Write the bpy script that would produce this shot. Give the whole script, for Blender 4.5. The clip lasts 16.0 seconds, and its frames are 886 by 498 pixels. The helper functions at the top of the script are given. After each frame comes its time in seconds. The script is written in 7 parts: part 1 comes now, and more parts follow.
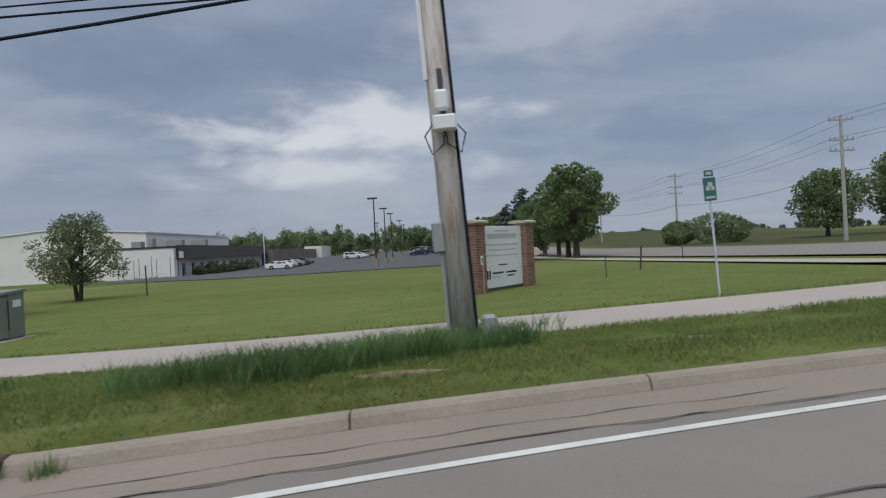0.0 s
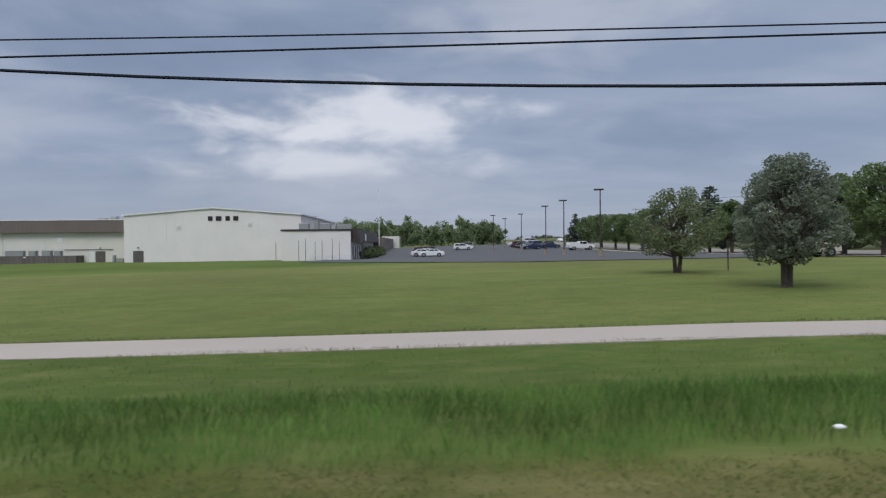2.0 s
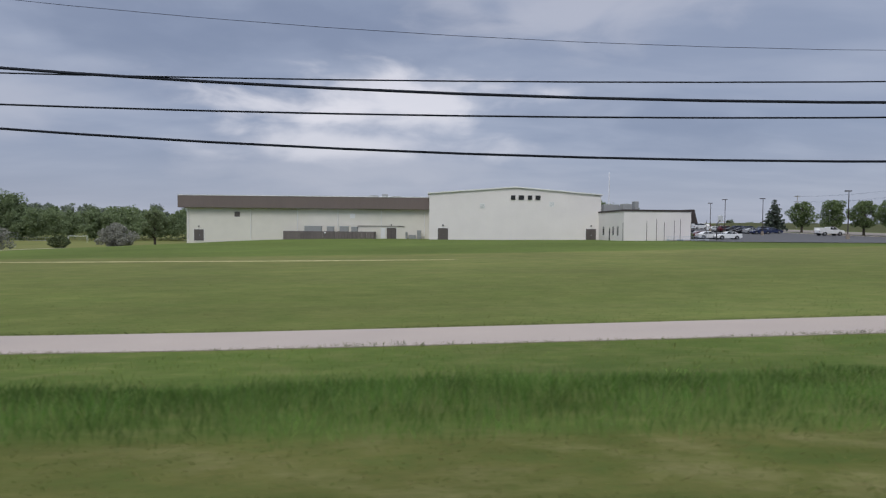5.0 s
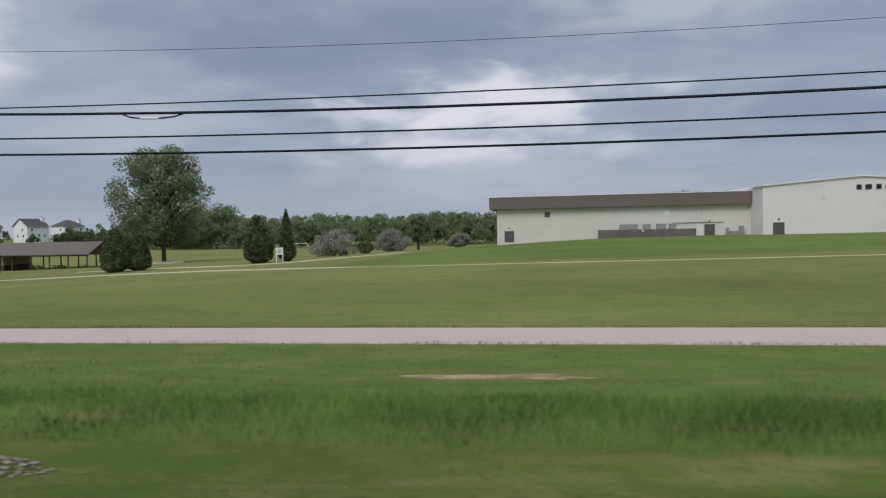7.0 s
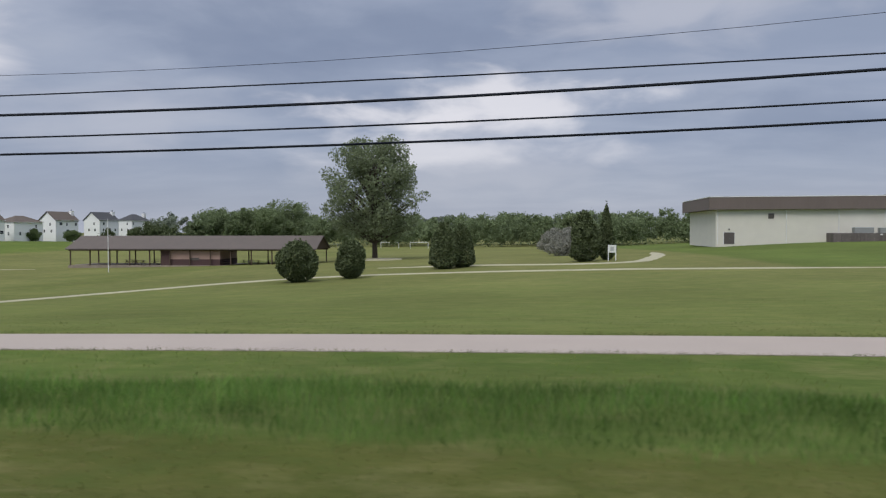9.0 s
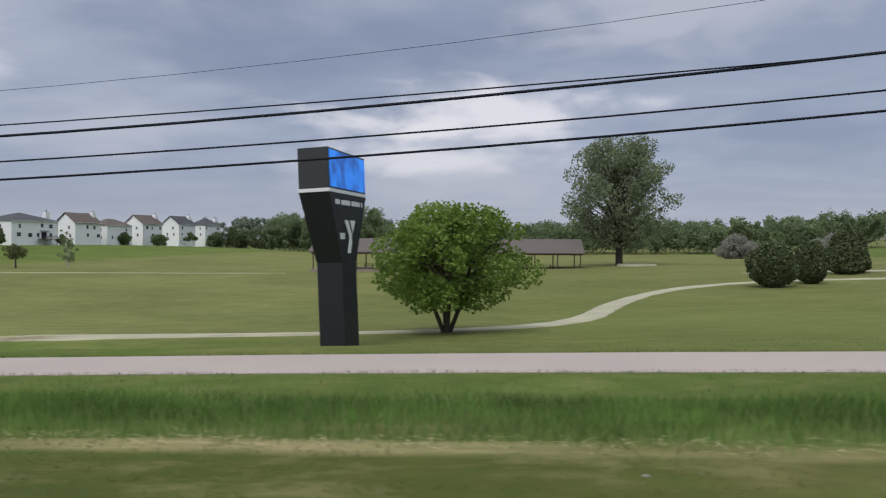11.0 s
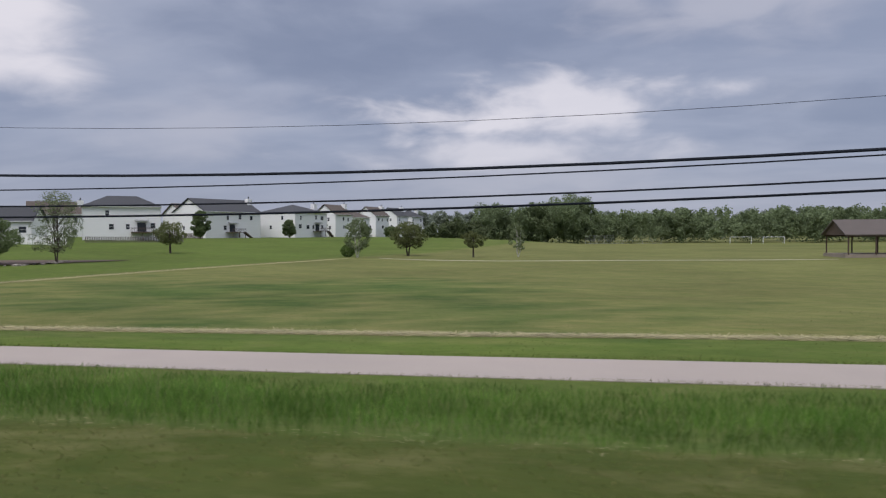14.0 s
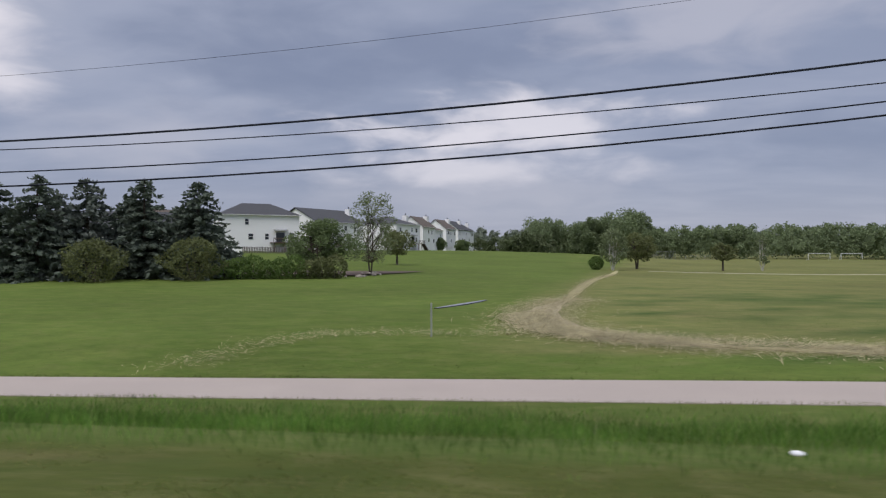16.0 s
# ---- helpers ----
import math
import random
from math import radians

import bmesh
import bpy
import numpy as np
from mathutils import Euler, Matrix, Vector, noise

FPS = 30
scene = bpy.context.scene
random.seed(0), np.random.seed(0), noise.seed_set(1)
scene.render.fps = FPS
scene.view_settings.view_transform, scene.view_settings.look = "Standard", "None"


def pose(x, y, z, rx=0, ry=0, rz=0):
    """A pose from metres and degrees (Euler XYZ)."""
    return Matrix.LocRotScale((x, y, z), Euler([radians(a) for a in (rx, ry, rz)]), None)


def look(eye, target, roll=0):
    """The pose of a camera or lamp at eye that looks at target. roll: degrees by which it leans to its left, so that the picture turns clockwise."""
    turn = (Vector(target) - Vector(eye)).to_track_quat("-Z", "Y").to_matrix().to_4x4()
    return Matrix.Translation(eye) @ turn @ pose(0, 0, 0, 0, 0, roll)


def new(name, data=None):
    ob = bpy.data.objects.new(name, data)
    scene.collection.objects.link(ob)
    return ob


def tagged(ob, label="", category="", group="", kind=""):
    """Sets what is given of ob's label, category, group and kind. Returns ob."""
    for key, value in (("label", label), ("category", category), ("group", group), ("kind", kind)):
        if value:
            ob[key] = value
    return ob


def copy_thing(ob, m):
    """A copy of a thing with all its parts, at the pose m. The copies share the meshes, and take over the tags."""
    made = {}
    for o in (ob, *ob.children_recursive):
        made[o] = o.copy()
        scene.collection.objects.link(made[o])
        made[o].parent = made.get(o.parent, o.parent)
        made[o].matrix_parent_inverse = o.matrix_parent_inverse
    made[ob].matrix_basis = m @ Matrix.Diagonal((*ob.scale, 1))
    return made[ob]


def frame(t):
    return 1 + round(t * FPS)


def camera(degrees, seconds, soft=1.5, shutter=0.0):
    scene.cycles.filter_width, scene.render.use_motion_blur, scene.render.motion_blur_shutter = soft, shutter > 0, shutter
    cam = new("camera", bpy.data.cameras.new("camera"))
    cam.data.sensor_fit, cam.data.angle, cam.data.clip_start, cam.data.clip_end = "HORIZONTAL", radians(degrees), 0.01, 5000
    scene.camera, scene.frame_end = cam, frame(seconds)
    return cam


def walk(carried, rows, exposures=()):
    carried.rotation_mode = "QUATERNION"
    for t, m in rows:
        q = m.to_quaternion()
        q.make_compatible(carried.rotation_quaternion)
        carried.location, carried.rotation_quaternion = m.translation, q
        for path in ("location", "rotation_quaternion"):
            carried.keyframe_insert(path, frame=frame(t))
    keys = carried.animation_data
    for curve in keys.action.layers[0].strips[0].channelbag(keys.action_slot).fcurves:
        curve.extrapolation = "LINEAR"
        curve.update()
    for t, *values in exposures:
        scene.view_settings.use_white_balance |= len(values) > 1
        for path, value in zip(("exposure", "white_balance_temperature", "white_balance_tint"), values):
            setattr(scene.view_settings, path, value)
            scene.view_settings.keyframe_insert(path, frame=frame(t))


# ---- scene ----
cam = camera(67.5, 16.0, soft=1.25, shutter=0.055)
PATH = [
    (0, (6.14, -0.346, 1.319), (6.223, 1.652, 1.31), -2.9),
    (0.2, (3.74, -0.245, 1.307), (3.863, 1.751, 1.276), -1.2),
    (0.3, (2.507, -0.156, 1.306), (2.613, 1.841, 1.27), -0.6),
    (0.5, (0.13, 0.089, 1.3), (0.203, 2.087, 1.286), -0.4),
    (0.6, (-1.187, 0.108, 1.298), (-1.128, 2.107, 1.286), -0.6),
    (1, (-6.596, 0.232, 1.266), (-6.515, 2.23, 1.259), 0.9),
    (1.5, (-13.772, 0.161, 1.213), (-13.68, 2.159, 1.189), 1.1),
    (2, (-21.855, -0.02, 1.165), (-21.766, 1.978, 1.146), -0.5),
    (2.5, (-30.459, 0.017, 1.067), (-30.379, 2.016, 1.056), -0.7),
    (3, (-39.212, 0.077, 0.945), (-39.107, 2.073, 0.9), -0.2),
    (3.5, (-48.084, 0.145, 0.858), (-47.985, 2.143, 0.828), 0.3),
    (6, (-91.573, 0.22, 0.127), (-91.694, 2.215, 0.04), 0.4),
    (6.5, (-101.17, 0.092, 0.06), (-101.446, 2.071, -0.014), -0.5),
    (7, (-111.455, -0.119, 0.004), (-111.751, 1.858, -0.054), -1.1),
    (7.5, (-121.792, -0.107, -0.071), (-122.109, 1.867, -0.133), -1.4),
    (8, (-132.17, 0.088, -0.125), (-132.473, 2.064, -0.189), -1.7),
    (8.2, (-136.421, 0.183, -0.146), (-136.712, 2.162, -0.192), -1.3),
    (10.3, (-181.207, 0.082, -0.658), (-181.486, 2.062, -0.719), 0.7),
    (10.5, (-185.69, 0.041, -0.762), (-185.973, 2.021, -0.797), -0.2),
    (11, (-196.82, 0.316, -1.094), (-197.059, 2.301, -1.121), 0.3),
    (11.5, (-207.843, 0.298, -1.355), (-208.051, 2.286, -1.383), 0.2),
    (12, (-219.068, -0.064, -1.591), (-219.324, 1.919, -1.641), 0.6),
    (12.3, (-225.894, -0.205, -1.725), (-226.162, 1.777, -1.752), 0.6),
    (12.5, (-230.463, -0.151, -1.805), (-230.785, 1.822, -1.867), 1.2),
    (13, (-241.621, -0.051, -2.051), (-241.967, 1.918, -2.09), 0.8),
    (13.5, (-252.438, 0.062, -2.272), (-252.846, 2.02, -2.288), -0.4),
    (14, (-263.049, 0.132, -2.437), (-263.495, 2.081, -2.484), -0.4),
    (14.5, (-273.513, 0.274, -2.586), (-273.994, 2.215, -2.618), -0),
    (15, (-284.373, 0.247, -2.71), (-284.83, 2.194, -2.737), 0.2),
    (15.2, (-288.689, 0.153, -2.771), (-289.104, 2.11, -2.768), -0),
    (15.5, (-295.113, 0.034, -2.871), (-295.466, 2.002, -2.86), -0.6),
    (16, (-305.722, -0.028, -3.058), (-306.057, 1.944, -3.057), -0),
]
walk(cam, [(t, look(eye, target, roll)) for t, eye, target, roll in PATH], exposures=((0, -0.06, 6360, 6), (0.5, 0.06, 6320, 6), (1.5, 0.06, 6270, 7), (3, 0.04, 6220, 10), (6, 0.08, 6460, 11), (8, 0.08, 6500, 10), (10.3, 0.15, 6520, 10), (11.5, 0.1, 6500, 11), (14.5, 0.04, 6480, 14), (16, 0.04, 6480, 14)))


# ---- sky and light ----
world = bpy.data.worlds.new("overcast_sky")
scene.world = world
world.use_nodes = True


def link(nt, a, b):
    nt.links.new(a, b)


def node(nt, kind):
    return nt.nodes.new(kind)


def math_node(nt, op, a, b=None, clamp=False):
    n = node(nt, "ShaderNodeMath")
    n.operation, n.use_clamp = op, clamp
    for k, v in enumerate((a, b)):
        if v is None:
            continue
        if isinstance(v, (int, float)):
            n.inputs[k].default_value = v
        else:
            link(nt, v, n.inputs[k])
    return n.outputs[0]


def ramp(nt, fac, stops):
    n = node(nt, "ShaderNodeValToRGB")
    while len(n.color_ramp.elements) < len(stops):
        n.color_ramp.elements.new(0.5)
    for e, (p, c) in zip(n.color_ramp.elements, stops):
        e.position, e.color = p, (*c, 1)
    link(nt, fac, n.inputs[0])
    return n.outputs[0]


def mix(nt, fac, a, b, blend="MIX"):
    n = node(nt, "ShaderNodeMix")
    n.data_type, n.blend_type = "RGBA", blend
    for k, v in ((0, fac), (6, a), (7, b)):
        if isinstance(v, (int, float)):
            n.inputs[k].default_value = v
        elif isinstance(v, tuple):
            n.inputs[k].default_value = (*v, 1)
        else:
            link(nt, v, n.inputs[k])
    return n.outputs[2]


def sky_nodes():
    nt = world.node_tree
    bg = nt.nodes["Background"]
    coord = node(nt, "ShaderNodeTexCoord").outputs["Generated"]
    xyz = node(nt, "ShaderNodeSeparateXYZ")
    link(nt, coord, xyz.inputs[0])
    dx, dy, dz = xyz.outputs
    # cloud deck: the direction laid on a flat layer, so that clouds crowd towards the horizon
    up = math_node(nt, "ADD", math_node(nt, "MAXIMUM", dz, 0.0), 0.16)
    flat = node(nt, "ShaderNodeCombineXYZ")
    link(nt, math_node(nt, "DIVIDE", dx, up), flat.inputs[0])
    link(nt, math_node(nt, "DIVIDE", dy, up), flat.inputs[1])
    flat.inputs[2].default_value = 3.7

    def clouds(scale, detail, stretch, shift):
        m = node(nt, "ShaderNodeMapping")
        m.inputs["Scale"].default_value = (scale, scale * stretch, 1)
        m.inputs["Location"].default_value = (shift, 0.3 * shift, shift)
        link(nt, flat.outputs[0], m.inputs[0])
        n = node(nt, "ShaderNodeTexNoise")
        n.inputs["Scale"].default_value, n.inputs["Detail"].default_value, n.inputs["Roughness"].default_value = 1.0, detail, 0.55
        n.inputs["Distortion"].default_value = 0.25
        link(nt, m.outputs[0], n.inputs[0])
        return n.outputs["Fac"]

    big, fine = clouds(0.5, 4.0, 1.4, 2.2), clouds(1.3, 5.0, 2.2, 5.1)
    tone = math_node(nt, "ADD", math_node(nt, "MULTIPLY", big, 0.72), math_node(nt, "MULTIPLY", fine, 0.28))
    col = ramp(nt, tone, ((0.34, (0.225, 0.272, 0.385)), (0.48, (0.272, 0.318, 0.43)), (0.58, (0.335, 0.378, 0.485)), (0.74, (0.44, 0.472, 0.555))))
    a = math_node(nt, "ARCTAN2", dx, dy)
    e = math_node(nt, "ARCSINE", dz)

    # banks of the deck: a soft oval whose rim is broken up into billows
    def bank(az, el, wide, high, ragged, edge, gain, seed):
        u = math_node(nt, "DIVIDE", math_node(nt, "SUBTRACT", a, radians(az)), radians(wide))
        v = math_node(nt, "DIVIDE", math_node(nt, "SUBTRACT", e, radians(el)), radians(high))
        r = math_node(nt, "SQRT", math_node(nt, "ADD", math_node(nt, "MULTIPLY", u, u), math_node(nt, "MULTIPLY", v, v)))
        m = node(nt, "ShaderNodeMapping")
        m.inputs["Scale"].default_value = (8, 8, 21)
        m.inputs["Location"].default_value = (seed, 0.6 * seed, 0.4)
        link(nt, coord, m.inputs[0])
        n = node(nt, "ShaderNodeTexNoise")
        n.inputs["Scale"].default_value, n.inputs["Detail"].default_value = 1.0, 6.0
        n.inputs["Roughness"].default_value, n.inputs["Distortion"].default_value = 0.5, 0.3
        link(nt, m.outputs[0], n.inputs[0])
        rim = math_node(nt, "ADD", math_node(nt, "SUBTRACT", 1.0, r), math_node(nt, "MULTIPLY", math_node(nt, "SUBTRACT", n.outputs["Fac"], 0.5), ragged))
        t = math_node(nt, "DIVIDE", rim, edge, clamp=True)
        t = math_node(nt, "MULTIPLY", math_node(nt, "MULTIPLY", t, t), math_node(nt, "SUBTRACT", 3.0, math_node(nt, "MULTIPLY", t, 2.0)))
        return math_node(nt, "MULTIPLY", t, gain)

    # heavy slate-blue banks, then the paler ones, then the thin bright breaks low over the woods and further round
    slate, pale, bright = (0.2, 0.243, 0.35), (0.45, 0.47, 0.55), (0.74, 0.73, 0.775)
    for spec, shade in (((-24, 15.5, 15, 6.0, 1.6, 0.9, 0.75, 1.3), slate), ((-8, 16.4, 19, 3.2, 1.8, 0.9, 0.65, 7.7), slate), ((19, 8.8, 13, 3.4, 1.8, 0.9, 0.6, 4.1), slate),
                        ((12, 19, 17, 5.0, 1.9, 0.9, 0.85, 2.9), pale), ((-34, 9, 12, 4.0, 1.8, 1.0, 0.7, 6.3), pale), ((-5, 5.0, 20, 3.4, 1.4, 1.0, 0.75, 11.5), pale),
                        ((-12, 10.0, 11, 3.2, 2.6, 0.9, 0.9, 3.4), bright), ((-1, 10.2, 11, 3.4, 2.6, 0.9, 0.85, 12.7), bright), ((-6, 7.0, 17, 2.0, 2.2, 1.0, 0.75, 5.8), bright), ((-47, 16, 9, 7.0, 1.4, 0.8, 1.0, 8.6), bright)):
        col = mix(nt, bank(*spec), col, shade)
    # paler haze at the horizon, a thinner and brighter deck overhead
    low = math_node(nt, "SUBTRACT", 1.0, math_node(nt, "MULTIPLY", math_node(nt, "MAXIMUM", dz, 0.0), 7.5), clamp=True)
    col = mix(nt, math_node(nt, "MULTIPLY", low, 0.6), col, (0.42, 0.44, 0.515))
    high = math_node(nt, "MULTIPLY", math_node(nt, "SUBTRACT", dz, 0.42), 2.2, clamp=True)
    col = mix(nt, high, col, (1.15, 1.2, 1.3))
    clear = node(nt, "ShaderNodeTexSky")
    clear.sky_type, clear.sun_disc = "NISHITA", False
    clear.sun_elevation, clear.sun_rotation = radians(SUN_EL), radians(SUN_AZ)
    glow = node(nt, "ShaderNodeVectorMath")
    glow.operation = "SCALE"
    glow.inputs["Scale"].default_value = 0.1
    link(nt, clear.outputs[0], glow.inputs[0])
    col = mix(nt, 0.93, glow.outputs[0], col)
    link(nt, col, bg.inputs["Color"])
    bg.inputs["Strength"].default_value = 1.0


SUN_EL, SUN_AZ = 52, 200
sky_nodes()
sun = new("sun", bpy.data.lights.new("sun", "SUN"))
sun.data.energy, sun.data.angle, sun.data.color = 1.4, radians(28), (1, 0.96, 0.9)
az = radians(SUN_AZ)
sun.matrix_world = look((0, 0, 60), (-math.sin(az) * 10, -math.cos(az) * 10, 60 - 10 * math.tan(radians(SUN_EL))))


# ---- materials ----
def material(name, color, rough=0.8, metal=0.0, var=0.12, scale=3.0, grain=40.0, bump=0.1, island=0.0, rand=0.0, tint=None, stretch=(1, 1, 1), trans=0.0, mid=0.0, hue=0.0, gloss=0.5, stain=None, wear=0.0):
    """A worn surface: base colour, broad stains and fine grain in colour and relief; tint: an attribute that holds the colour."""
    m = bpy.data.materials.new(name)
    m.use_nodes = True
    nt = m.node_tree
    b = nt.nodes["Principled BSDF"]
    b.inputs["Roughness"].default_value, b.inputs["Metallic"].default_value = rough, metal
    b.inputs["Specular IOR Level"].default_value = gloss
    co = node(nt, "ShaderNodeTexCoord").outputs["Object"]
    mp = node(nt, "ShaderNodeMapping")
    mp.inputs["Scale"].default_value = stretch
    link(nt, co, mp.inputs[0])
    big, fine = node(nt, "ShaderNodeTexNoise"), node(nt, "ShaderNodeTexNoise")
    for n, s, d in ((big, scale, 4), (fine, grain, 3)):
        n.inputs["Scale"].default_value, n.inputs["Detail"].default_value = s, d
        link(nt, mp.outputs[0], n.inputs[0])
    if tint:
        at = node(nt, "ShaderNodeAttribute")
        at.attribute_name = tint
        col = at.outputs["Color"]
    else:
        rgb = node(nt, "ShaderNodeRGB")
        rgb.outputs[0].default_value = (*color, 1)
        col = rgb.outputs[0]
    k = math_node(nt, "ADD", math_node(nt, "MULTIPLY", math_node(nt, "SUBTRACT", big.outputs["Fac"], 0.5), var * 3.2), math_node(nt, "MULTIPLY", math_node(nt, "SUBTRACT", fine.outputs["Fac"], 0.5), var * 2.2))
    if mid:
        w = node(nt, "ShaderNodeTexNoise")
        w.inputs["Scale"].default_value, w.inputs["Detail"].default_value, w.inputs["Roughness"].default_value = mid, 5, 0.7
        link(nt, mp.outputs[0], w.inputs[0])
        k = math_node(nt, "ADD", k, math_node(nt, "MULTIPLY", math_node(nt, "SUBTRACT", w.outputs["Fac"], 0.5), var * 4.0))
    if island:
        g = node(nt, "ShaderNodeNewGeometry").outputs["Random Per Island"]
        k = math_node(nt, "ADD", k, math_node(nt, "MULTIPLY", math_node(nt, "SUBTRACT", g, 0.5), island))
    if rand:
        g = node(nt, "ShaderNodeObjectInfo").outputs["Random"]
        k = math_node(nt, "ADD", k, math_node(nt, "MULTIPLY", math_node(nt, "SUBTRACT", g, 0.5), rand))
    if hue:
        # drier and lusher tufts side by side
        w = node(nt, "ShaderNodeTexNoise")
        w.inputs["Scale"].default_value, w.inputs["Detail"].default_value, w.inputs["Roughness"].default_value = hue, 9, 0.78
        link(nt, mp.outputs[0], w.inputs[0])
        col = mix(nt, 1.0, col, ramp(nt, w.outputs["Fac"], ((0.3, (0.78, 0.9, 0.76)), (0.5, (1.0, 1.0, 1.0)), (0.7, (1.26, 1.14, 1.26)))), "MULTIPLY")
    if stain:
        # long streaks of another colour, as weather leaves them
        w = node(nt, "ShaderNodeTexNoise")
        w.inputs["Scale"].default_value, w.inputs["Detail"].default_value, w.inputs["Roughness"].default_value = scale * 1.1, 7, 0.7
        link(nt, mp.outputs[0], w.inputs[0])
        col = mix(nt, ramp(nt, w.outputs["Fac"], ((0.47, (0, 0, 0)), (0.62, (1, 1, 1)))), col, stain)
    if wear:
        # dead tufts and fresh ones side by side, where the tint's alpha says that the turf is worn
        w = node(nt, "ShaderNodeTexNoise")
        w.inputs["Scale"].default_value, w.inputs["Detail"].default_value, w.inputs["Roughness"].default_value = wear, 7, 0.68
        link(nt, mp.outputs[0], w.inputs[0])
        for stops, shade in ((((0.5, (0, 0, 0)), (0.66, (0.85, 0.85, 0.85))), (0.185, 0.172, 0.076)), (((0.36, (0.8, 0.8, 0.8)), (0.48, (0, 0, 0))), (0.06, 0.092, 0.022))):
            col = mix(nt, math_node(nt, "MULTIPLY", ramp(nt, w.outputs["Fac"], stops), at.outputs["Alpha"]), col, shade)
    v = node(nt, "ShaderNodeVectorMath")
    v.operation = "SCALE"
    link(nt, col, v.inputs[0])
    link(nt, math_node(nt, "MAXIMUM", math_node(nt, "ADD", k, 1.0), 0.1), v.inputs["Scale"])
    link(nt, v.outputs[0], b.inputs["Base Color"])
    link(nt, math_node(nt, "ADD", math_node(nt, "MULTIPLY", math_node(nt, "SUBTRACT", big.outputs["Fac"], 0.5), 0.25), rough, clamp=True), b.inputs["Roughness"])
    if bump:
        bp = node(nt, "ShaderNodeBump")
        bp.inputs["Strength"].default_value, bp.inputs["Distance"].default_value = bump, 0.02
        link(nt, fine.outputs["Fac"], bp.inputs["Height"])
        link(nt, bp.outputs[0], b.inputs["Normal"])
    if trans:
        tr = node(nt, "ShaderNodeBsdfTranslucent")
        link(nt, v.outputs[0], tr.inputs[0])
        sh = node(nt, "ShaderNodeMixShader")
        sh.inputs[0].default_value = trans
        link(nt, b.outputs[0], sh.inputs[1])
        link(nt, tr.outputs[0], sh.inputs[2])
        link(nt, sh.outputs[0], nt.nodes["Material Output"].inputs[0])
        b.inputs["Specular IOR Level"].default_value = min(gloss, 0.25)
    return m


def leaf_mat(name, color, trans=0.4, island=0.45):
    return material(name, color, 0.7, var=0.1, scale=0.5, grain=2.0, bump=0, island=island, trans=trans)


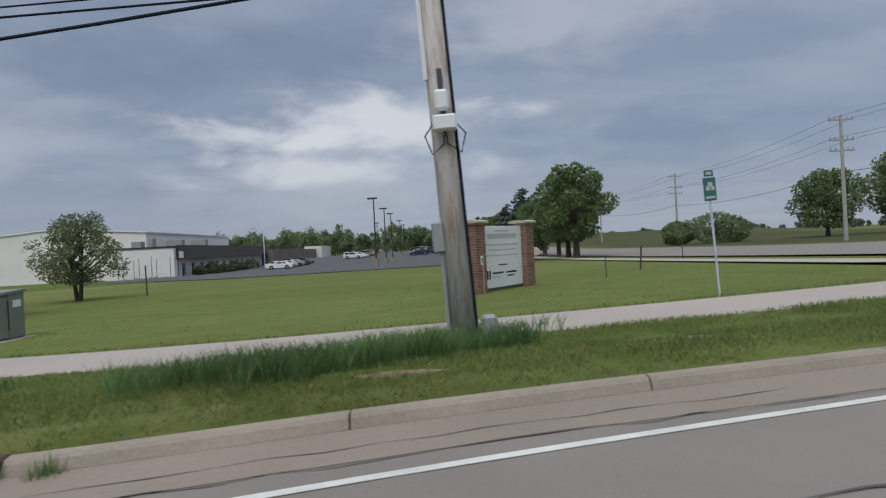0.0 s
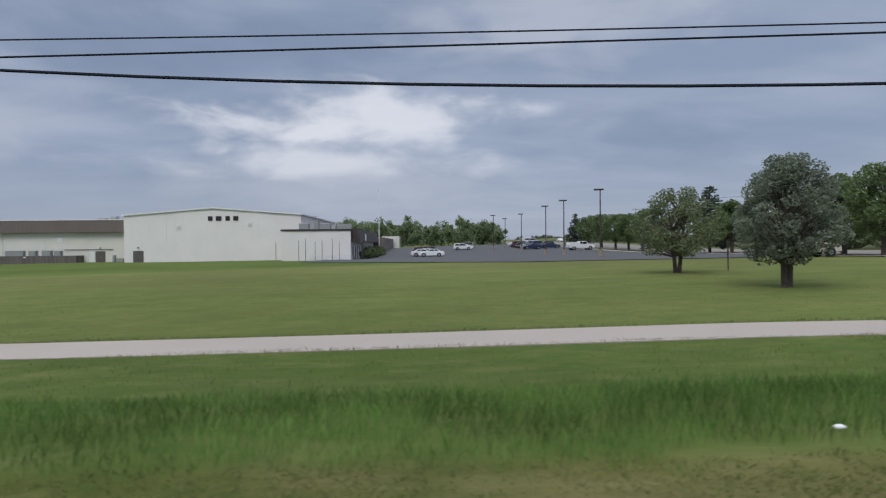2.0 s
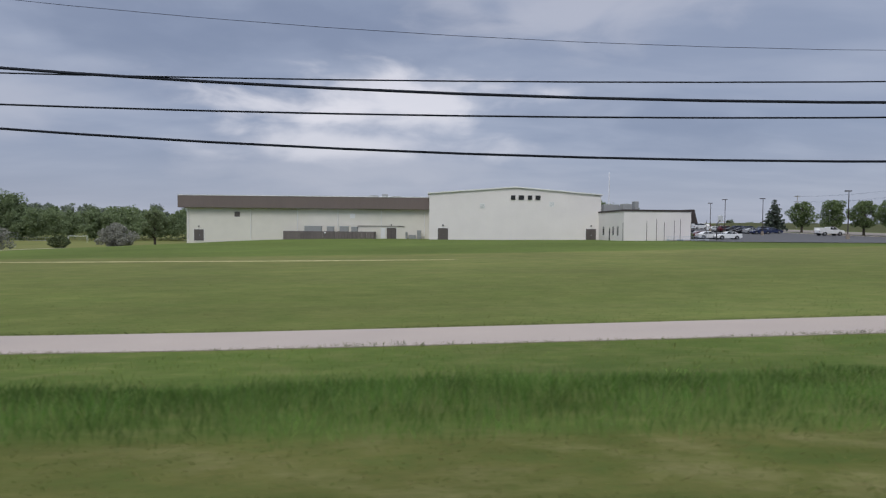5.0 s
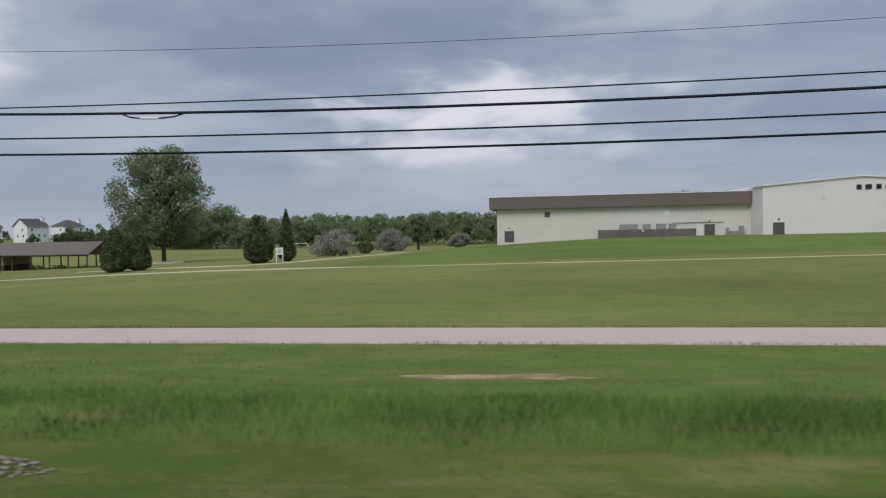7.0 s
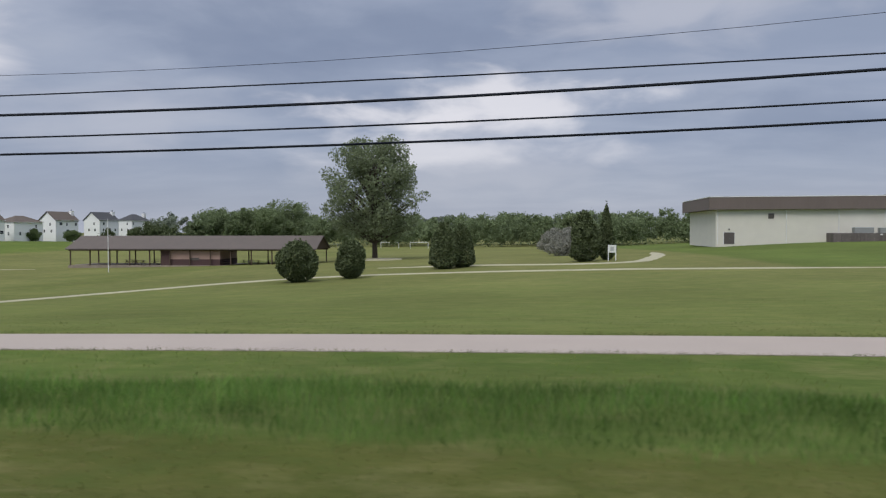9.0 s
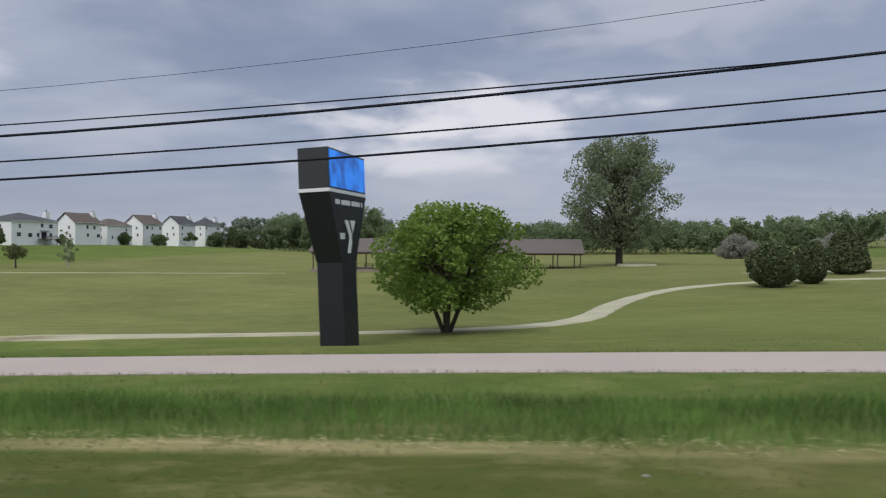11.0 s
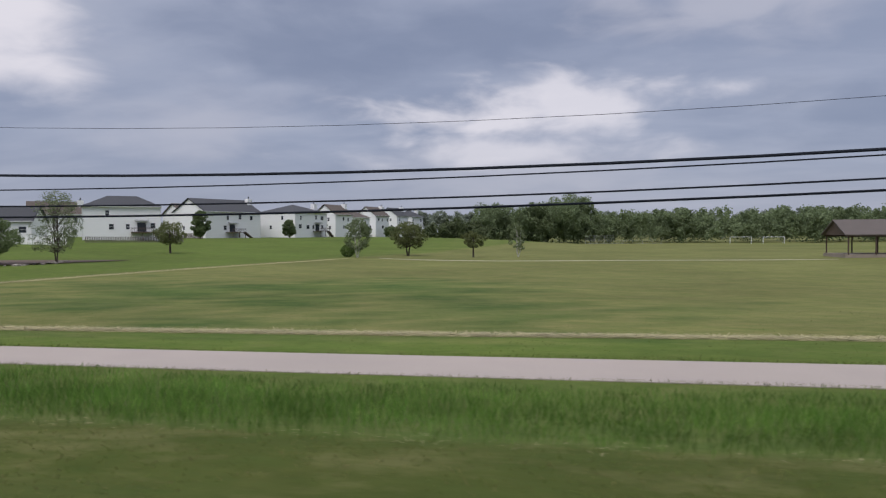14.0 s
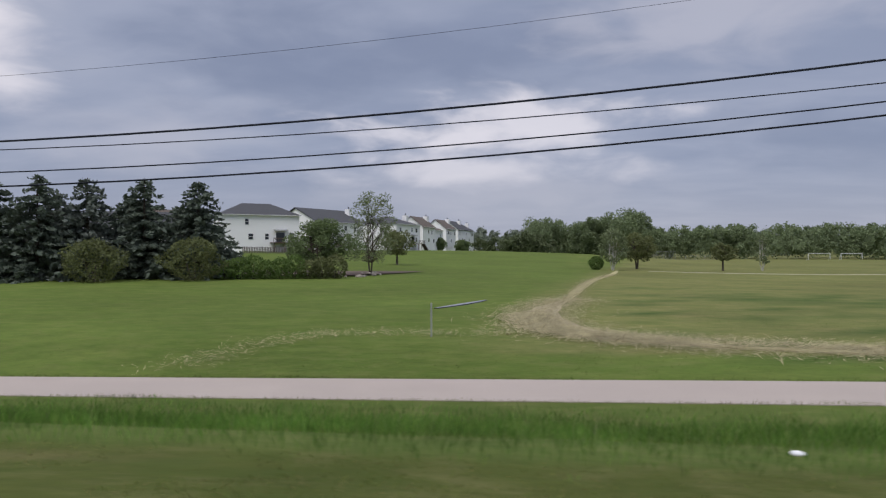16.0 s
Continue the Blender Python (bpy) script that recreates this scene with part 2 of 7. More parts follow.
M = dict(
    ground=material("turf", (0.1, 0.14, 0.04), 0.95, var=0.12, scale=0.3, grain=7.0, bump=0.6, tint="tint", stretch=(0.6, 1, 1), mid=1.3, hue=0.9, gloss=0.06, wear=1.5),
    blade=material("grass_blades", (0.07, 0.14, 0.03), 0.7, var=0.1, scale=0.5, grain=3.0, bump=0, island=0.35, trans=0.5, tint="tint", gloss=0.12),
    asphalt=material("asphalt", (0.075, 0.075, 0.08), 0.9, var=0.14, scale=0.6, grain=60, bump=0.3),
    road=material("road_surface", (0.21, 0.185, 0.165), 0.9, var=0.12, scale=0.7, grain=50, bump=0.3),
    gutter=material("gutter_concrete", (0.255, 0.205, 0.168), 0.9, var=0.14, scale=0.8, grain=30, bump=0.3),
    concrete=material("kerb_concrete", (0.285, 0.24, 0.195), 0.9, var=0.22, scale=1.5, grain=30, bump=0.3),
    walk=material("walk_concrete", (0.385, 0.33, 0.295), 0.92, var=0.07, scale=0.5, grain=35, bump=0.2),
    gravel=material("gravel_path", (0.36, 0.34, 0.24), 0.95, var=0.2, scale=0.6, grain=18, bump=0.6),
    paint=material("road_paint", (0.6, 0.59, 0.56), 0.7, var=0.2, scale=3, grain=40, bump=0.1),
    straw=material("dry_straw", (0.4, 0.35, 0.2), 0.95, var=0.25, scale=1.2, grain=14, bump=0.8, island=0.6),
    worn_turf=material("worn_turf", (0.36, 0.33, 0.18), 0.95, var=0.2, scale=1.1, grain=9, bump=0.8, mid=3.0, hue=2.2, gloss=0.1),
    verge_soil=material("verge_soil", (0.25, 0.19, 0.125), 0.95, var=0.4, scale=2.5, grain=14, bump=0.9, mid=5.0, gloss=0.1),
    pale_soil=material("pale_bare_soil", (0.43, 0.37, 0.265), 0.95, var=0.25, scale=1.4, grain=9, bump=0.8, mid=3.0, gloss=0.1),
    water=material("standing_water", (0.03, 0.035, 0.035), 0.06, var=0.04, scale=1, bump=0),
    dirt=material("bare_earth", (0.13, 0.088, 0.058), 0.95, var=0.25, scale=1.5, grain=14, bump=0.8),
    wood=material("weathered_pole", (0.66, 0.61, 0.605), 0.95, var=0.2, scale=1.2, grain=9, bump=0.7, stretch=(7, 7, 0.9), rand=0.12, stain=(0.46, 0.35, 0.29), gloss=0.1),
    wood_grey=material("grey_treated_pole", (0.37, 0.355, 0.335), 0.9, var=0.2, scale=1.3, grain=9, bump=0.5, stretch=(6, 6, 0.5)),
    post=material("sign_post_wood", (0.36, 0.29, 0.215), 0.9, var=0.15, scale=1.5, grain=10, bump=0.4, stretch=(5, 5, 0.5)),
    mast=material("pale_galvanised_mast", (0.66, 0.72, 0.8), 0.6, 0.0, var=0.1, scale=1.5, grain=14, bump=0.05, stretch=(4, 4, 0.6), gloss=0.35),
    footing=material("footing_concrete", (0.37, 0.29, 0.245), 0.95, var=0.2, scale=2.5, grain=24, bump=0.5),
    steel=material("galvanised_steel", (0.5, 0.56, 0.62), 0.5, 0.25, var=0.08, scale=2.0, grain=25, bump=0.05),
    dark_steel=material("dark_steel", (0.07, 0.07, 0.075), 0.6, 0.3, var=0.1, scale=3, grain=30, bump=0.05),
    cable=material("black_cable", (0.012, 0.015, 0.022), 0.8, var=0.05, scale=3, grain=20, bump=0, gloss=0.15),
    white_plastic=material("white_plastic", (0.75, 0.76, 0.77), 0.5, var=0.04, scale=4, grain=20, bump=0),
    brick=material("red_brick", (0.2, 0.108, 0.08), 0.9, var=0.18, scale=9, grain=60, bump=0.3, rand=0.7, island=0.3),
    mortar=material("mortar", (0.36, 0.3, 0.25), 0.95, var=0.12, scale=8, grain=60, bump=0.3),
    cap=material("stone_cap", (0.42, 0.38, 0.3), 0.9, var=0.14, scale=4, grain=40, bump=0.2),
    sign_white=material("white_sign_face", (0.68, 0.7, 0.68), 0.5, var=0.05, scale=2, grain=20, bump=0),
    sign_text=material("sign_black", (0.015, 0.015, 0.018), 0.6, var=0.05, bump=0),
    faded=material("faded_print", (0.42, 0.44, 0.44), 0.6, var=0.08, bump=0),
    green_sign=material("green_sign", (0.03, 0.13, 0.12), 0.5, var=0.06, bump=0),
    cabinet=material("grey_green_metal", (0.185, 0.195, 0.175), 0.6, 0.1, var=0.1, scale=2, grain=30, bump=0.05),
    meter=material("meter_grey", (0.3, 0.31, 0.31), 0.55, 0.1, var=0.08, scale=3, grain=30, bump=0.03),
    gym=material("cream_metal_siding", (0.76, 0.725, 0.71), 0.65, var=0.045, scale=0.35, grain=12, bump=0.05),
    annex=material("cream_block_wall", (0.68, 0.655, 0.59), 0.8, var=0.05, scale=0.5, grain=10, bump=0.1),
    fascia=material("brown_metal_fascia", (0.16, 0.128, 0.118), 0.7, var=0.08, scale=0.5, grain=8, bump=0.1, stretch=(1, 1, 0.1)),
    mansard=material("dark_brown_mansard", (0.05, 0.04, 0.038), 0.8, var=0.1, scale=1, grain=10, bump=0.1),
    door=material("grey_brown_door", (0.105, 0.09, 0.085), 0.6, var=0.06, scale=2, grain=20, bump=0),
    fence=material("weathered_fence", (0.14, 0.12, 0.115), 0.9, var=0.2, scale=2, grain=9, bump=0.3, rand=0.3),
    roof_dark=material("charcoal_shingles", (0.06, 0.062, 0.07), 0.9, var=0.15, scale=1.5, grain=14, bump=0.3),
    roof_brown=material("brown_shingles", (0.11, 0.088, 0.075), 0.9, var=0.15, scale=1.5, grain=14, bump=0.3),
    pav_roof=material("pavilion_shingles", (0.115, 0.096, 0.088), 0.9, var=0.12, scale=0.6, grain=8, bump=0.3),
    siding=material("white_vinyl_siding", (0.86, 0.86, 0.86), 0.6, var=0.03, scale=0.8, grain=6, bump=0.08, stretch=(0.2, 0.2, 3), rand=0.1),
    trim=material("white_trim", (0.76, 0.76, 0.76), 0.5, var=0.03, bump=0),
    glass=material("window_glass", (0.03, 0.035, 0.045), 0.12, var=0.05, scale=1, bump=0),
    car_glass=material("car_glass", (0.015, 0.018, 0.022), 0.08, var=0.03, bump=0),
    deck=material("brown_deck_wood", (0.09, 0.06, 0.045), 0.85, var=0.15, scale=2, grain=12, bump=0.2),
    pink=material("pink_brick_wall", (0.4, 0.27, 0.235), 0.9, var=0.07, scale=1, grain=14, bump=0.1),
    maroon=material("maroon_wall", (0.085, 0.05, 0.05), 0.9, var=0.1, scale=1, grain=14, bump=0.1),
    tyre=material("tyre_rubber", (0.02, 0.02, 0.02), 0.85, var=0.1, bump=0),
    rim=material("wheel_rim", (0.35, 0.35, 0.36), 0.35, 0.7, var=0.05, bump=0),
    lamp_glass=material("lamp_lens", (0.5, 0.48, 0.45), 0.2, var=0.04, bump=0),
    tail=material("tail_lamp", (0.25, 0.01, 0.01), 0.25, var=0.04, bump=0),
    orange=material("orange_marker", (0.75, 0.13, 0.02), 0.55, var=0.05, bump=0),
    yellow=material("yellow_plastic", (0.62, 0.4, 0.03), 0.55, var=0.1, scale=4, bump=0),
    pale_yellow=material("sun_bleached_guy_guard", (0.78, 0.7, 0.36), 0.6, var=0.06, scale=3, bump=0),
    sign_black=material("black_sign_skin", (0.01, 0.011, 0.017), 0.6, var=0.1, scale=1.5, grain=12, bump=0.02),
    sign_box=material("charcoal_sign_box", (0.032, 0.033, 0.036), 0.55, var=0.08, scale=2, bump=0.02),
    bark=material("bark", (0.075, 0.06, 0.047), 0.95, var=0.25, scale=3, grain=20, bump=0.6, stretch=(3, 3, 0.7)),
    birch=material("birch_bark", (0.5, 0.48, 0.44), 0.85, var=0.25, scale=4, grain=15, bump=0.2, stretch=(1, 1, 3)),
    rust=material("rusted_iron", (0.085, 0.045, 0.025), 0.8, 0.2, var=0.25, scale=5, grain=40, bump=0.3),
    rust_stain=material("rust_stained_concrete", (0.3, 0.19, 0.13), 0.85, var=0.2, scale=4, grain=30, bump=0.3),
    gravel_heap=material("dirty_gravel", (0.21, 0.18, 0.15), 0.95, var=0.25, scale=5, grain=30, bump=0.4, island=0.8),
    teal=material("teal_spray_paint", (0.1, 0.42, 0.5), 0.7, var=0.15, scale=8, bump=0.1),
    rock=material("pale_rubble", (0.3, 0.275, 0.24), 0.95, var=0.2, scale=5, grain=30, bump=0.4, island=0.6),
    l_crab=leaf_mat("crabapple_leaves", (0.2, 0.23, 0.17)),
    l_crab2=leaf_mat("crabapple_leaves_yellowish", (0.17, 0.2, 0.1)),
    l_maple=leaf_mat("maple_leaves", (0.17, 0.255, 0.05)),
    l_maple2=leaf_mat("street_maple_leaves", (0.15, 0.2, 0.085)),
    l_poplar=leaf_mat("poplar_leaves", (0.2, 0.24, 0.14)),
    l_spruce=leaf_mat("spruce_needles", (0.1, 0.125, 0.095), 0.2, 0.5),
    l_blue=leaf_mat("blue_spruce_needles", (0.115, 0.135, 0.115), 0.2, 0.5),
    l_juniper=leaf_mat("juniper_foliage", (0.095, 0.12, 0.055), 0.1, 0.5),
    l_lilac=leaf_mat("blossoming_shrub_leaves", (0.3, 0.3, 0.26)),
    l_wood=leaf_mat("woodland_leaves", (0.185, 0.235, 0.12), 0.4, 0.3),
    # paler, greyer leaf colour: the haze over the far trees is mixed in
    l_far=leaf_mat("hazy_far_leaves", (0.225, 0.26, 0.2), 0.4, 0.3),
    l_birch=leaf_mat("birch_leaves", (0.19, 0.23, 0.12)),
    l_hedge=leaf_mat("hedge_leaves", (0.13, 0.2, 0.055)),
    l_weed=leaf_mat("weed_leaves", (0.125, 0.2, 0.055), 0.4, 0.4),
    l_olive=leaf_mat("olive_shrub_leaves", (0.15, 0.17, 0.07)),
    bark_mulch=material("bark_mulch", (0.11, 0.075, 0.06), 0.95, var=0.2, scale=2, grain=16, bump=0.6),
)


def led_material():
    """A lit display: blue with a darker streak; it gives off its own light."""
    m = bpy.data.materials.new("blue_display")
    m.use_nodes = True
    nt = m.node_tree
    b = nt.nodes["Principled BSDF"]
    co = node(nt, "ShaderNodeTexCoord").outputs["Object"]
    n = node(nt, "ShaderNodeTexNoise")
    n.inputs["Scale"].default_value, n.inputs["Detail"].default_value = 1.6, 2
    link(nt, co, n.inputs[0])
    c = ramp(nt, n.outputs["Fac"], ((0.36, (0.004, 0.05, 0.25)), (0.5, (0.008, 0.13, 0.55)), (0.66, (0.012, 0.2, 0.75))))
    link(nt, c, b.inputs["Emission Color"])
    b.inputs["Emission Strength"].default_value = 1.0
    b.inputs["Base Color"].default_value, b.inputs["Roughness"].default_value = (0.01, 0.02, 0.05, 1), 0.4
    return m


M["led"] = led_material()
CAR_PAINT = {}


def car_paint(color):
    if color not in CAR_PAINT:
        CAR_PAINT[color] = material("car_paint", color, 0.3, var=0.04, scale=1.5, grain=20, bump=0)
    return CAR_PAINT[color]


# ---- mesh helpers ----
def mesh_object(name, bm, mat, parent=None, label="", smooth=False):
    me = bpy.data.meshes.new(name)
    bm.to_mesh(me)
    bm.free()
    if mat is not None:
        me.materials.append(mat)
    if smooth:
        me.shade_smooth()
    ob = new(name, me)
    ob.parent = parent
    if label:
        ob["label"] = label
    return ob


def part(name, bm, mat, parent, label="", smooth=False):
    return mesh_object(name, bm, mat, parent, label, smooth)


def root(name, x, y, z, rz=0.0, label="", category="", group="", kind="", lean=0.0):
    """The base of a thing: an Empty; lean: degrees by which it tips towards -x."""
    e = new(name)
    e.matrix_world = pose(x, y, z, 0, -lean, rz)
    return tagged(e, label, category, group, kind)


def add_box(bm, x0, x1, y0, y1, z0, z1, bevel=0.0, m=None):
    r = bmesh.ops.create_cube(bm, size=1)
    vs = r["verts"]
    for v in vs:
        v.co = Vector((x0 if v.co.x < 0 else x1, y0 if v.co.y < 0 else y1, z0 if v.co.z < 0 else z1))
    if bevel:
        es = list({e for v in vs for e in v.link_edges})
        q = bmesh.ops.bevel(bm, geom=es, offset=bevel, segments=1, affect="EDGES")
        vs = list({v for f in q["faces"] for v in f.verts})
    if m is not None:
        bmesh.ops.transform(bm, matrix=m, verts=vs)
    return bm


def box_bm(x0, x1, y0, y1, z0, z1, bevel=0.0, m=None):
    return add_box(bmesh.new(), x0, x1, y0, y1, z0, z1, bevel, m)


def add_prism(bm, outline, axis, a, b):
    """An outline in the two other axes, pushed from a to b along the axis."""
    def at(p, k):
        return {"x": (k, p[0], p[1]), "y": (p[0], k, p[1]), "z": (p[0], p[1], k)}[axis]
    lo = [bm.verts.new(at(p, a)) for p in outline]
    hi = [bm.verts.new(at(p, b)) for p in outline]
    bm.faces.new(lo)
    bm.faces.new(hi[::-1])
    n = len(lo)
    for i in range(n):
        bm.faces.new((lo[i], hi[i], hi[(i + 1) % n], lo[(i + 1) % n]))
    bmesh.ops.recalc_face_normals(bm, faces=bm.faces[:])
    return bm


def prism_bm(outline, axis, a, b, bevel=0.0):
    bm = add_prism(bmesh.new(), outline, axis, a, b)
    if bevel:
        bmesh.ops.bevel(bm, geom=bm.edges[:], offset=bevel, segments=1, affect="EDGES")
    return bm


def add_tube(bm, points, radii, sides=8, closed=True):
    """A tube along points, with a radius at each."""
    rings = []
    pts = [Vector(p) for p in points]
    for i, p in enumerate(pts):
        d = (pts[min(i + 1, len(pts) - 1)] - pts[max(i - 1, 0)]).normalized()
        u = d.orthogonal().normalized() if abs(d.z) < 0.9 else Vector((1, 0, 0)).cross(d).normalized()
        w = d.cross(u)
        r = radii[i] if isinstance(radii, (list, tuple)) else radii
        rings.append([bm.verts.new(p + r * (math.cos(2 * math.pi * k / sides) * u + math.sin(2 * math.pi * k / sides) * w)) for k in range(sides)])
    for a, b in zip(rings, rings[1:]):
        for k in range(sides):
            bm.faces.new((a[k], a[(k + 1) % sides], b[(k + 1) % sides], b[k]))
    if closed:
        bm.faces.new(rings[0][::-1])
        bm.faces.new(rings[-1])
    return bm


def tube_bm(points, radii, sides=8):
    bm = add_tube(bmesh.new(), points, radii, sides)
    bmesh.ops.recalc_face_normals(bm, faces=bm.faces[:])
    return bm


def arrays_object(name, verts, sizes, mat, parent=None, label="", tint=None):
    """A large mesh from arrays: verts (n, 3), faces of one size, laid out in order."""
    me = bpy.data.meshes.new(name)
    n = len(verts)
    me.vertices.add(n)
    me.vertices.foreach_set("co", np.asarray(verts, np.float32).ravel())
    me.loops.add(n)
    me.loops.foreach_set("vertex_index", np.arange(n, dtype=np.int32))
    me.polygons.add(n // sizes)
    me.polygons.foreach_set("loop_start", np.arange(0, n, sizes, dtype=np.int32))
    me.update()
    if tint is not None:
        at = me.attributes.new("tint", "FLOAT_COLOR", "POINT")
        at.data.foreach_set("color", np.c_[tint, np.ones(n)].astype(np.float32).ravel())
    me.materials.append(mat)
    ob = new(name, me)
    ob.parent = parent
    if label:
        ob["label"] = label
    return ob


# ---- terrain ----
XS = (-420, -340, -300, -260, -220, -180, -140, -100, -60, -20, 20, 80)
ROAD_Z = (-5.0, -4.6, -4.25, -3.83, -3.0, -1.96, -1.54, -1.33, -0.75, -0.15, 0.08, 0.1)
WX = (-420, -370, -330, -320, -310, -300, -290, -280, -270, -260, -250, -240, -230, -220, -210, -200, -190, -180, -170, -160, -150, -140, -130, -120, -110, -100, -90, -80, -70, -60, -50, -40, -30, -20, -10, 0, 10, 20, 80)
WALK_Z = (-8.1, -7.5, -6.59, -6.32, -6.05, -5.78, -5.55, -5.4, -5.28, -5.14, -4.99, -4.82, -4.61, -4.35, -4.01, -3.65, -3.34, -3.08, -2.84, -2.64, -2.49, -2.39, -2.33, -2.27, -2.23, -2.2, -2.17, -2.01, -1.71, -1.39, -1.16, -1.06, -0.96, -0.83, -0.59, -0.25, 0.11, 0.47, 0.5)
YS = (16, 30, 55, 85, 125, 220, 320)
def hermite(vs, xs, x):
    x = min(max(x, xs[0]), xs[-1])
    i = 0
    while i < len(xs) - 2 and x > xs[i + 1]:
        i += 1
    d = [(vs[k + 1] - vs[k]) / (xs[k + 1] - xs[k]) for k in range(len(xs) - 1)]
    a = d[i] if i == 0 else (d[i - 1] + d[i]) / 2
    b = d[i] if i == len(d) - 1 else (d[i] + d[i + 1]) / 2
    h = xs[i + 1] - xs[i]
    u = (x - xs[i]) / h
    return ((1 + 2 * u) * (1 - u) ** 2 * vs[i] + u * (1 - u) ** 2 * h * a + u * u * (3 - 2 * u) * vs[i + 1] + u * u * (u - 1) * h * b)
LAWN_Z = (
    (-6.89, -6.2, -5.72, -5.23, -4.63, -3.21, -2.49, -2.23, -1.55, -0.74, 0.26, 1.46),
    (-5.86, -5.92, -5.77, -5.62, -5.7, -4.34, -2.95, -2.23, -1.47, -0.52, 0.01, 1.04),
    (-4.14, -5.49, -5.85, -6.05, -6.12, -5.15, -3.48, -2.28, -1.42, -0.78, -0.36, 0.42),
    (-2.53, -5, -5.89, -6.16, -6.08, -4.96, -3.58, -2.31, -1.52, -1.01, -0.6, 0.05),
    (-1.67, -4.39, -6, -6.4, -6.05, -5.28, -4.2, -2.2, -1.87, -1.47, -0.87, 0.14),
    (-4.27, -3.5, -4.45, -6.67, -6.58, -6.4, -5.9, -3.81, -1.94, -0.26, 0.42, 1.55),
    (-4.17, -6.54, -7.81, -7.65, -7.51, -7.63, -7.29, -6.93, -4.83, -2.23, 0.29, 3.8),
)


def lerp(a, b, u):
    return a + (b - a) * min(max(u, 0), 1)


def lawn_z(x, y):
    return hermite([hermite(r, XS, x) for r in LAWN_Z], YS, y)



def soft_step(v):
    """0 for v well below 0, v well above, with a soft bend between."""
    return (math.sqrt(v * v + 9) + v) / 2


def walk_y(x):
    """The middle of the walk: it swings towards the road near the corner."""
    u = min(max((5 - x) / 23, 0), 1)
    return 9.7 + 3.8 * u * u * (3 - 2 * u)


def kerb_y(x):
    """The kerb's face: straight along the road, flaring away from it at the corner."""
    u = min(max((x + 4) / 8, 0), 1)
    return 2.8 + 0.65 * u * u * (3 - 2 * u) + 0.22 * soft_step(x - 1.5) + 0.014 * max(0, x - 12) ** 2


def road_z(x):
    # the gutter dips towards the storm drain
    return hermite(ROAD_Z, XS, x) - 0.085 * math.exp(-((x - 2.8) / 2.6) ** 2)


def ground_z(x, y):
    r, w = road_z(x), hermite(WALK_Z, WX, x) + 0.035
    k, m = kerb_y(x), walk_y(x)
    if y < k + 0.04:
        return r - (0.3 if x > -7.5 else 0.12 if y < k - 0.25 else 0.06)
    top = r + (0.1 if x > -7 else 0.1 * max(0, 1 + (x + 7) / 4))
    if y < k + 0.2:
        return lerp(r - 0.12, top - 0.02, (y - k + 0.02) / 0.12)
    dip = 0.1 + 0.17 * min(max((-9 - x) / 8, 0), 1) - 0.17 * min(max((x + 4) / 4, 0), 1)
    if y < k + 1.4:
        return lerp(top - 0.02, top - dip, (y - k - 0.2) / 1.2)
    a = m - 2.4
    if y < a:
        u = (y - k - 1.4) / max(a - k - 1.4, 0.5)
        return lerp(top - dip, w, u * u * (3 - 2 * u))
    if y < m + 1.7:
        return w
    # a low swell that carries the path behind the tall sign
    rise = 0.32 * math.exp(-((x + 220) / 23) ** 2) * min(max((y - 20.3) / 3.2, 0), 1) * min(max((46 - y) / 18, 0), 1)
    return lerp(w, lawn_z(x, max(y, 16)), (y - m - 1.7) / 4) + rise


def fbm(x, y, s, o=4):
    return noise.fractal(Vector((x * s, y * s, 0.37)), 1.0, 2.0, o)


def blend_c(a, b, u):
    u = min(max(u, 0), 1)
    return tuple(p + (q - p) * u for p, q in zip(a, b))


LAWN_C, FIELD_C, LUSH_C, VERGE_C, DRY_C = (0.12, 0.143, 0.042), (0.15, 0.158, 0.055), (0.098, 0.138, 0.03), (0.084, 0.096, 0.025), (0.175, 0.142, 0.066)
DIRT_C, STRAW_C, BANK_C, FAR_C = (0.21, 0.15, 0.09), (0.36, 0.31, 0.16), (0.086, 0.12, 0.03), (0.145, 0.15, 0.06)


# worn, half-bare places on the bank: middle and half sizes
BARE = ((-130.9, 8.75, 1.2, 0.85), (-129.0, 8.4, 1.0, 0.5), (-134.6, 9.9, 0.8, 0.25), (-136.8, 7.9, 0.4, 0.2), (-35, 9.6, 1.6, 0.4), (-33.5, 9.1, 1, 0.4),
        (-112, 9.3, 1.4, 0.3), (-100.3, 9.5, 1.6, 0.3), (-12.5, 8.2, 0.7, 0.25), (-3.5, 5.4, 0.9, 0.35), (-3.7, 4.4, 1.1, 0.6), (-5.6, 4.95, 0.8, 0.3), (-5.9, 3.75, 0.5, 0.3), 
        (-4.3, 5.8, 0.6, 0.2), (-0.3, 4.3, 0.6, 0.2), (-1, 3.95, 0.5, 0.18), (9.2, 6.7, 0.3, 0.13), (6, 5.75, 0.5, 0.13))


# where the mown verge ends and the uncut grass begins, and where that ends again: along the road
EDGE_X = (-345, -306, -296, -285, -264, -230, -190, -112, -92, -50, -37, -20, 10)
EDGE_Y = (4.5, 4.65, 5.1, 5.5, 5.78, 5.75, 5.45, 4.85, 5.0, 5.75, 5.2, 4.5, 4.9)
BACK_Y = (11.8, 11.6, 11.2, 11.4, 11.7, 11.4, 9.6, 6.9, 7.4, 9.9, 8.6, 7.4, 7.4)


def verge_edge(x):
    return max(float(np.interp(x, EDGE_X, EDGE_Y)), kerb_y(x) + 1.5)


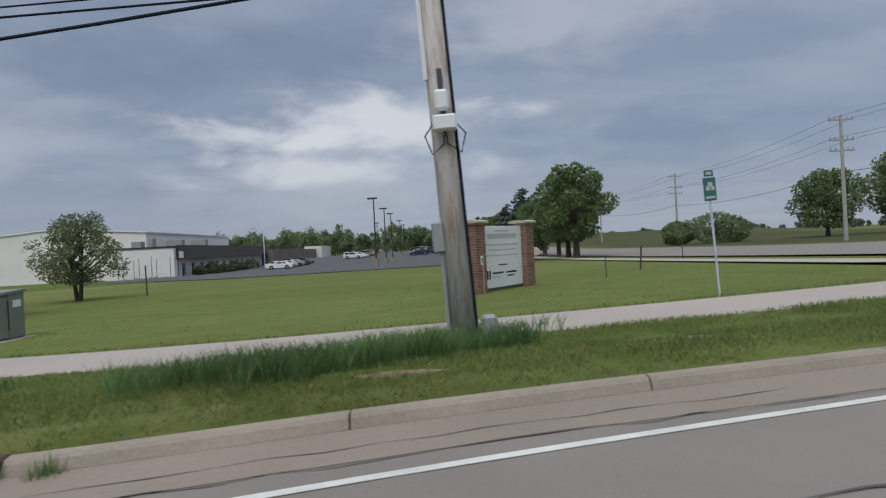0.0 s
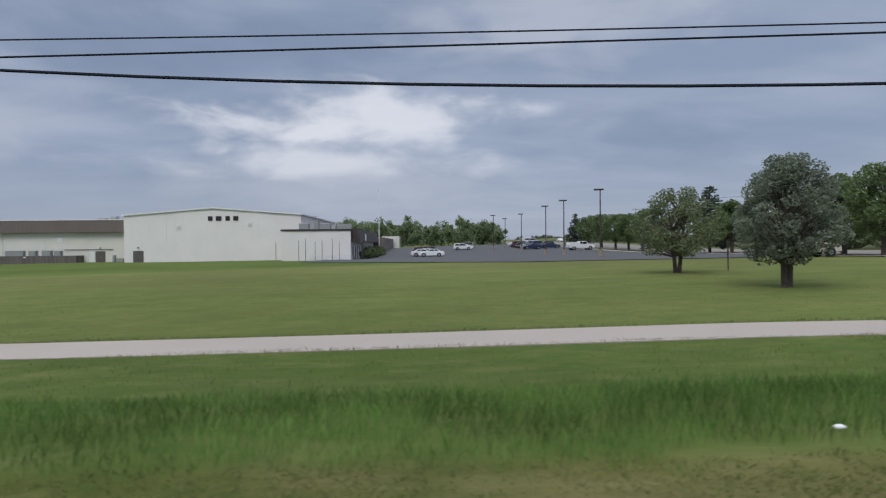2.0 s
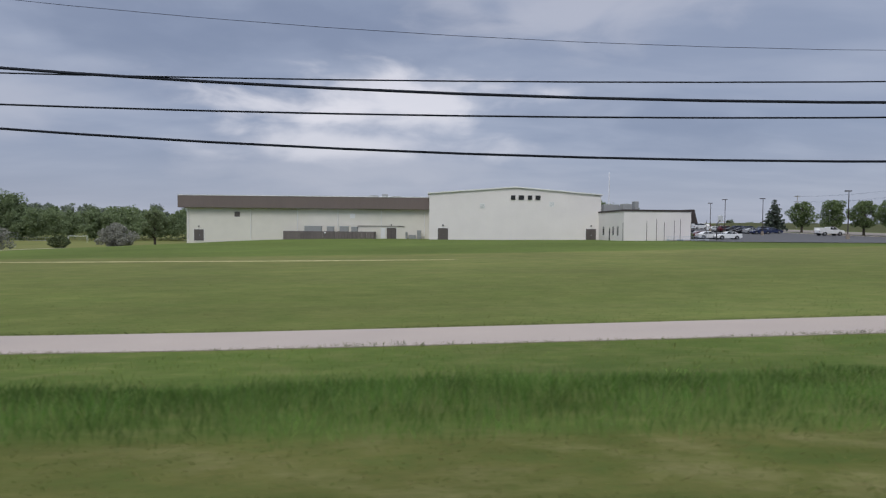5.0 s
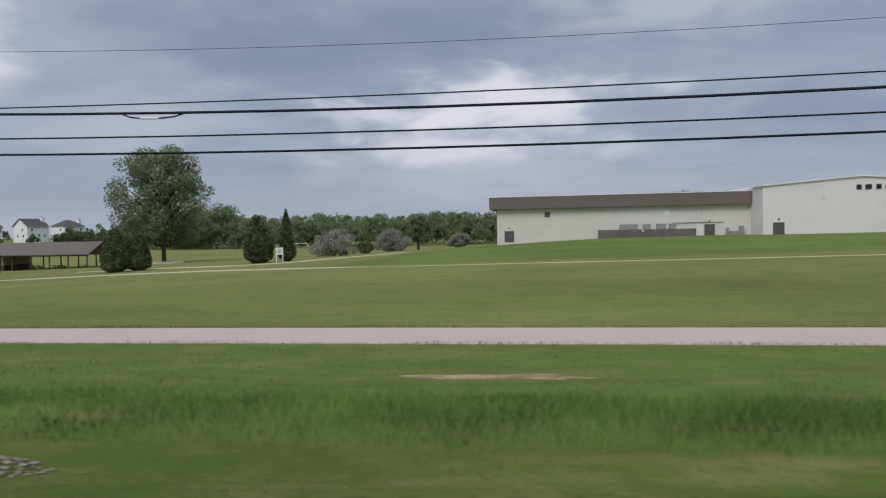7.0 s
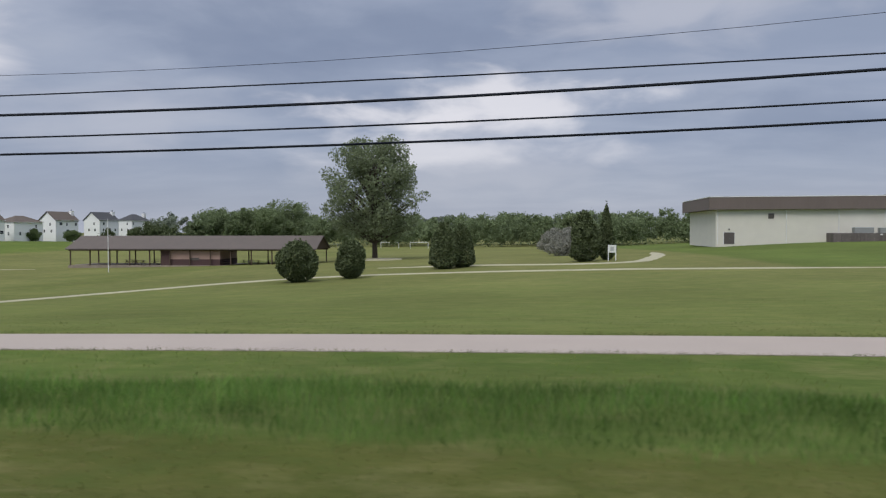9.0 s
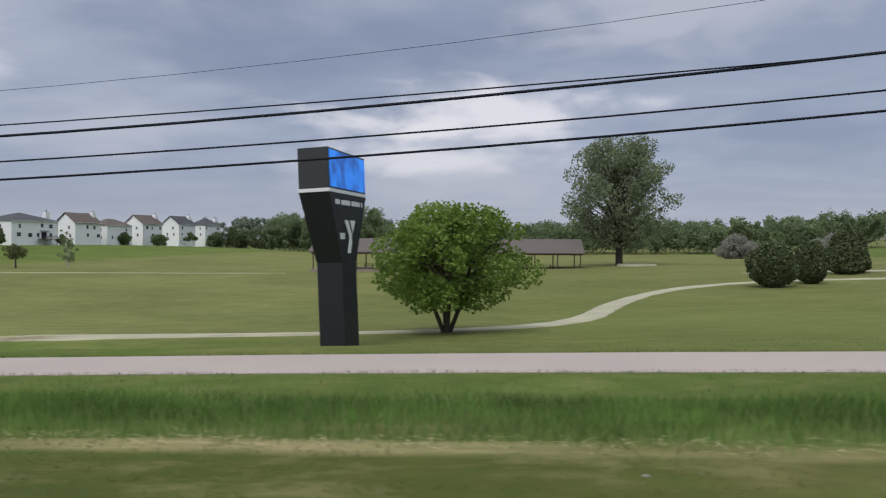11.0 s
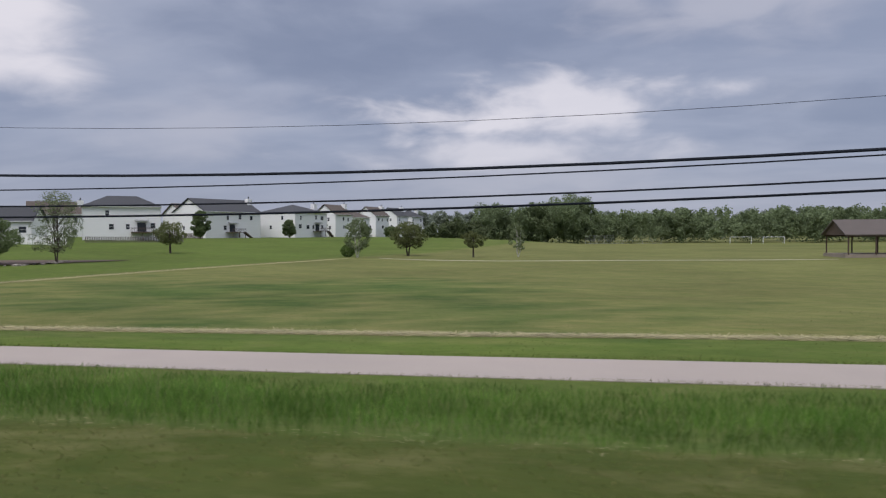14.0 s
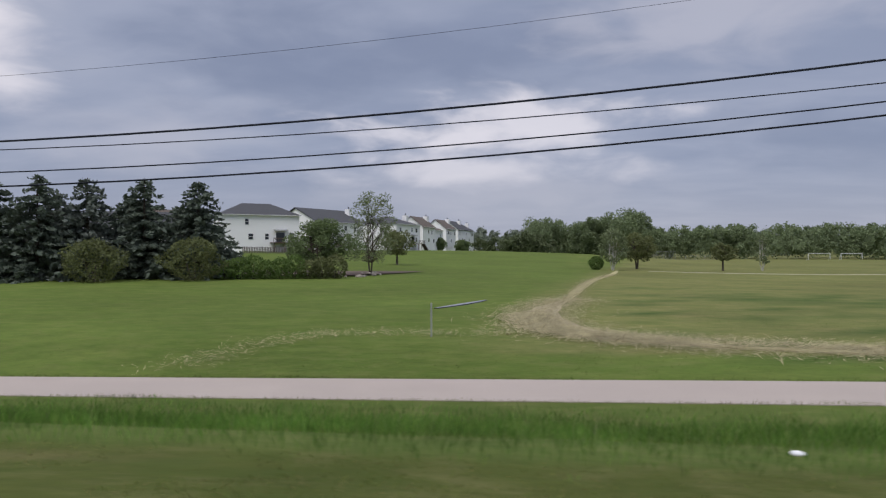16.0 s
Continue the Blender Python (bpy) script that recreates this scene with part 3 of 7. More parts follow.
def turf_color(x, y):
    """Colour of the turf: mown lawn, paler field, lush housing lawn, worn verge."""
    n, f = fbm(x, y, 0.08), fbm(x + 50, y, 0.6)
    k, m = kerb_y(x), walk_y(x)
    c = blend_c(LAWN_C, FIELD_C, (-195 - x + 10 * n) / 25 if y > m + 2 else 0)
    if y > m + 3 and x > -200:
        # the near lawn's pale look at a grazing view is painted in towards its crest; past the path the bank below the
        # building is fresher
        crest = 50 + 0.0035 * (x + 85) ** 2
        c = blend_c(c, (0.155, 0.16, 0.058), 0.8 * (y - 24) / (crest - 24))
        c = blend_c(c, (0.1, 0.135, 0.034), 0.9 * (y - crest) / 1.5 if x > -132 else 0)
        c = blend_c(c, FIELD_C, 0.5 * (y - 55) / 40 if x < -132 else 0)
    if x < -205 and y > m + 1.0:
        # fresh strip between the walk and the line of straw
        c = blend_c(c, LUSH_C, (float(np.interp(x, (-300, -242, -214), (18.0, 19.6, 22.4))) - y) / 0.5)
    if x < -270 and y > m + 1.0:
        # boundary between the field and the lush grass behind the houses
        bx = -305.6 + max(0, y - 36) * 0.14 + 0.8 * n
        c = blend_c(c, LUSH_C, (bx - x) / 3)
    if x < -195 and y > m + 3 and x > -304:
        d = math.hypot((x + 281) / 20, (y - 32) / 14)
        c = blend_c(c, (0.062, 0.098, 0.026), (1.15 - d + 0.9 * n + 1.1 * f) * 1.2)
        c = blend_c(c, (0.2, 0.2, 0.07), 0.3 * max(0, math.sin((x * 0.55 + y * 0.9) * 0.9 + 2 * n)))
    if -2 < y < m - 1.0:
        dry = 0.65 * max(0, 1 - ((x + 182) / 15) ** 2) + 0.75 * max(0, 1 - ((x + 53) / 17) ** 2) + 0.2 * max(0, 1 - ((x + 245) / 60) ** 2)
        c = blend_c(VERGE_C, DRY_C, dry + 0.7 * n + 0.8 * f * (0.25 + dry))
        c = blend_c(c, (0.068, 0.084, 0.021), (-190 - x) / 10)
        c = blend_c(c, (0.072, 0.096, 0.023), 1.4 - abs(x + 108) / 28)
        if -34.5 < x < -27 and y < k + 1.9:
            c = blend_c(c, (0.11, 0.075, 0.05), 1.3 - abs(x + 30.8) / 3.2 + f)
        c = blend_c(c, BANK_C, (y - verge_edge(x)) / 0.5)
        c = blend_c(c, DIRT_C, (f * 1.5 + n * 0.8 - (1.15 if x > -27 else 0.8 if x > -200 else 1.3)) * (1.1 if y < k + 2.4 else 0.9))
        for px, py, rx, ry in BARE:
            c = blend_c(c, (0.2, 0.165, 0.085), 0.6 - 0.6 * math.hypot((x - px) / rx, (y - py) / ry) + f)
        if -25 < x < 3 and k + 0.3 < y < k + 2.3:
            c = blend_c(c, (0.27, 0.205, 0.145), 0.6 * max(0, 1 - abs(x + 3.4) / 2.4) + 1.4 * f - 0.75)
        if x > -6:
            c = blend_c(c, (0.105, 0.13, 0.037), 0.75 - 1.1 * f)
        if -204 < x < -165 and -0.35 < y - verge_edge(x) < 0.15:
            c = blend_c(c, STRAW_C, 0.35 + 1.0 * f)
    if x > 41:
        c = blend_c(c, (0.07, 0.075, 0.034), (x - 41) / 3)
    if y > 330 or abs(x + 150) > 330:
        c = blend_c(c, FAR_C, 0.8)
    g = 1 + 0.18 * n
    return tuple(v * g for v in c)


def turf_wear(x, y):
    """How worn the turf is: most along the road, less on the bank and the hay field, hardly on the lawn."""
    if y < verge_edge(x) + 0.1:
        return 0.75 if x > -75 or -204 < x < -165 else 0.45
    if y < walk_y(x) - 0.9:
        return 0.4
    return 0.0 if y < walk_y(x) + 1 else 0.3 if x < -195 else 0.14


def grid_sheet(name, xs, ys, zf, cf, mat):
    """One sheet over a grid of lines, with its colour held at the corners."""
    me = bpy.data.meshes.new(name)
    nx, ny = len(xs), len(ys)
    verts = [(x, y, zf(x, y)) for y in ys for x in xs]
    faces = [(j * nx + i, j * nx + i + 1, (j + 1) * nx + i + 1, (j + 1) * nx + i) for j in range(ny - 1) for i in range(nx - 1)]
    me.from_pydata(verts, [], faces)
    if cf:
        at = me.attributes.new("tint", "FLOAT_COLOR", "POINT")
        at.data.foreach_set("color", [v for p in verts for v in (*cf(p[0], p[1]), turf_wear(p[0], p[1]))])
    me.materials.append(mat)
    me.shade_smooth()
    return new(name, me)


gx = [-3500, -2000, -1200, -800, -600, -500, -460] + [-430 + 2.0 * i for i in range(188)] + [-54 + 1.0 * i for i in range(80)] + [27, 30, 34, 39, 45, 52, 60, 70, 80, 100, 140, 200, 300, 500, 900, 1700, 3500]
gy = [-3000, -1200, -500, -200, -90, -40, -20, -9, -3] + [2.6 + 0.25 * i for i in range(18)] + [7.2 + 0.5 * i for i in range(30)] + [23 + 1.5 * i for i in range(32)] + [72 + 4.0 * i for i in range(34)] + [212, 222, 235, 250, 270, 290, 320, 360, 420, 520, 700, 1000, 1600, 3500]
ground = tagged(grid_sheet("ground", gx, gy, ground_z, turf_color, M["ground"]), "mown park grass with a worn verge along the road", "ground", kind="structure")


def strip(name, xs, y0, y1, zf, thick, mat):
    """A paved strip along x, between two edge lines, with real thickness."""
    bm = bmesh.new()
    rows = [[bm.verts.new((x, y, zf(x) + dz)) for y, dz in ((y0(x), -thick), (y0(x), 0), (y1(x), 0), (y1(x), -thick))] for x in xs]
    for a, b in zip(rows, rows[1:]):
        for k in range(3):
            bm.faces.new((a[k], b[k], b[k + 1], a[k + 1]))
    bmesh.ops.recalc_face_normals(bm, faces=bm.faces[:])
    return mesh_object(name, bm, mat)


road_x = [-3000, -900, -500] + [-430 + 5 * i for i in range(84)] + [-8 + 1 * i for i in range(30)]
tagged(strip("road", [x for x in road_x if x <= 21] + [60, 200, 900, 3000], lambda x: -11.0, lambda x: min(kerb_y(x), 9.5) - (0.1 if x < -205 else 0.0 if x < -6 else 0.75), lambda x: road_z(x) + 0.02, 0.2, M["road"]), "grey worn asphalt road", "road", kind="structure")
corner_x = [-7 + 0.75 * i for i in range(34)]
tagged(strip("gutter", corner_x, lambda x: kerb_y(x) - 0.75, lambda x: kerb_y(x), lambda x: road_z(x) + 0.026, 0.12, M["gutter"]), "reddish concrete gutter along the kerb", "gutter", kind="structure")
tagged(strip("edge_line", [-2.5 + 0.75 * i for i in range(27)], lambda x: kerb_y(x) - 1.22 + 0.03 * (x - 3), lambda x: kerb_y(x) - 1.13 + 0.03 * (x - 3), lambda x: road_z(x) + 0.028, 0.004, M["paint"]), "white painted road edge line", "road marking", kind="structure")
tagged(strip("pavement", [-430 + 4 * i for i in range(103)] + [-15 + 1.5 * i for i in range(23)], lambda x: walk_y(x) - 1.05, lambda x: walk_y(x) + 1.05, lambda x: hermite(WALK_Z, WX, x) + 0.05, 0.1, M["walk"]), "pale concrete walk along the park", "sidewalk", kind="structure")


def kerb():
    """Kerb stones of about 2.4 m with open joints, following the flare."""
    r = root("kerb", 0, 0, 0, label="worn concrete kerb with open joints", category="kerb", kind="structure")
    x = -6.4
    while x < 17:
        x1 = x + 2.4
        bm = bmesh.new()
        xs = [x + 0.008 + (x1 - x - 0.016) * i / 4 for i in range(5)]
        prof = ((0, -0.15), (0.0, 0.03), (0.035, 0.1), (0.065, 0.125), (0.17, 0.13), (0.19, -0.15))
        rows = [[bm.verts.new((a, kerb_y(a) + py, road_z(a) + pz)) for py, pz in prof] for a in xs]
        for a, b in zip(rows, rows[1:]):
            for k in range(5):
                bm.faces.new((a[k], b[k], b[k + 1], a[k + 1]))
        bm.faces.new(rows[0])
        bm.faces.new(rows[-1][::-1])
        bmesh.ops.recalc_face_normals(bm, faces=bm.faces[:])
        part("kerb_stone", bm, M["concrete"], r)
        x = x1
    return r


kerb()


def crack(points, width):
    bm = bmesh.new()
    row = []
    for i, (x, y) in enumerate(points):
        w = width * (0.6 + 0.4 * math.sin(i * 2.1))
        row.append((bm.verts.new((x, y - w, road_z(x) + 0.031)), bm.verts.new((x, y + w, road_z(x) + 0.031))))
    for a, b in zip(row, row[1:]):
        bm.faces.new((a[0], b[0], b[1], a[1]))
    return bm


cracks = root("road_crack", 0, 0, 0, label="dark sealed cracks in the road surface", category="crack", kind="structure")
for off, x0, x1, w in ((0.78, -6, 14, 0.012), (0.45, 2, 9, 0.008), (2.3, 4, 16, 0.02)):
    rng = random.Random(int(off * 100))
    n = int((x1 - x0) / 0.35)
    part("crack", crack([(x0 + (x1 - x0) * i / n, kerb_y(x0 + (x1 - x0) * i / n) - off + rng.uniform(-0.04, 0.04)) for i in range(n + 1)], w), M["asphalt"], cracks)


def ribbon(name, line, width, mat, lift, label, category):
    """A path that follows a line over the ground, lying just above it."""
    pts = []
    for (ax, ay), (bx, by) in zip(line, line[1:]):
        n = max(2, int(math.hypot(bx - ax, by - ay) / 1.5))
        pts += [(ax + (bx - ax) * i / n, ay + (by - ay) * i / n) for i in range(n)]
    pts.append(line[-1])
    for _ in range(6):
        pts = [pts[0]] + [tuple((a[k] + 2 * b[k] + c[k]) / 4 for k in (0, 1)) for a, b, c in zip(pts, pts[1:], pts[2:])] + [pts[-1]]
    bm = bmesh.new()
    rows = []
    for i, (x, y) in enumerate(pts):
        a, b = pts[max(i - 1, 0)], pts[min(i + 1, len(pts) - 1)]
        d = Vector((b[0] - a[0], b[1] - a[1], 0)).normalized()
        s = Vector((-d.y, d.x, 0)) * (width / 2 * (1 + 0.2 * fbm(x, y, 0.7)) * min(1, 0.2 + i / 6, 0.2 + (len(pts) - 1 - i) / 6))
        row = []
        for k in (-1, -0.85, 0, 0.85, 1):
            q = Vector((x, y, 0)) + k * s
            row.append(bm.verts.new((q.x, q.y, ground_z(q.x, q.y) + (lift if abs(k) < 1 else -0.04))))
        rows.append(row)
    for a, b in zip(rows, rows[1:]):
        for k in range(4):
            bm.faces.new((a[k], b[k], b[k + 1], a[k + 1]))
    bmesh.ops.recalc_face_normals(bm, faces=bm.faces[:])
    ob = mesh_object(name, bm, mat)
    return tagged(ob, label, category, kind="structure")


ribbon("path", ((-221, 21.8), (-213.5, 23.2), (-204, 24.6), (-197.5, 27.5), (-194, 32.5), (-191, 45), (-187.5, 54), (-183.5, 61), (-177, 66), (-169, 67.6), (-157, 66), (-144, 62), (-134, 57.5), (-126, 53.8)), 1.6, M["gravel"], 0.05, "pale gravel path across the lawn", "path")
ribbon("path_tail", ((-126.5, 54), (-120, 51), (-100, 45.5), (-85, 43), (-72, 42.2)), 0.6, M["worn_turf"], 0.03, "narrow overgrown end of the gravel path", "path")
ribbon("path_branch", ((-172, 79), (-160, 79), (-148, 73.5), (-141.5, 74.5), (-139.5, 82), (-136, 95), (-134, 112)), 2.0, M["gravel"], 0.05, "short gravel path branching between shrubs", "path")
ribbon("field_track", ((-293.5, 92), (-288, 88), (-276, 86), (-255, 92), (-232, 96)), 0.8, M["gravel"], 0.05, "faint worn track across the field", "path")


ribbon("worn_strip", ((-214, 22.9), (-226, 21.0), (-242, 20.0), (-270, 18.4), (-290, 18.0), (-299, 19.2)), 0.6, M["worn_turf"], 0.03, "thin worn line of dry grass on the lawn", "worn grass")
ribbon("worn_patch", ((-305.2, 36), (-306.3, 31), (-306.6, 26), (-305.8, 22.4), (-303.6, 20.2), (-300.5, 18.9)), 1.7, M["pale_soil"], 0.035, "patch of bare pale soil and dry straw beside the mown edge", "worn grass")
ribbon("worn_tail", ((-301.8, 19.2), (-298, 18.2), (-292, 17.7)), 1.3, M["worn_turf"], 0.04, "dry trampled grass trailing off the bare patch", "worn grass")
ribbon("worn_edge", ((-305.2, 35), (-304.4, 44), (-302.6, 60), (-299.5, 76), (-297.5, 92)), 0.7, M["worn_turf"], 0.03, "thin pale worn line along the edge of the lush grass", "worn grass")
ribbon("puddle", ((-311.2, 30.2), (-310.2, 32.4), (-309.4, 35.2)), 1.0, M["water"], 0.05, "shallow puddle lying in the lush grass", "puddle")


def lot_sheet(name, xs, ys, lift, mat, label, category):
    ob = grid_sheet(name, xs, ys, lambda x, y: ground_z(x, y) + lift, None, mat)
    return tagged(ob, label, category, kind="structure")


def lot_edge(x):
    return 62 + max(0, -x - 12) * 0.85


bm = bmesh.new()
rows = []
for i in range(32):
    x = -36 + 56 * i / 31
    y0 = lot_edge(x)
    rows.append([bm.verts.new((x, y0 + (260 - y0) * j / 40, ground_z(x, y0 + (260 - y0) * j / 40) + 0.06)) for j in range(41)])
for a, b in zip(rows, rows[1:]):
    for k in range(40):
        bm.faces.new((a[k], b[k], b[k + 1], a[k + 1]))
bmesh.ops.recalc_face_normals(bm, faces=bm.faces[:])
tagged(mesh_object("parking_lot", bm, M["asphalt"]), "dark asphalt car park behind the lawn", "parking lot", kind="structure")
lot_sheet("cross_street", [22.5, 26, 30, 34, 38], [12 + 6 * i for i in range(80)], 0.08, M["road"], "wide pale grey cross street", "road")
lot_sheet("cross_walk", [18.6, 19.4, 20.2], [14 + 4 * i for i in range(50)], 0.07, M["walk"], "pale concrete walk beside the cross street", "sidewalk")


# ---- grass blades ----
TX, TY = np.arange(-350, 30.1, 2.0), np.arange(2, 34, 0.25)
TZ = np.array([[ground_z(a, b) for b in TY] for a in TX])


def ground_many(x, y):
    i = np.clip((x - TX[0]) / 2.0, 0, len(TX) - 1.001)
    j = np.clip((y - TY[0]) / 0.25, 0, len(TY) - 1.001)
    a, b = i.astype(int), j.astype(int)
    u, v = i - a, j - b
    return (TZ[a, b] * (1 - u) + TZ[a + 1, b] * u) * (1 - v) + (TZ[a, b + 1] * (1 - u) + TZ[a + 1, b + 1] * u) * v


def blades(name, count, xr, yf, height, width, tints, seed, label, bend_out=0.35, keep=None, fringe=0.0, tone=0.4):
    """Many grass blades over a stretch of the verge: narrow, tapered and bent."""
    rng = np.random.default_rng(seed)
    x = rng.uniform(xr[0], xr[1], count)
    u = rng.uniform(0, 1, count)
    y = np.array([yf(a, b) for a, b in zip(x, u)])
    y = y + rng.normal(0, 1, count) * fringe
    taper = 1 - (0.55 if fringe else 0) * np.abs(2 * u - 1) ** 1.5
    if keep:
        ok = np.array([keep(a, b) for a, b in zip(x, y)])
        x, y, taper = x[ok], y[ok], taper[ok]
    taper = np.where((np.abs(x + 10.0) < 1.0) & (y > 4.5) & (y < 6.4), 0.3, 1.0) * taper
    for px, py, rx, ry in BARE:
        ok = (np.hypot((x - px) / rx, (y - py) / ry) > rng.uniform(0.5, 1.1, len(x))) | (rng.uniform(0, 1, len(x)) < 0.3)
        x, y, taper = x[ok], y[ok], taper[ok]
    n = len(x)
    z = ground_many(x, y) - 0.01
    patch = np.array([0.85 + 0.42 * fbm(a, b * 1.6, 0.3, 4) for a, b in zip(x, y)])
    tall = np.array([height(v) for v in x]) if callable(height) else height
    h = tall * rng.uniform(0.6, 1.15, n) * np.clip(patch, 0.4, 1.25) * taper
    a = rng.uniform(0, 2 * np.pi, n)
    w = width * rng.uniform(0.6, 1.3, n) / 2
    side = np.c_[np.cos(a), np.sin(a), 0 * a] * w[:, None]
    lean = np.clip(rng.normal(0, bend_out, (n, 2)), -1.4 * bend_out, 1.4 * bend_out)
    tip = np.c_[(lean[:, 0] + 0.05) * h, lean[:, 1] * h, h]
    base = np.c_[x, y, z]
    midp = base + tip * np.array([0.35, 0.35, 0.6])
    v = np.stack([base - side * 0.8, midp + side, base + tip, midp - side], 1)
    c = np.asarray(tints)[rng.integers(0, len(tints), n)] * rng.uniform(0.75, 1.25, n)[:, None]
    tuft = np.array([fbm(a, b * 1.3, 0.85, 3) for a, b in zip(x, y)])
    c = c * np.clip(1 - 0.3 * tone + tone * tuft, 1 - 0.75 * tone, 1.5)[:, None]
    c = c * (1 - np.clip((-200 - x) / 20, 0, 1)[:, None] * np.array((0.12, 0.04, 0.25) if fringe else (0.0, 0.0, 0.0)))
    ob = arrays_object(name, v.reshape(-1, 3), 4, M["blade"], tint=np.repeat(c, 4, 0))
    return tagged(ob, label, "grass", kind="stuff")


def bare_patch(x, y, rx, ry):
    """A low crust of pale soil with a ragged rim, showing through the grass."""
    bm = bmesh.new()
    rings = []
    for k, lift in ((0.3, 0.02), (0.65, 0.018), (0.88, 0.012), (1.0, -0.03)):
        ring = []
        for i in range(28):
            a = 2 * math.pi * i / 28
            r = k * max(0.35, 0.8 + 0.65 * fbm(x + math.cos(a), y + math.sin(a), 1.7, 5))
            p, q = x + rx * r * math.cos(a), y + ry * r * math.sin(a)
            ring.append(bm.verts.new((p, q, float(ground_many(np.array([p]), np.array([q]))[0]) + lift + 0.012 * fbm(p, q, 4.0))))
        rings.append(ring)
    bm.faces.new(rings[0])
    for a, b in zip(rings, rings[1:]):
        for i in range(28):
            bm.faces.new((a[i], b[i], b[(i + 1) % 28], a[(i + 1) % 28]))
    bmesh.ops.recalc_face_normals(bm, faces=bm.faces[:])
    return tagged(mesh_object("bare_patch", bm, M["verge_soil"]), "bare pale soil showing through the verge grass", "bare soil", group="bare patches", kind="stuff")


for spot in BARE:
    bare_patch(*spot)


def straw_along(name, line, count, spread, seed, label, size=1.0):
    """Loose straw lying along a line, thick in the middle and thin towards its edges."""
    rng = np.random.default_rng(seed)
    a = np.array(line)
    seg = np.hypot(*np.diff(a, axis=0).T)
    s = np.searchsorted(np.cumsum(seg) / seg.sum(), rng.uniform(0, 1, count) * 0.9999)
    p = a[s] + (a[s + 1] - a[s]) * rng.uniform(0, 1, count)[:, None] + rng.normal(0, spread, (count, 2))
    z = np.array([ground_z(x, y) for x, y in p]) + rng.uniform(0.04, 0.09, count)
    t = rng.uniform(0, 6.28, count)
    d = np.c_[np.cos(t), np.sin(t), rng.normal(0, 0.15, count)] * size * rng.uniform(0.08, 0.22, count)[:, None]
    w = np.c_[-np.sin(t), np.cos(t), 0 * t] * 0.012 * size
    c = np.c_[p, z]
    ob = arrays_object(name, np.stack([c - d, c - d * 0.2 + w, c + d, c - d * 0.2 - w], 1).reshape(-1, 3), 4, M["straw"])
    return tagged(ob, label, "straw", kind="stuff")


straw_along("straw_wisps", ((-214, 22.9), (-226, 21.0), (-242, 20.0), (-270, 18.4), (-290, 18.0), (-299, 19.2)), 20000, 0.26, 61, "wisps of dry cut straw along the lawn")
straw_along("straw_litter", ((-305, 37), (-306.3, 31), (-306.6, 26), (-305.6, 22.2), (-302, 19.6), (-295, 18.2)), 15000, 0.9, 62, "dry straw scattered over bare soil")
straw_along("straw_drift", ((-306.9, 28), (-306.5, 24), (-305.2, 21.6), (-302, 19.6)), 9000, 0.55, 66, "thick drift of dry straw at the bend of the worn soil")
straw_along("cut_swath", ((-315.6, 15.8), (-314.6, 18.4), (-313, 21.2), (-310.2, 21.3), (-307, 21.6)), 1300, 0.5, 68, "loose pale swath of cut grass on the lush lawn", 0.8)
straw_along("edge_straw", ((-305.2, 35), (-304.4, 44), (-302.6, 60), (-299.5, 76)), 4500, 0.3, 63, "thin line of straw at the edge of the lush grass")
straw_along("mown_straw", ((-206, 5.5), (-190, 5.4), (-168, 5.25)), 2400, 0.13, 64, "dead straw at the foot of the uncut grass", 0.3)
straw_along("ditch_straw", ((-60, 5.75), (-46, 5.65), (-38, 5.2)), 700, 0.14, 65, "wisps of dead straw at the foot of the ditch grass", 0.25)
straw_along("verge_straw", ((-300, 4.95), (-285, 5.45), (-264, 5.7), (-225, 5.65)), 1500, 0.14, 67, "thin dead straw where the mown verge ends", 0.25)


def tall_keep(x, y):
    return fbm(x, y * 1.4, 0.22, 3) > -0.95 and not (-20 < x < -10 and y < kerb_y(x) + 2.1)


def tall_height(x):
    """The ditch is cut shorter beside the sign and grows rank further on."""
    return 0.35 - 0.18 * max(0, 1 - abs(x + 122) / 30) + 0.02 * min(max((-220 - x) / 20, 0), 1)


def tall_band(x, u):
    """Across the ditch, from the mown verge to the foot of the bank."""
    return verge_edge(x) + 0.1 + u * (float(np.interp(x, EDGE_X, BACK_Y)) - verge_edge(x) + 0.5 * fbm(x, 3.0, 0.12))


GREENS = ((0.115, 0.22, 0.045), (0.145, 0.27, 0.057), (0.165, 0.265, 0.08), (0.22, 0.32, 0.09))
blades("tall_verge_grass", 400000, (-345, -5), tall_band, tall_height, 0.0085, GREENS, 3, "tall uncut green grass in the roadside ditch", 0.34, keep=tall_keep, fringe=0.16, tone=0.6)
blades("seed_stalks", 5000, (-345, -25), lambda x, u: verge_edge(x) + 0.2 + 2.4 * u, 0.42, 0.005, ((0.2, 0.22, 0.1), (0.26, 0.25, 0.14)), 8, "pale seed stalks above the uncut grass", 0.2, keep=lambda x, y: fbm(x, y, 0.3, 3) > 0.05)
def corner_keep(x, y):
    """A dense clump round the pole at the corner, running out in tufts along the walk."""
    a, b = (x - 5.7) * 0.87 + (y - 7.1) * 0.5, (y - 7.1) * 0.87 - (x - 5.7) * 0.5
    clump = 1 - math.hypot(a / 2.7, b / 0.85) + 0.4 * fbm(x, y, 0.9, 3) + 0.35 * fbm(x, y, 5.0, 2)
    run = fbm(x, y, 0.5, 3) + 0.7 - abs(y - 7.2) / 2.4 if x < 1.2 else -1
    return y < walk_y(x) - 1.12 and (clump > 0.1 or run > 0.12) and not (-8 < x < -1 and y < 5.2)


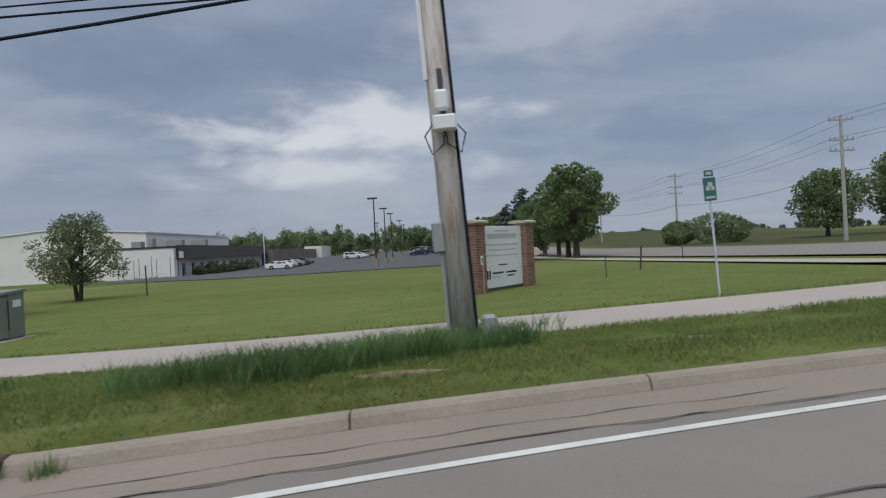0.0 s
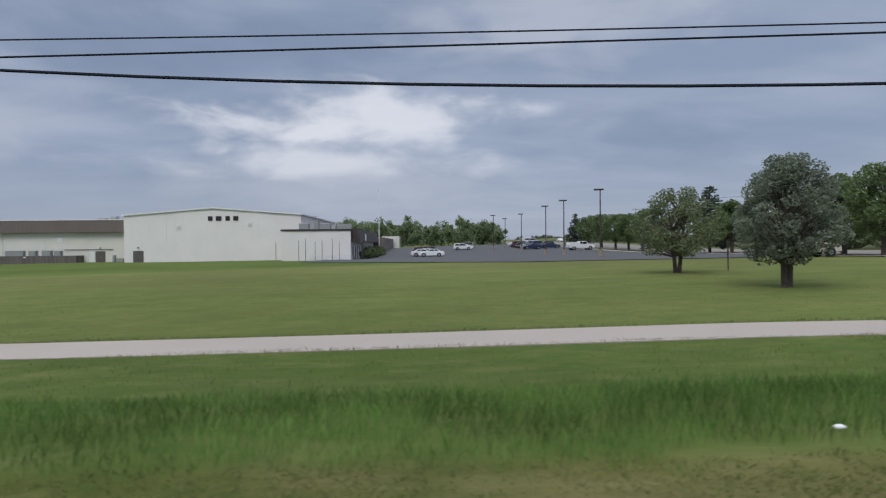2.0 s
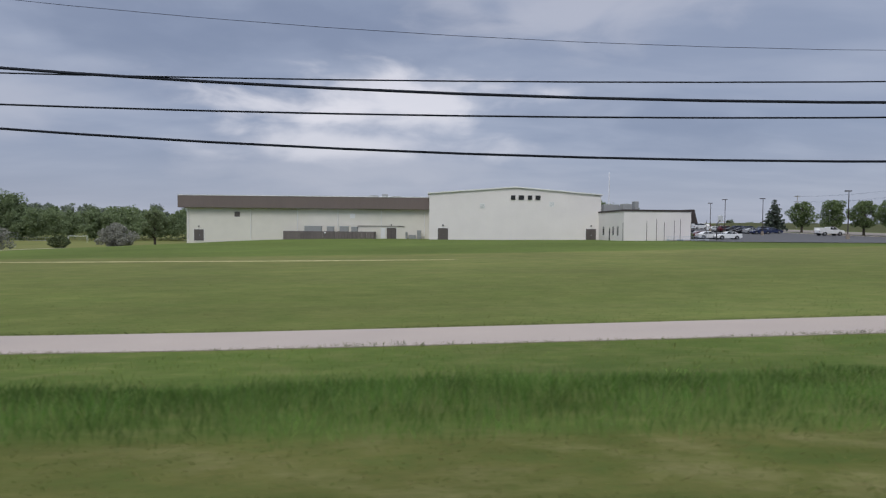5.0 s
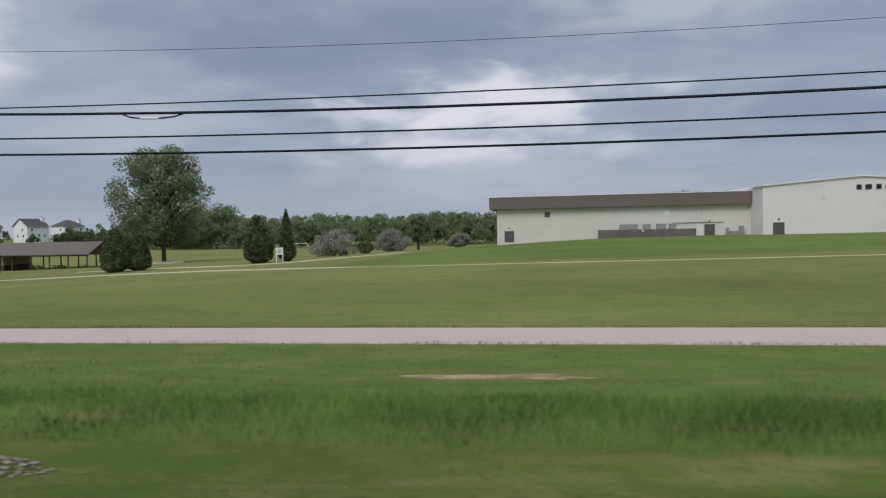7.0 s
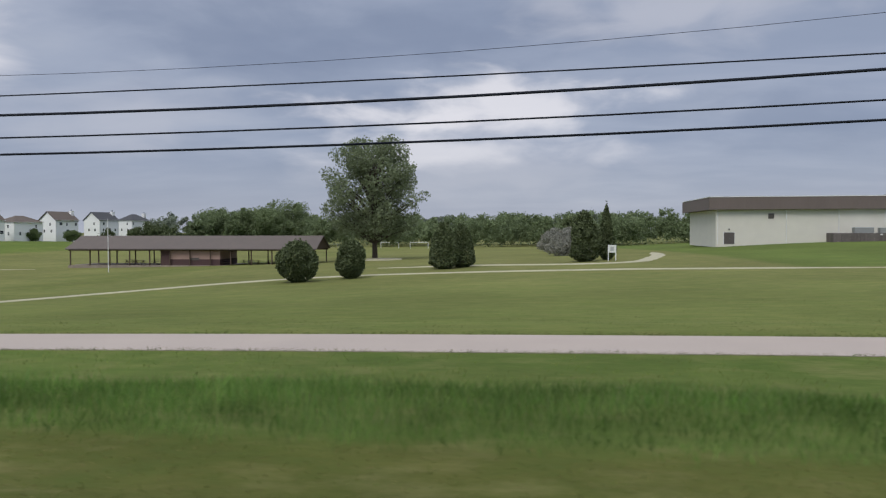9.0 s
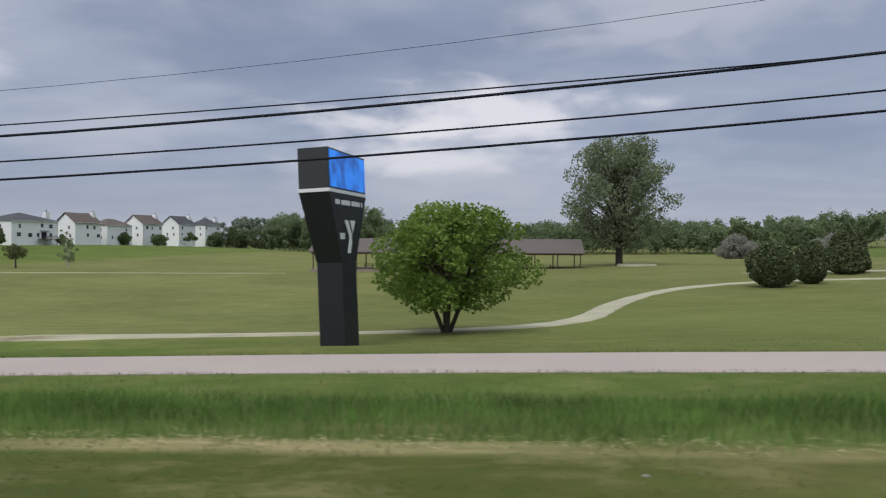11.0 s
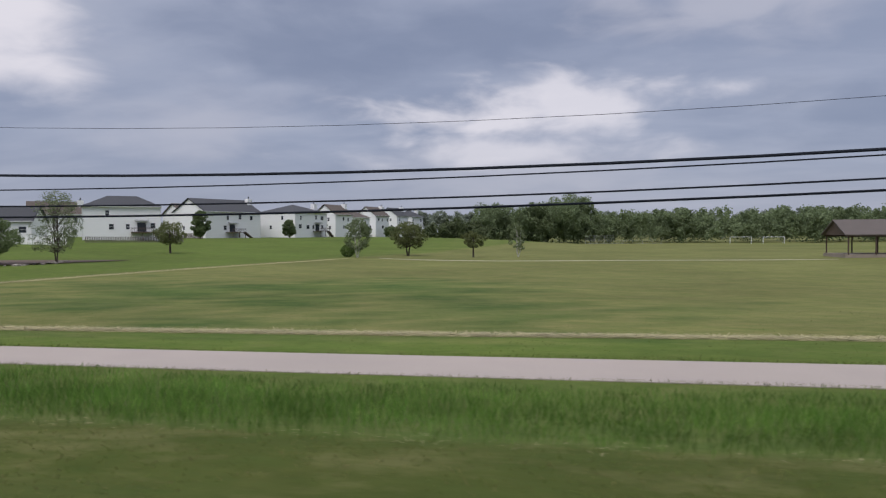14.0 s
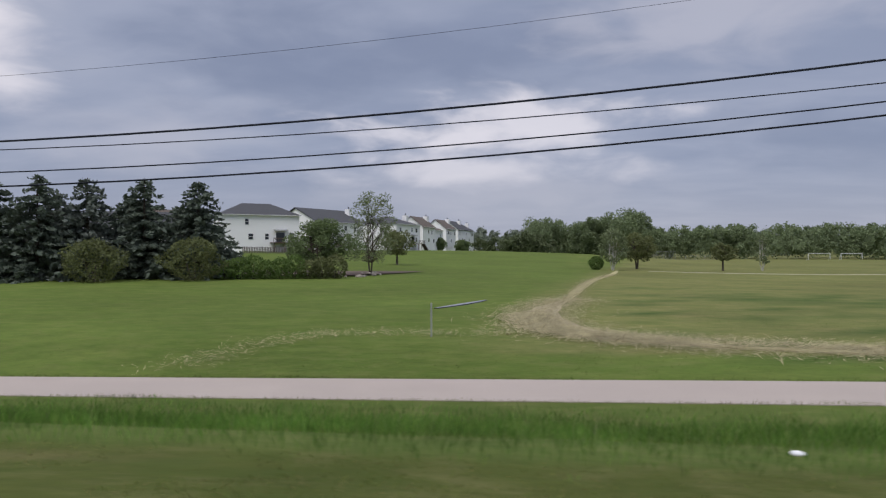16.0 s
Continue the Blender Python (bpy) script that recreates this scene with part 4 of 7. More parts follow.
CORNER_GREENS = ((0.16, 0.28, 0.105), (0.185, 0.315, 0.125), (0.21, 0.33, 0.14), (0.26, 0.35, 0.14))
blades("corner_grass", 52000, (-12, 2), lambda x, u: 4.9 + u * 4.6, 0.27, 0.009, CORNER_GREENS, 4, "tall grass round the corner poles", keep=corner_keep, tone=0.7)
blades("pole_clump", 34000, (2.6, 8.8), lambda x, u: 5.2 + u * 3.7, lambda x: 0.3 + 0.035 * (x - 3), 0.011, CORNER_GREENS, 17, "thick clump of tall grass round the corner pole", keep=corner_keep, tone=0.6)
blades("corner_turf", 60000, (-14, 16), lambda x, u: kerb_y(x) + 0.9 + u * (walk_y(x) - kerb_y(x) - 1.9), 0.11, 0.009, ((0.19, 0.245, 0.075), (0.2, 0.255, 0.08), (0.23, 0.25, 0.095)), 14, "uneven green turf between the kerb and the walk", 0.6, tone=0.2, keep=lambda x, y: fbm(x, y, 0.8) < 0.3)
blades("kerb_tuft", 220, (3.6, 3.76), lambda x, u: kerb_y(x) - 0.02 - 0.12 * u, 0.5, 0.012, CORNER_GREENS, 16, "tuft of grass growing out of the gutter joint", 0.2)
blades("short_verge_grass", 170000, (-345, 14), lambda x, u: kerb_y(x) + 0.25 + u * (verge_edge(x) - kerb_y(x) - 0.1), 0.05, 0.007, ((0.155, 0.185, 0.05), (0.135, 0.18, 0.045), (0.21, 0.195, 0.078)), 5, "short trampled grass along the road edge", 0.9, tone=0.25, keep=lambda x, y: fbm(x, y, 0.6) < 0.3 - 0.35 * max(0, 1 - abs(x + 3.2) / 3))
blades("corner_verge_grass", 34000, (-26, 14), lambda x, u: kerb_y(x) + 0.22 + u * (verge_edge(x) - kerb_y(x)), 0.075, 0.009, ((0.19, 0.225, 0.065), (0.165, 0.22, 0.06), (0.27, 0.25, 0.11)), 15, "ragged short grass along the kerb at the corner", 0.8, keep=lambda x, y: fbm(x, y, 0.7) < 0.22)
def on_bank(x, y):
    return fbm(x, y, 0.5) < 0.33


blades("bank_grass", 110000, (-345, 16), lambda x, u: walk_y(x) - 1.08 - u * max(walk_y(x) - kerb_y(x) - 4.6, 0.8), 0.11, 0.008, ((0.15, 0.225, 0.048), (0.17, 0.235, 0.053), (0.2, 0.215, 0.065)), 6, "short grass between the ditch and the walk", keep=on_bank)
# overhanging blades, tinted dark so their colour carries the shadow along the walk's edges
for seed, side, name, label in ((21, 1, "far_walk_edge_grass", "uneven grass hanging over the lawn edge of the walk"), (22, -1, "near_walk_edge_grass", "uneven grass hanging over the road edge of the walk")):
    blades(name, 26000, (-345, 16), lambda x, u, side=side: walk_y(x) + side * (1.0 + 0.16 * u), 0.1, 0.007, ((0.075, 0.115, 0.025), (0.1, 0.14, 0.035), (0.12, 0.12, 0.045)), seed, label, 0.5)
blades("lawn_grass", 50000, (-345, 25), lambda x, u: walk_y(x) + 1.08 + 14 * u ** 1.7, 0.05, 0.013, ((0.1, 0.14, 0.03), (0.13, 0.16, 0.045), (0.15, 0.155, 0.06)), 7, "close-cut lawn grass beside the walk")


# ---- trees and shrubs ----
def leaf_quads(centers, size, seed, flat=0.0, long=1.6):
    """A rhombic leaf or spray of leaves at every centre, turned at random; flat: how level they lie."""
    rng = np.random.default_rng(seed)
    n = len(centers)
    d = rng.normal(0, 1, (n, 3))
    d[:, 2] *= 1 - flat
    d /= np.linalg.norm(d, axis=1)[:, None]
    e = rng.normal(0, 1, (n, 3))
    e -= (e * d).sum(1)[:, None] * d
    e /= np.linalg.norm(e, axis=1)[:, None]
    s = size * rng.uniform(0.6, 1.35, n)[:, None]
    u, v = d * s * long / 2, e * s / 2
    c = np.asarray(centers)
    return np.stack([c - u, c + v + 0.1 * u, c + u, c - v + 0.1 * u], 1).reshape(-1, 3)


def crown_points(rng, centers, radii, per):
    out = []
    for c, r in zip(centers, radii):
        k = max(6, int(per * r * r))
        p = rng.normal(0, 1, (k, 3))
        p /= np.linalg.norm(p, axis=1)[:, None]
        p *= (r * rng.uniform(0.35, 1.0, k) ** 0.6)[:, None]
        p[:, 2] *= 0.75
        out.append(np.asarray(c) + p)
    return np.concatenate(out)


def broadleaf(name, x, y, h, w, trunk_h, mat, label, seed, leaf=0.13, clumps=34, per=230, stems=1, bark="bark", spread=0.5, shape=1.0, group="", z=None, girth=0.035, droop=0.0, category="tree", puff=(0.11, 0.185), gust=0.0):
    """A tree with tapered stems, limbs up to every clump and a ragged crown of many leaves."""
    rng = np.random.default_rng(seed)
    zb = ground_z(x, y) if z is None else z
    turn = rng.uniform(0, 360)
    r = root(name, x, y, zb - 0.05, 0 if gust else turn, label, category, group)
    ch = h - trunk_h
    centers, radii = [], []
    for i in range(clumps):
        t = (i + 0.5) / clumps
        a = i * 2.4 + rng.uniform(-0.5, 0.5)
        k = math.sin(math.pi * min(max(0.1 + 0.86 * t, 0), 1)) ** (0.65 * shape)
        q = w / 2 * k * rng.uniform(0.12, 0.88) ** 0.6
        cz = trunk_h + ch * (0.08 + 0.84 * t)
        # gust: the crown streams to one side, with lobes of uneven reach
        q *= 1 + 2.2 * gust * math.sin(3 * a + 1.7 * seed) * (0.4 + 0.6 * rng.random())
        centers.append((q * math.cos(a) + gust * w * 0.45 * (t - 0.35), q * math.sin(a), cz - droop * q))
        radii.append(w * rng.uniform(*puff))
    bm = bmesh.new()
    g = girth * h
    heads = []
    for s in range(stems):
        a = 2 * math.pi * s / stems + rng.uniform(-0.3, 0.3)
        off = 0 if stems == 1 else spread
        p0 = Vector((0.5 * g * math.cos(a), 0.5 * g * math.sin(a), 0)) if off else Vector((0, 0, 0))
        p1 = Vector((off * 0.5 * math.cos(a) * trunk_h, off * 0.5 * math.sin(a) * trunk_h, trunk_h))
        p2 = Vector((off * w * 0.16 * math.cos(a), off * w * 0.16 * math.sin(a), trunk_h + ch * 0.45))
        p3 = Vector((off * w * 0.2 * math.cos(a) + rng.uniform(-0.05, 0.05) * w, off * w * 0.2 * math.sin(a), trunk_h + ch * 0.86))
        k = 1 / math.sqrt(stems)
        add_tube(bm, [p0, p0.lerp(p1, 0.15), p1, p2, p3], [g * 1.5 * k, g * 1.05 * k, g * 0.85 * k, g * 0.45 * k, g * 0.1 * k], 8)
        heads.append((p1, p2, p3))
    for c in centers:
        p1, p2, p3 = heads[int(rng.integers(0, stems))]
        tip = Vector(c)
        f = min(max((tip.z - trunk_h) / ch - 0.28, 0.0), 0.9)
        st = p1.lerp(p2, f / 0.5) if f < 0.5 else p2.lerp(p3, (f - 0.5) / 0.5)
        mid = st.lerp(tip, 0.5) + Vector((0, 0, 0.04 * h * rng.uniform(-0.2, 1)))
        add_tube(bm, [st, mid, tip], [g * 0.3, g * 0.17, g * 0.05], 5, False)
    part("trunk", bm, M[bark], r)
    pts = crown_points(rng, centers, radii, per / (w * w) * 36)
    arrays_object("crown", leaf_quads(pts, leaf, seed + 1, 0.2), 4, M[mat], r)
    return r


def conifer(name, x, y, h, w, mat, label, seed, leaf=0.3, levels=22, clear=0.06, group="", z=None):
    """A spruce: a straight stem with whorls of drooping boughs, dense with needle sprays."""
    rng = np.random.default_rng(seed)
    zb = ground_z(x, y) if z is None else z
    r = root(name, x, y, zb - 0.05, rng.uniform(0, 360), label, "tree", group)
    bm = bmesh.new()
    add_tube(bm, [(0, 0, 0), (0, 0, h * 0.5), (0, 0, h * 0.97)], [0.022 * h, 0.013 * h, 0.003 * h], 8)
    pts = []
    for i in range(levels):
        t = (i + rng.uniform(0, 0.6)) / levels
        zz = h * (clear + (0.97 - clear) * t)
        reach = w / 2 * (1 - t) ** 0.68 + 0.03 * w
        for k in range(max(5, int(10 * (1 - t) + 4))):
            a = rng.uniform(0, 2 * math.pi)
            q = reach * rng.uniform(0.72, 1.12)
            end = Vector((q * math.cos(a), q * math.sin(a), zz - q * rng.uniform(0.12, 0.35) + 0.06 * h * (1 - t) * 0.5))
            st = Vector((0, 0, zz))
            if k % 3 == 0:
                add_tube(bm, [st, end], [0.006 * h * (1 - t) + 0.01, 0.008], 4, False)
            for f in np.linspace(0.18, 1.0, max(4, int(q / (leaf * 0.38)))):
                p = st.lerp(end, f)
                pts.append((p.x + rng.normal(0, leaf * 0.3), p.y + rng.normal(0, leaf * 0.3), p.z + rng.normal(0, leaf * 0.25) + 0.04 * q * f * f))
    part("trunk", bm, M["bark"], r)
    arrays_object("crown", leaf_quads(np.array(pts), leaf, seed + 1, 0.45, 2.0), 4, M[mat], r)
    return r


def shrub(name, x, y, h, w, mat, label, seed, leaf=0.1, n=2600, group="", z=None, d=None, point=0.0, rough=0.36):
    """A dense shrub: leaves close to an uneven, rounded or pointed outline, over a few stems."""
    rng = np.random.default_rng(seed)
    zb = ground_z(x, y) if z is None else z
    r = root(name, x, y, zb - 0.05, 0, label, "shrub", group)
    a = rng.uniform(0, 2 * np.pi, n)
    t = rng.uniform(0.0, 1.0, n) ** 0.8
    prof = np.sqrt(np.clip(1 - (2 * t - 1) ** 2, 0, 1)) * (1 - point) + point * np.clip(1.05 - t, 0, 1) * np.minimum(1, t * 6 + 0.3)
    prof = np.maximum(prof, 0.55 * (t < 0.4) * (0.6 + t))
    lump = np.array([1 + rough * noise.noise(Vector((math.cos(q) * 1.6, math.sin(q) * 1.6, z2 * 3 + seed))) for q, z2 in zip(a, t)])
    rr = prof * lump * rng.uniform(0.55, 1.05, n) ** 0.35
    pts = np.c_[rr * np.cos(a) * w / 2, rr * np.sin(a) * (d or w) / 2, t * h * (0.96 + 0.1 * rng.normal(0, 0.4, n)) + 0.04]
    for k in range(4):
        b = k * 1.6 + 0.4
        bm = bmesh.new()
        add_tube(bm, [(0.04 * w * math.cos(b), 0.04 * w * math.sin(b), 0), (0.2 * w * math.cos(b), 0.2 * w * math.sin(b), 0.6 * h)], [0.02 * h + 0.01, 0.01], 5)
        part("stem", bm, M["bark"], r)
    arrays_object("foliage", leaf_quads(pts, leaf, seed + 1), 4, M[mat], r)
    return r


def woods(name, xr, yr, count, h, seed, label, mat="l_wood", leaf=0.8, per=190, z=None, hill=0.0, vary=(0.62, 1.28)):
    """A belt of many trees: crowns of leaf sprays over darker cores, with uneven tops."""
    rng = np.random.default_rng(seed)
    pts, dark = [], []
    for _ in range(count):
        x, y = rng.uniform(*xr), rng.uniform(*yr)
        f = (y - yr[0]) / max(yr[1] - yr[0], 1)
        zb = (ground_z(x, min(y, 330)) if z is None else z) + hill * f
        hh = h * rng.uniform(*vary)
        ww = hh * rng.uniform(0.5, 0.75)
        for c in range(7):
            cx, cy = rng.normal(0, ww * 0.22, 2)
            cz = hh * rng.uniform(0.22, 0.86)
            rad = ww * rng.uniform(0.2, 0.32)
            k = per // 7
            p = rng.normal(0, 1, (k, 3))
            p[:, 1] -= 0.5
            p /= np.linalg.norm(p, axis=1)[:, None]
            pts.append(np.array((x + cx, y + cy, zb + cz)) + p * rad * rng.uniform(0.7, 1.05, (k, 1)))
            q = rng.normal(0, 1, (11, 3))
            q /= np.linalg.norm(q, axis=1)[:, None]
            dark.append(np.array((x + cx, y + cy + 0.3, zb + cz)) + q * rad * 0.55)
        q = np.c_[rng.normal(0, ww * 0.4, 60), rng.normal(0, ww * 0.3, 60), rng.uniform(0.0, 0.55, 60) * hh]
        pts.append(np.array((x, y, zb)) + q)
    ob = arrays_object(name, leaf_quads(np.concatenate(pts), leaf, seed + 1, 0.15, 1.4), 4, M[mat])
    tagged(ob, label, "trees", kind="stuff")
    arrays_object("inner_leaves", leaf_quads(np.concatenate(dark), leaf * 2.6, seed + 2, 0.0, 1.2), 4, M[mat], ob)
    return ob


woods("far_woods", (-322, -45), (300, 385), 330, 13.0, 11, "dense green woodland edge behind the field", leaf=0.62, per=420, hill=3)
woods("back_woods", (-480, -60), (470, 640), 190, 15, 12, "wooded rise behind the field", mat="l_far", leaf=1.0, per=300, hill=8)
woods("wood_corner", (-287, -265), (300, 316), 15, 22.5, 13, "taller trees at the corner of the woods", leaf=0.55, per=2100, vary=(0.82, 1.08))
woods("wood_edge", (-319, -286), (300, 322), 20, 18.5, 18, "leafy trees at the edge of the woods beside the houses", leaf=0.55, per=1600, vary=(0.8, 1.08))
woods("car_park_woods", (-78, 17), (262, 330), 95, 10.5, 14, "green trees at the back of the car park", leaf=0.5, per=420, z=-0.5)
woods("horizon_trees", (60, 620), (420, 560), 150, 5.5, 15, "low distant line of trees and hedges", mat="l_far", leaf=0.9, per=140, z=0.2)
woods("street_end_trees", (-520, -385), (170, 330), 50, 9, 16, "trees behind the houses", leaf=0.6, per=360, z=-3.5)
woods("dark_screen", (-338, -306), (262, 300), 34, 8.0, 17, "dark evergreen screen beside the houses", mat="l_juniper", leaf=0.4, per=420)

broadleaf("crabapple_tree", -9.4, 21.6, 4.6, 3.5, 0.8, "l_crab", "crabapple with pale blossom and grey-green leaves on the lawn", 21, leaf=0.06, clumps=95, per=520, puff=(0.06, 0.15), stems=2, spread=0.3, droop=0.06, gust=0.12)
broadleaf("crabapple_tree", -9.4, 30.8, 4.2, 4.6, 0.8, "l_crab2", "smaller rounded crabapple with yellowish-green leaves", 22, leaf=0.07, clumps=60, per=380, puff=(0.07, 0.15), stems=2, spread=0.4, droop=0.1, gust=0.1)
broadleaf("maple_tree", -199.7, 25.5, 5.1, 6.4, 1.15, "l_maple", "bright green spreading maple beside the gravel path", 23, leaf=0.1, clumps=84, per=640, puff=(0.055, 0.15), stems=4, spread=0.95, droop=0.1, gust=0.2)
broadleaf("poplar_tree", -180.8, 113.8, 21.8, 19.5, 2.9, "l_poplar", "large dark green poplar behind the picnic shelter", 24, leaf=0.27, clumps=150, per=480, puff=(0.065, 0.13), girth=0.026, shape=0.8, stems=2, spread=0.25)
for i, (x, y, h, w) in enumerate(((20.3, 57.5, 8.6, 6.6), (21.2, 64.5, 8.2, 6.2), (22, 72.5, 7.6, 6.0), (22.3, 82, 7.4, 5.6), (22.5, 90.5, 7.4, 5.6), (23, 128, 8.2, 6.5), (23, 136.5, 7.8, 6.6), (23.2, 146, 8.0, 6.8), (23.5, 158, 8.4, 7), (24, 172, 8.4, 7))):
    broadleaf("street_maple", x, y, h, w, 1.6, "l_maple2", "rounded green maple in the row beside the car park", 30 + i, leaf=0.2, clumps=34, per=260, group="car park trees")
conifer("spruce_tree", 22.3, 97, 10.4, 7.8, "l_spruce", "tall dark spruce in the row beside the car park", 41, leaf=0.3, clear=0.14, group="car park trees")
conifer("spruce_tree", 23, 119.5, 9.6, 7.2, "l_blue", "grey-green spruce in the row beside the car park", 42, leaf=0.3, clear=0.12, group="car park trees")
conifer("spruce_tree", 24, 186, 9.5, 6.0, "l_spruce", "small spruce at the far end of the row", 43, leaf=0.35, group="car park trees")
shrub("juniper_bush", -175.4, 60.5, 3.9, 3.7, "l_juniper", "clipped barrel-shaped dark juniper on the lawn", 51, leaf=0.15, n=9000, group="junipers")
shrub("juniper_bush", -171.05, 63.45, 3.8, 2.8, "l_juniper", "narrower clipped dark juniper beside the path", 52, leaf=0.15, n=7500, group="junipers")
shrub("juniper_bush", -163.3, 74.2, 5.2, 3.9, "l_juniper", "pointed dark juniper beside the path", 53, leaf=0.17, n=8500, point=0.55, group="junipers")
shrub("juniper_bush", -161.5, 76.2, 4.8, 3.5, "l_juniper", "pointed dark juniper touching its neighbour", 54, leaf=0.17, n=7500, point=0.55, group="junipers")
shrub("arborvitae", -147.3, 80.0, 5.8, 4.2, "l_juniper", "broad dark green arborvitae clump with pointed tips", 55, leaf=0.18, n=9500, point=0.5, group="junipers")
shrub("arborvitae", -144.5, 82.6, 6.4, 2.3, "l_juniper", "slender dark arborvitae behind the notice board", 56, leaf=0.18, n=6500, point=0.7, group="junipers")
broadleaf("lilac_bush", -147.5, 112, 4.5, 9.2, 0.4, "l_lilac", "wide shrub covered in pale blossom", 57, leaf=0.2, clumps=44, per=300, puff=(0.08, 0.15), stems=5, spread=0.9, group="blossom shrubs", girth=0.025, category="shrub", droop=0.15)
broadleaf("lilac_bush", -148, 160, 5.4, 10, 0.4, "l_lilac", "large pale blossoming shrub beyond the notice board", 58, leaf=0.24, clumps=44, per=300, puff=(0.08, 0.15), stems=5, spread=0.9, group="blossom shrubs", girth=0.025, category="shrub", droop=0.15)
broadleaf("lilac_bush", -135.5, 191, 3.8, 7.5, 0.35, "l_lilac", "low blossoming shrub behind the grassy bank", 59, leaf=0.24, clumps=34, per=260, stems=5, spread=0.9, group="blossom shrubs", girth=0.025, category="shrub")
shrub("clipped_bush", -148.5, 136, 2.6, 3.6, "l_juniper", "small round clipped evergreen bush", 60, leaf=0.18, n=2400)
broadleaf("young_tree", -143.6, 171, 9.6, 6.8, 1.8, "l_birch", "young leafy tree behind the grassy bank", 61, leaf=0.24, clumps=40, per=300, puff=(0.08, 0.15))
broadleaf("field_tree", -293.3, 106.3, 5.6, 7.4, 1.4, "l_olive", "low spreading field tree with dull green leaves", 62, leaf=0.17, clumps=48, per=260, puff=(0.07, 0.13), stems=2)
broadleaf("field_tree", -281.6, 102.5, 4.1, 4.0, 1.5, "l_olive", "small round-headed sapling in the field", 63, leaf=0.15, clumps=30, per=190, puff=(0.08, 0.14))
broadleaf("birch_sapling", -297.9, 94.6, 6.0, 4.0, 0.9, "l_birch", "thin multi-stemmed birch sapling in the field", 64, leaf=0.16, clumps=26, per=120, stems=4, bark="birch", spread=0.7, girth=0.02)
broadleaf("birch_sapling", -275.0, 106.5, 5.6, 3.3, 1.0, "l_birch", "sparse white-stemmed birch sapling", 65, leaf=0.16, clumps=18, per=80, stems=3, bark="birch", spread=0.7, girth=0.018)
shrub("round_bush", -300.1, 96.2, 1.9, 2.0, "l_hedge", "small round green bush in the field", 66, leaf=0.14, n=1500)
for i, (x, y, h, w, mt) in enumerate(((-336.9, 54.2, 8.8, 7.0, "l_spruce"), (-341, 52.5, 9.0, 6.8, "l_spruce"), (-344.6, 50, 8.8, 6.2, "l_blue"), (-347.2, 47.5, 8.9, 6.4, "l_spruce"), (-350.4, 46.2, 8.7, 6.8, "l_spruce"), (-338.8, 56.5, 7.2, 6.4, "l_blue"), (-343, 53.5, 7.4, 6.2, "l_spruce"), (-354.5, 45, 8.4, 6.6, "l_spruce"), (-348, 51, 7.6, 6.2, "l_blue"))):
    conifer("spruce_tree", x, y, h, w * 1.3, mt, "dark bushy spruce in the planted bed", 70 + i, leaf=0.25, levels=30, clear=0.02, group="bed spruces")
shrub("olive_shrub", -341.3, 46.5, 3.3, 4.0, "l_olive", "yellow-green shrub in front of the spruces", 80, leaf=0.12, n=4200, rough=0.75, group="bed shrubs")
shrub("olive_shrub", -335.0, 50.3, 3.5, 4.2, "l_olive", "olive-coloured shrub in front of the spruces", 81, leaf=0.12, n=4200, rough=0.75, group="bed shrubs")
broadleaf("bed_crabapple", -327.6, 59.6, 5.4, 6.8, 1.3, "l_maple2", "wide dark green crabapple in the planted bed", 82, leaf=0.12, clumps=64, per=420, puff=(0.07, 0.15), stems=4, spread=0.8, droop=0.1, gust=0.1)
broadleaf("birch_tree", -324.4, 65.6, 8.9, 5.6, 1.2, "l_birch", "tall airy birch with pale leaves", 83, leaf=0.11, clumps=70, per=170, puff=(0.07, 0.15), stems=2, spread=0.3, girth=0.014, shape=0.7, droop=0.25, gust=0.14)
broadleaf("yard_tree", -328, 92, 4.8, 5.2, 1.4, "l_olive", "small thin-leaved tree on the green slope", 84, leaf=0.18, clumps=24, per=120)
for i in range(9):
    shrub("hedge_shrub", -333.5 + 1.06 * i, 52.5 + 0.5 * i, 1.6 + 0.25 * (i % 3), 2.2, "l_hedge" if i < 6 else "l_olive", "leafy green hedge shrub in the planted bed", 90 + i, leaf=0.12, n=1200, group="bed hedge")
for i, (x, y, h, w) in enumerate(((52, 99, 4.6, 8), (56, 102, 4.0, 6), (47, 101, 3.6, 5))):
    shrub("roadside_thicket", x, y, h, w, "l_wood", "tangled thicket beyond the cross street", 110 + i, leaf=0.3, n=1800)
broadleaf("roadside_tree", 67, 95, 10, 12, 1.2, "l_maple2", "dark rounded tree beyond the cross street", 115, leaf=0.26, clumps=34, per=300)
broadleaf("roadside_tree", 80, 95, 13, 14, 1.2, "l_maple2", "large dark tree beyond the cross street", 116, leaf=0.3, clumps=40, per=340)
for i, (x, y, h, w) in enumerate(((-368.5, 182.0, 6, 5), (-352.7, 211.5, 6, 5.4), (-347.3, 235.5, 5, 6), (-340.7, 249.2, 4.6, 7), (-362.6, 153.5, 7.5, 5), (-349.1, 177.2, 5.4, 4))):
    broadleaf("yard_tree", x, y, h, w, 0.3, "l_maple2", "leafy yard tree behind the houses", 120 + i, leaf=0.2, clumps=34, per=320, group="yard trees")

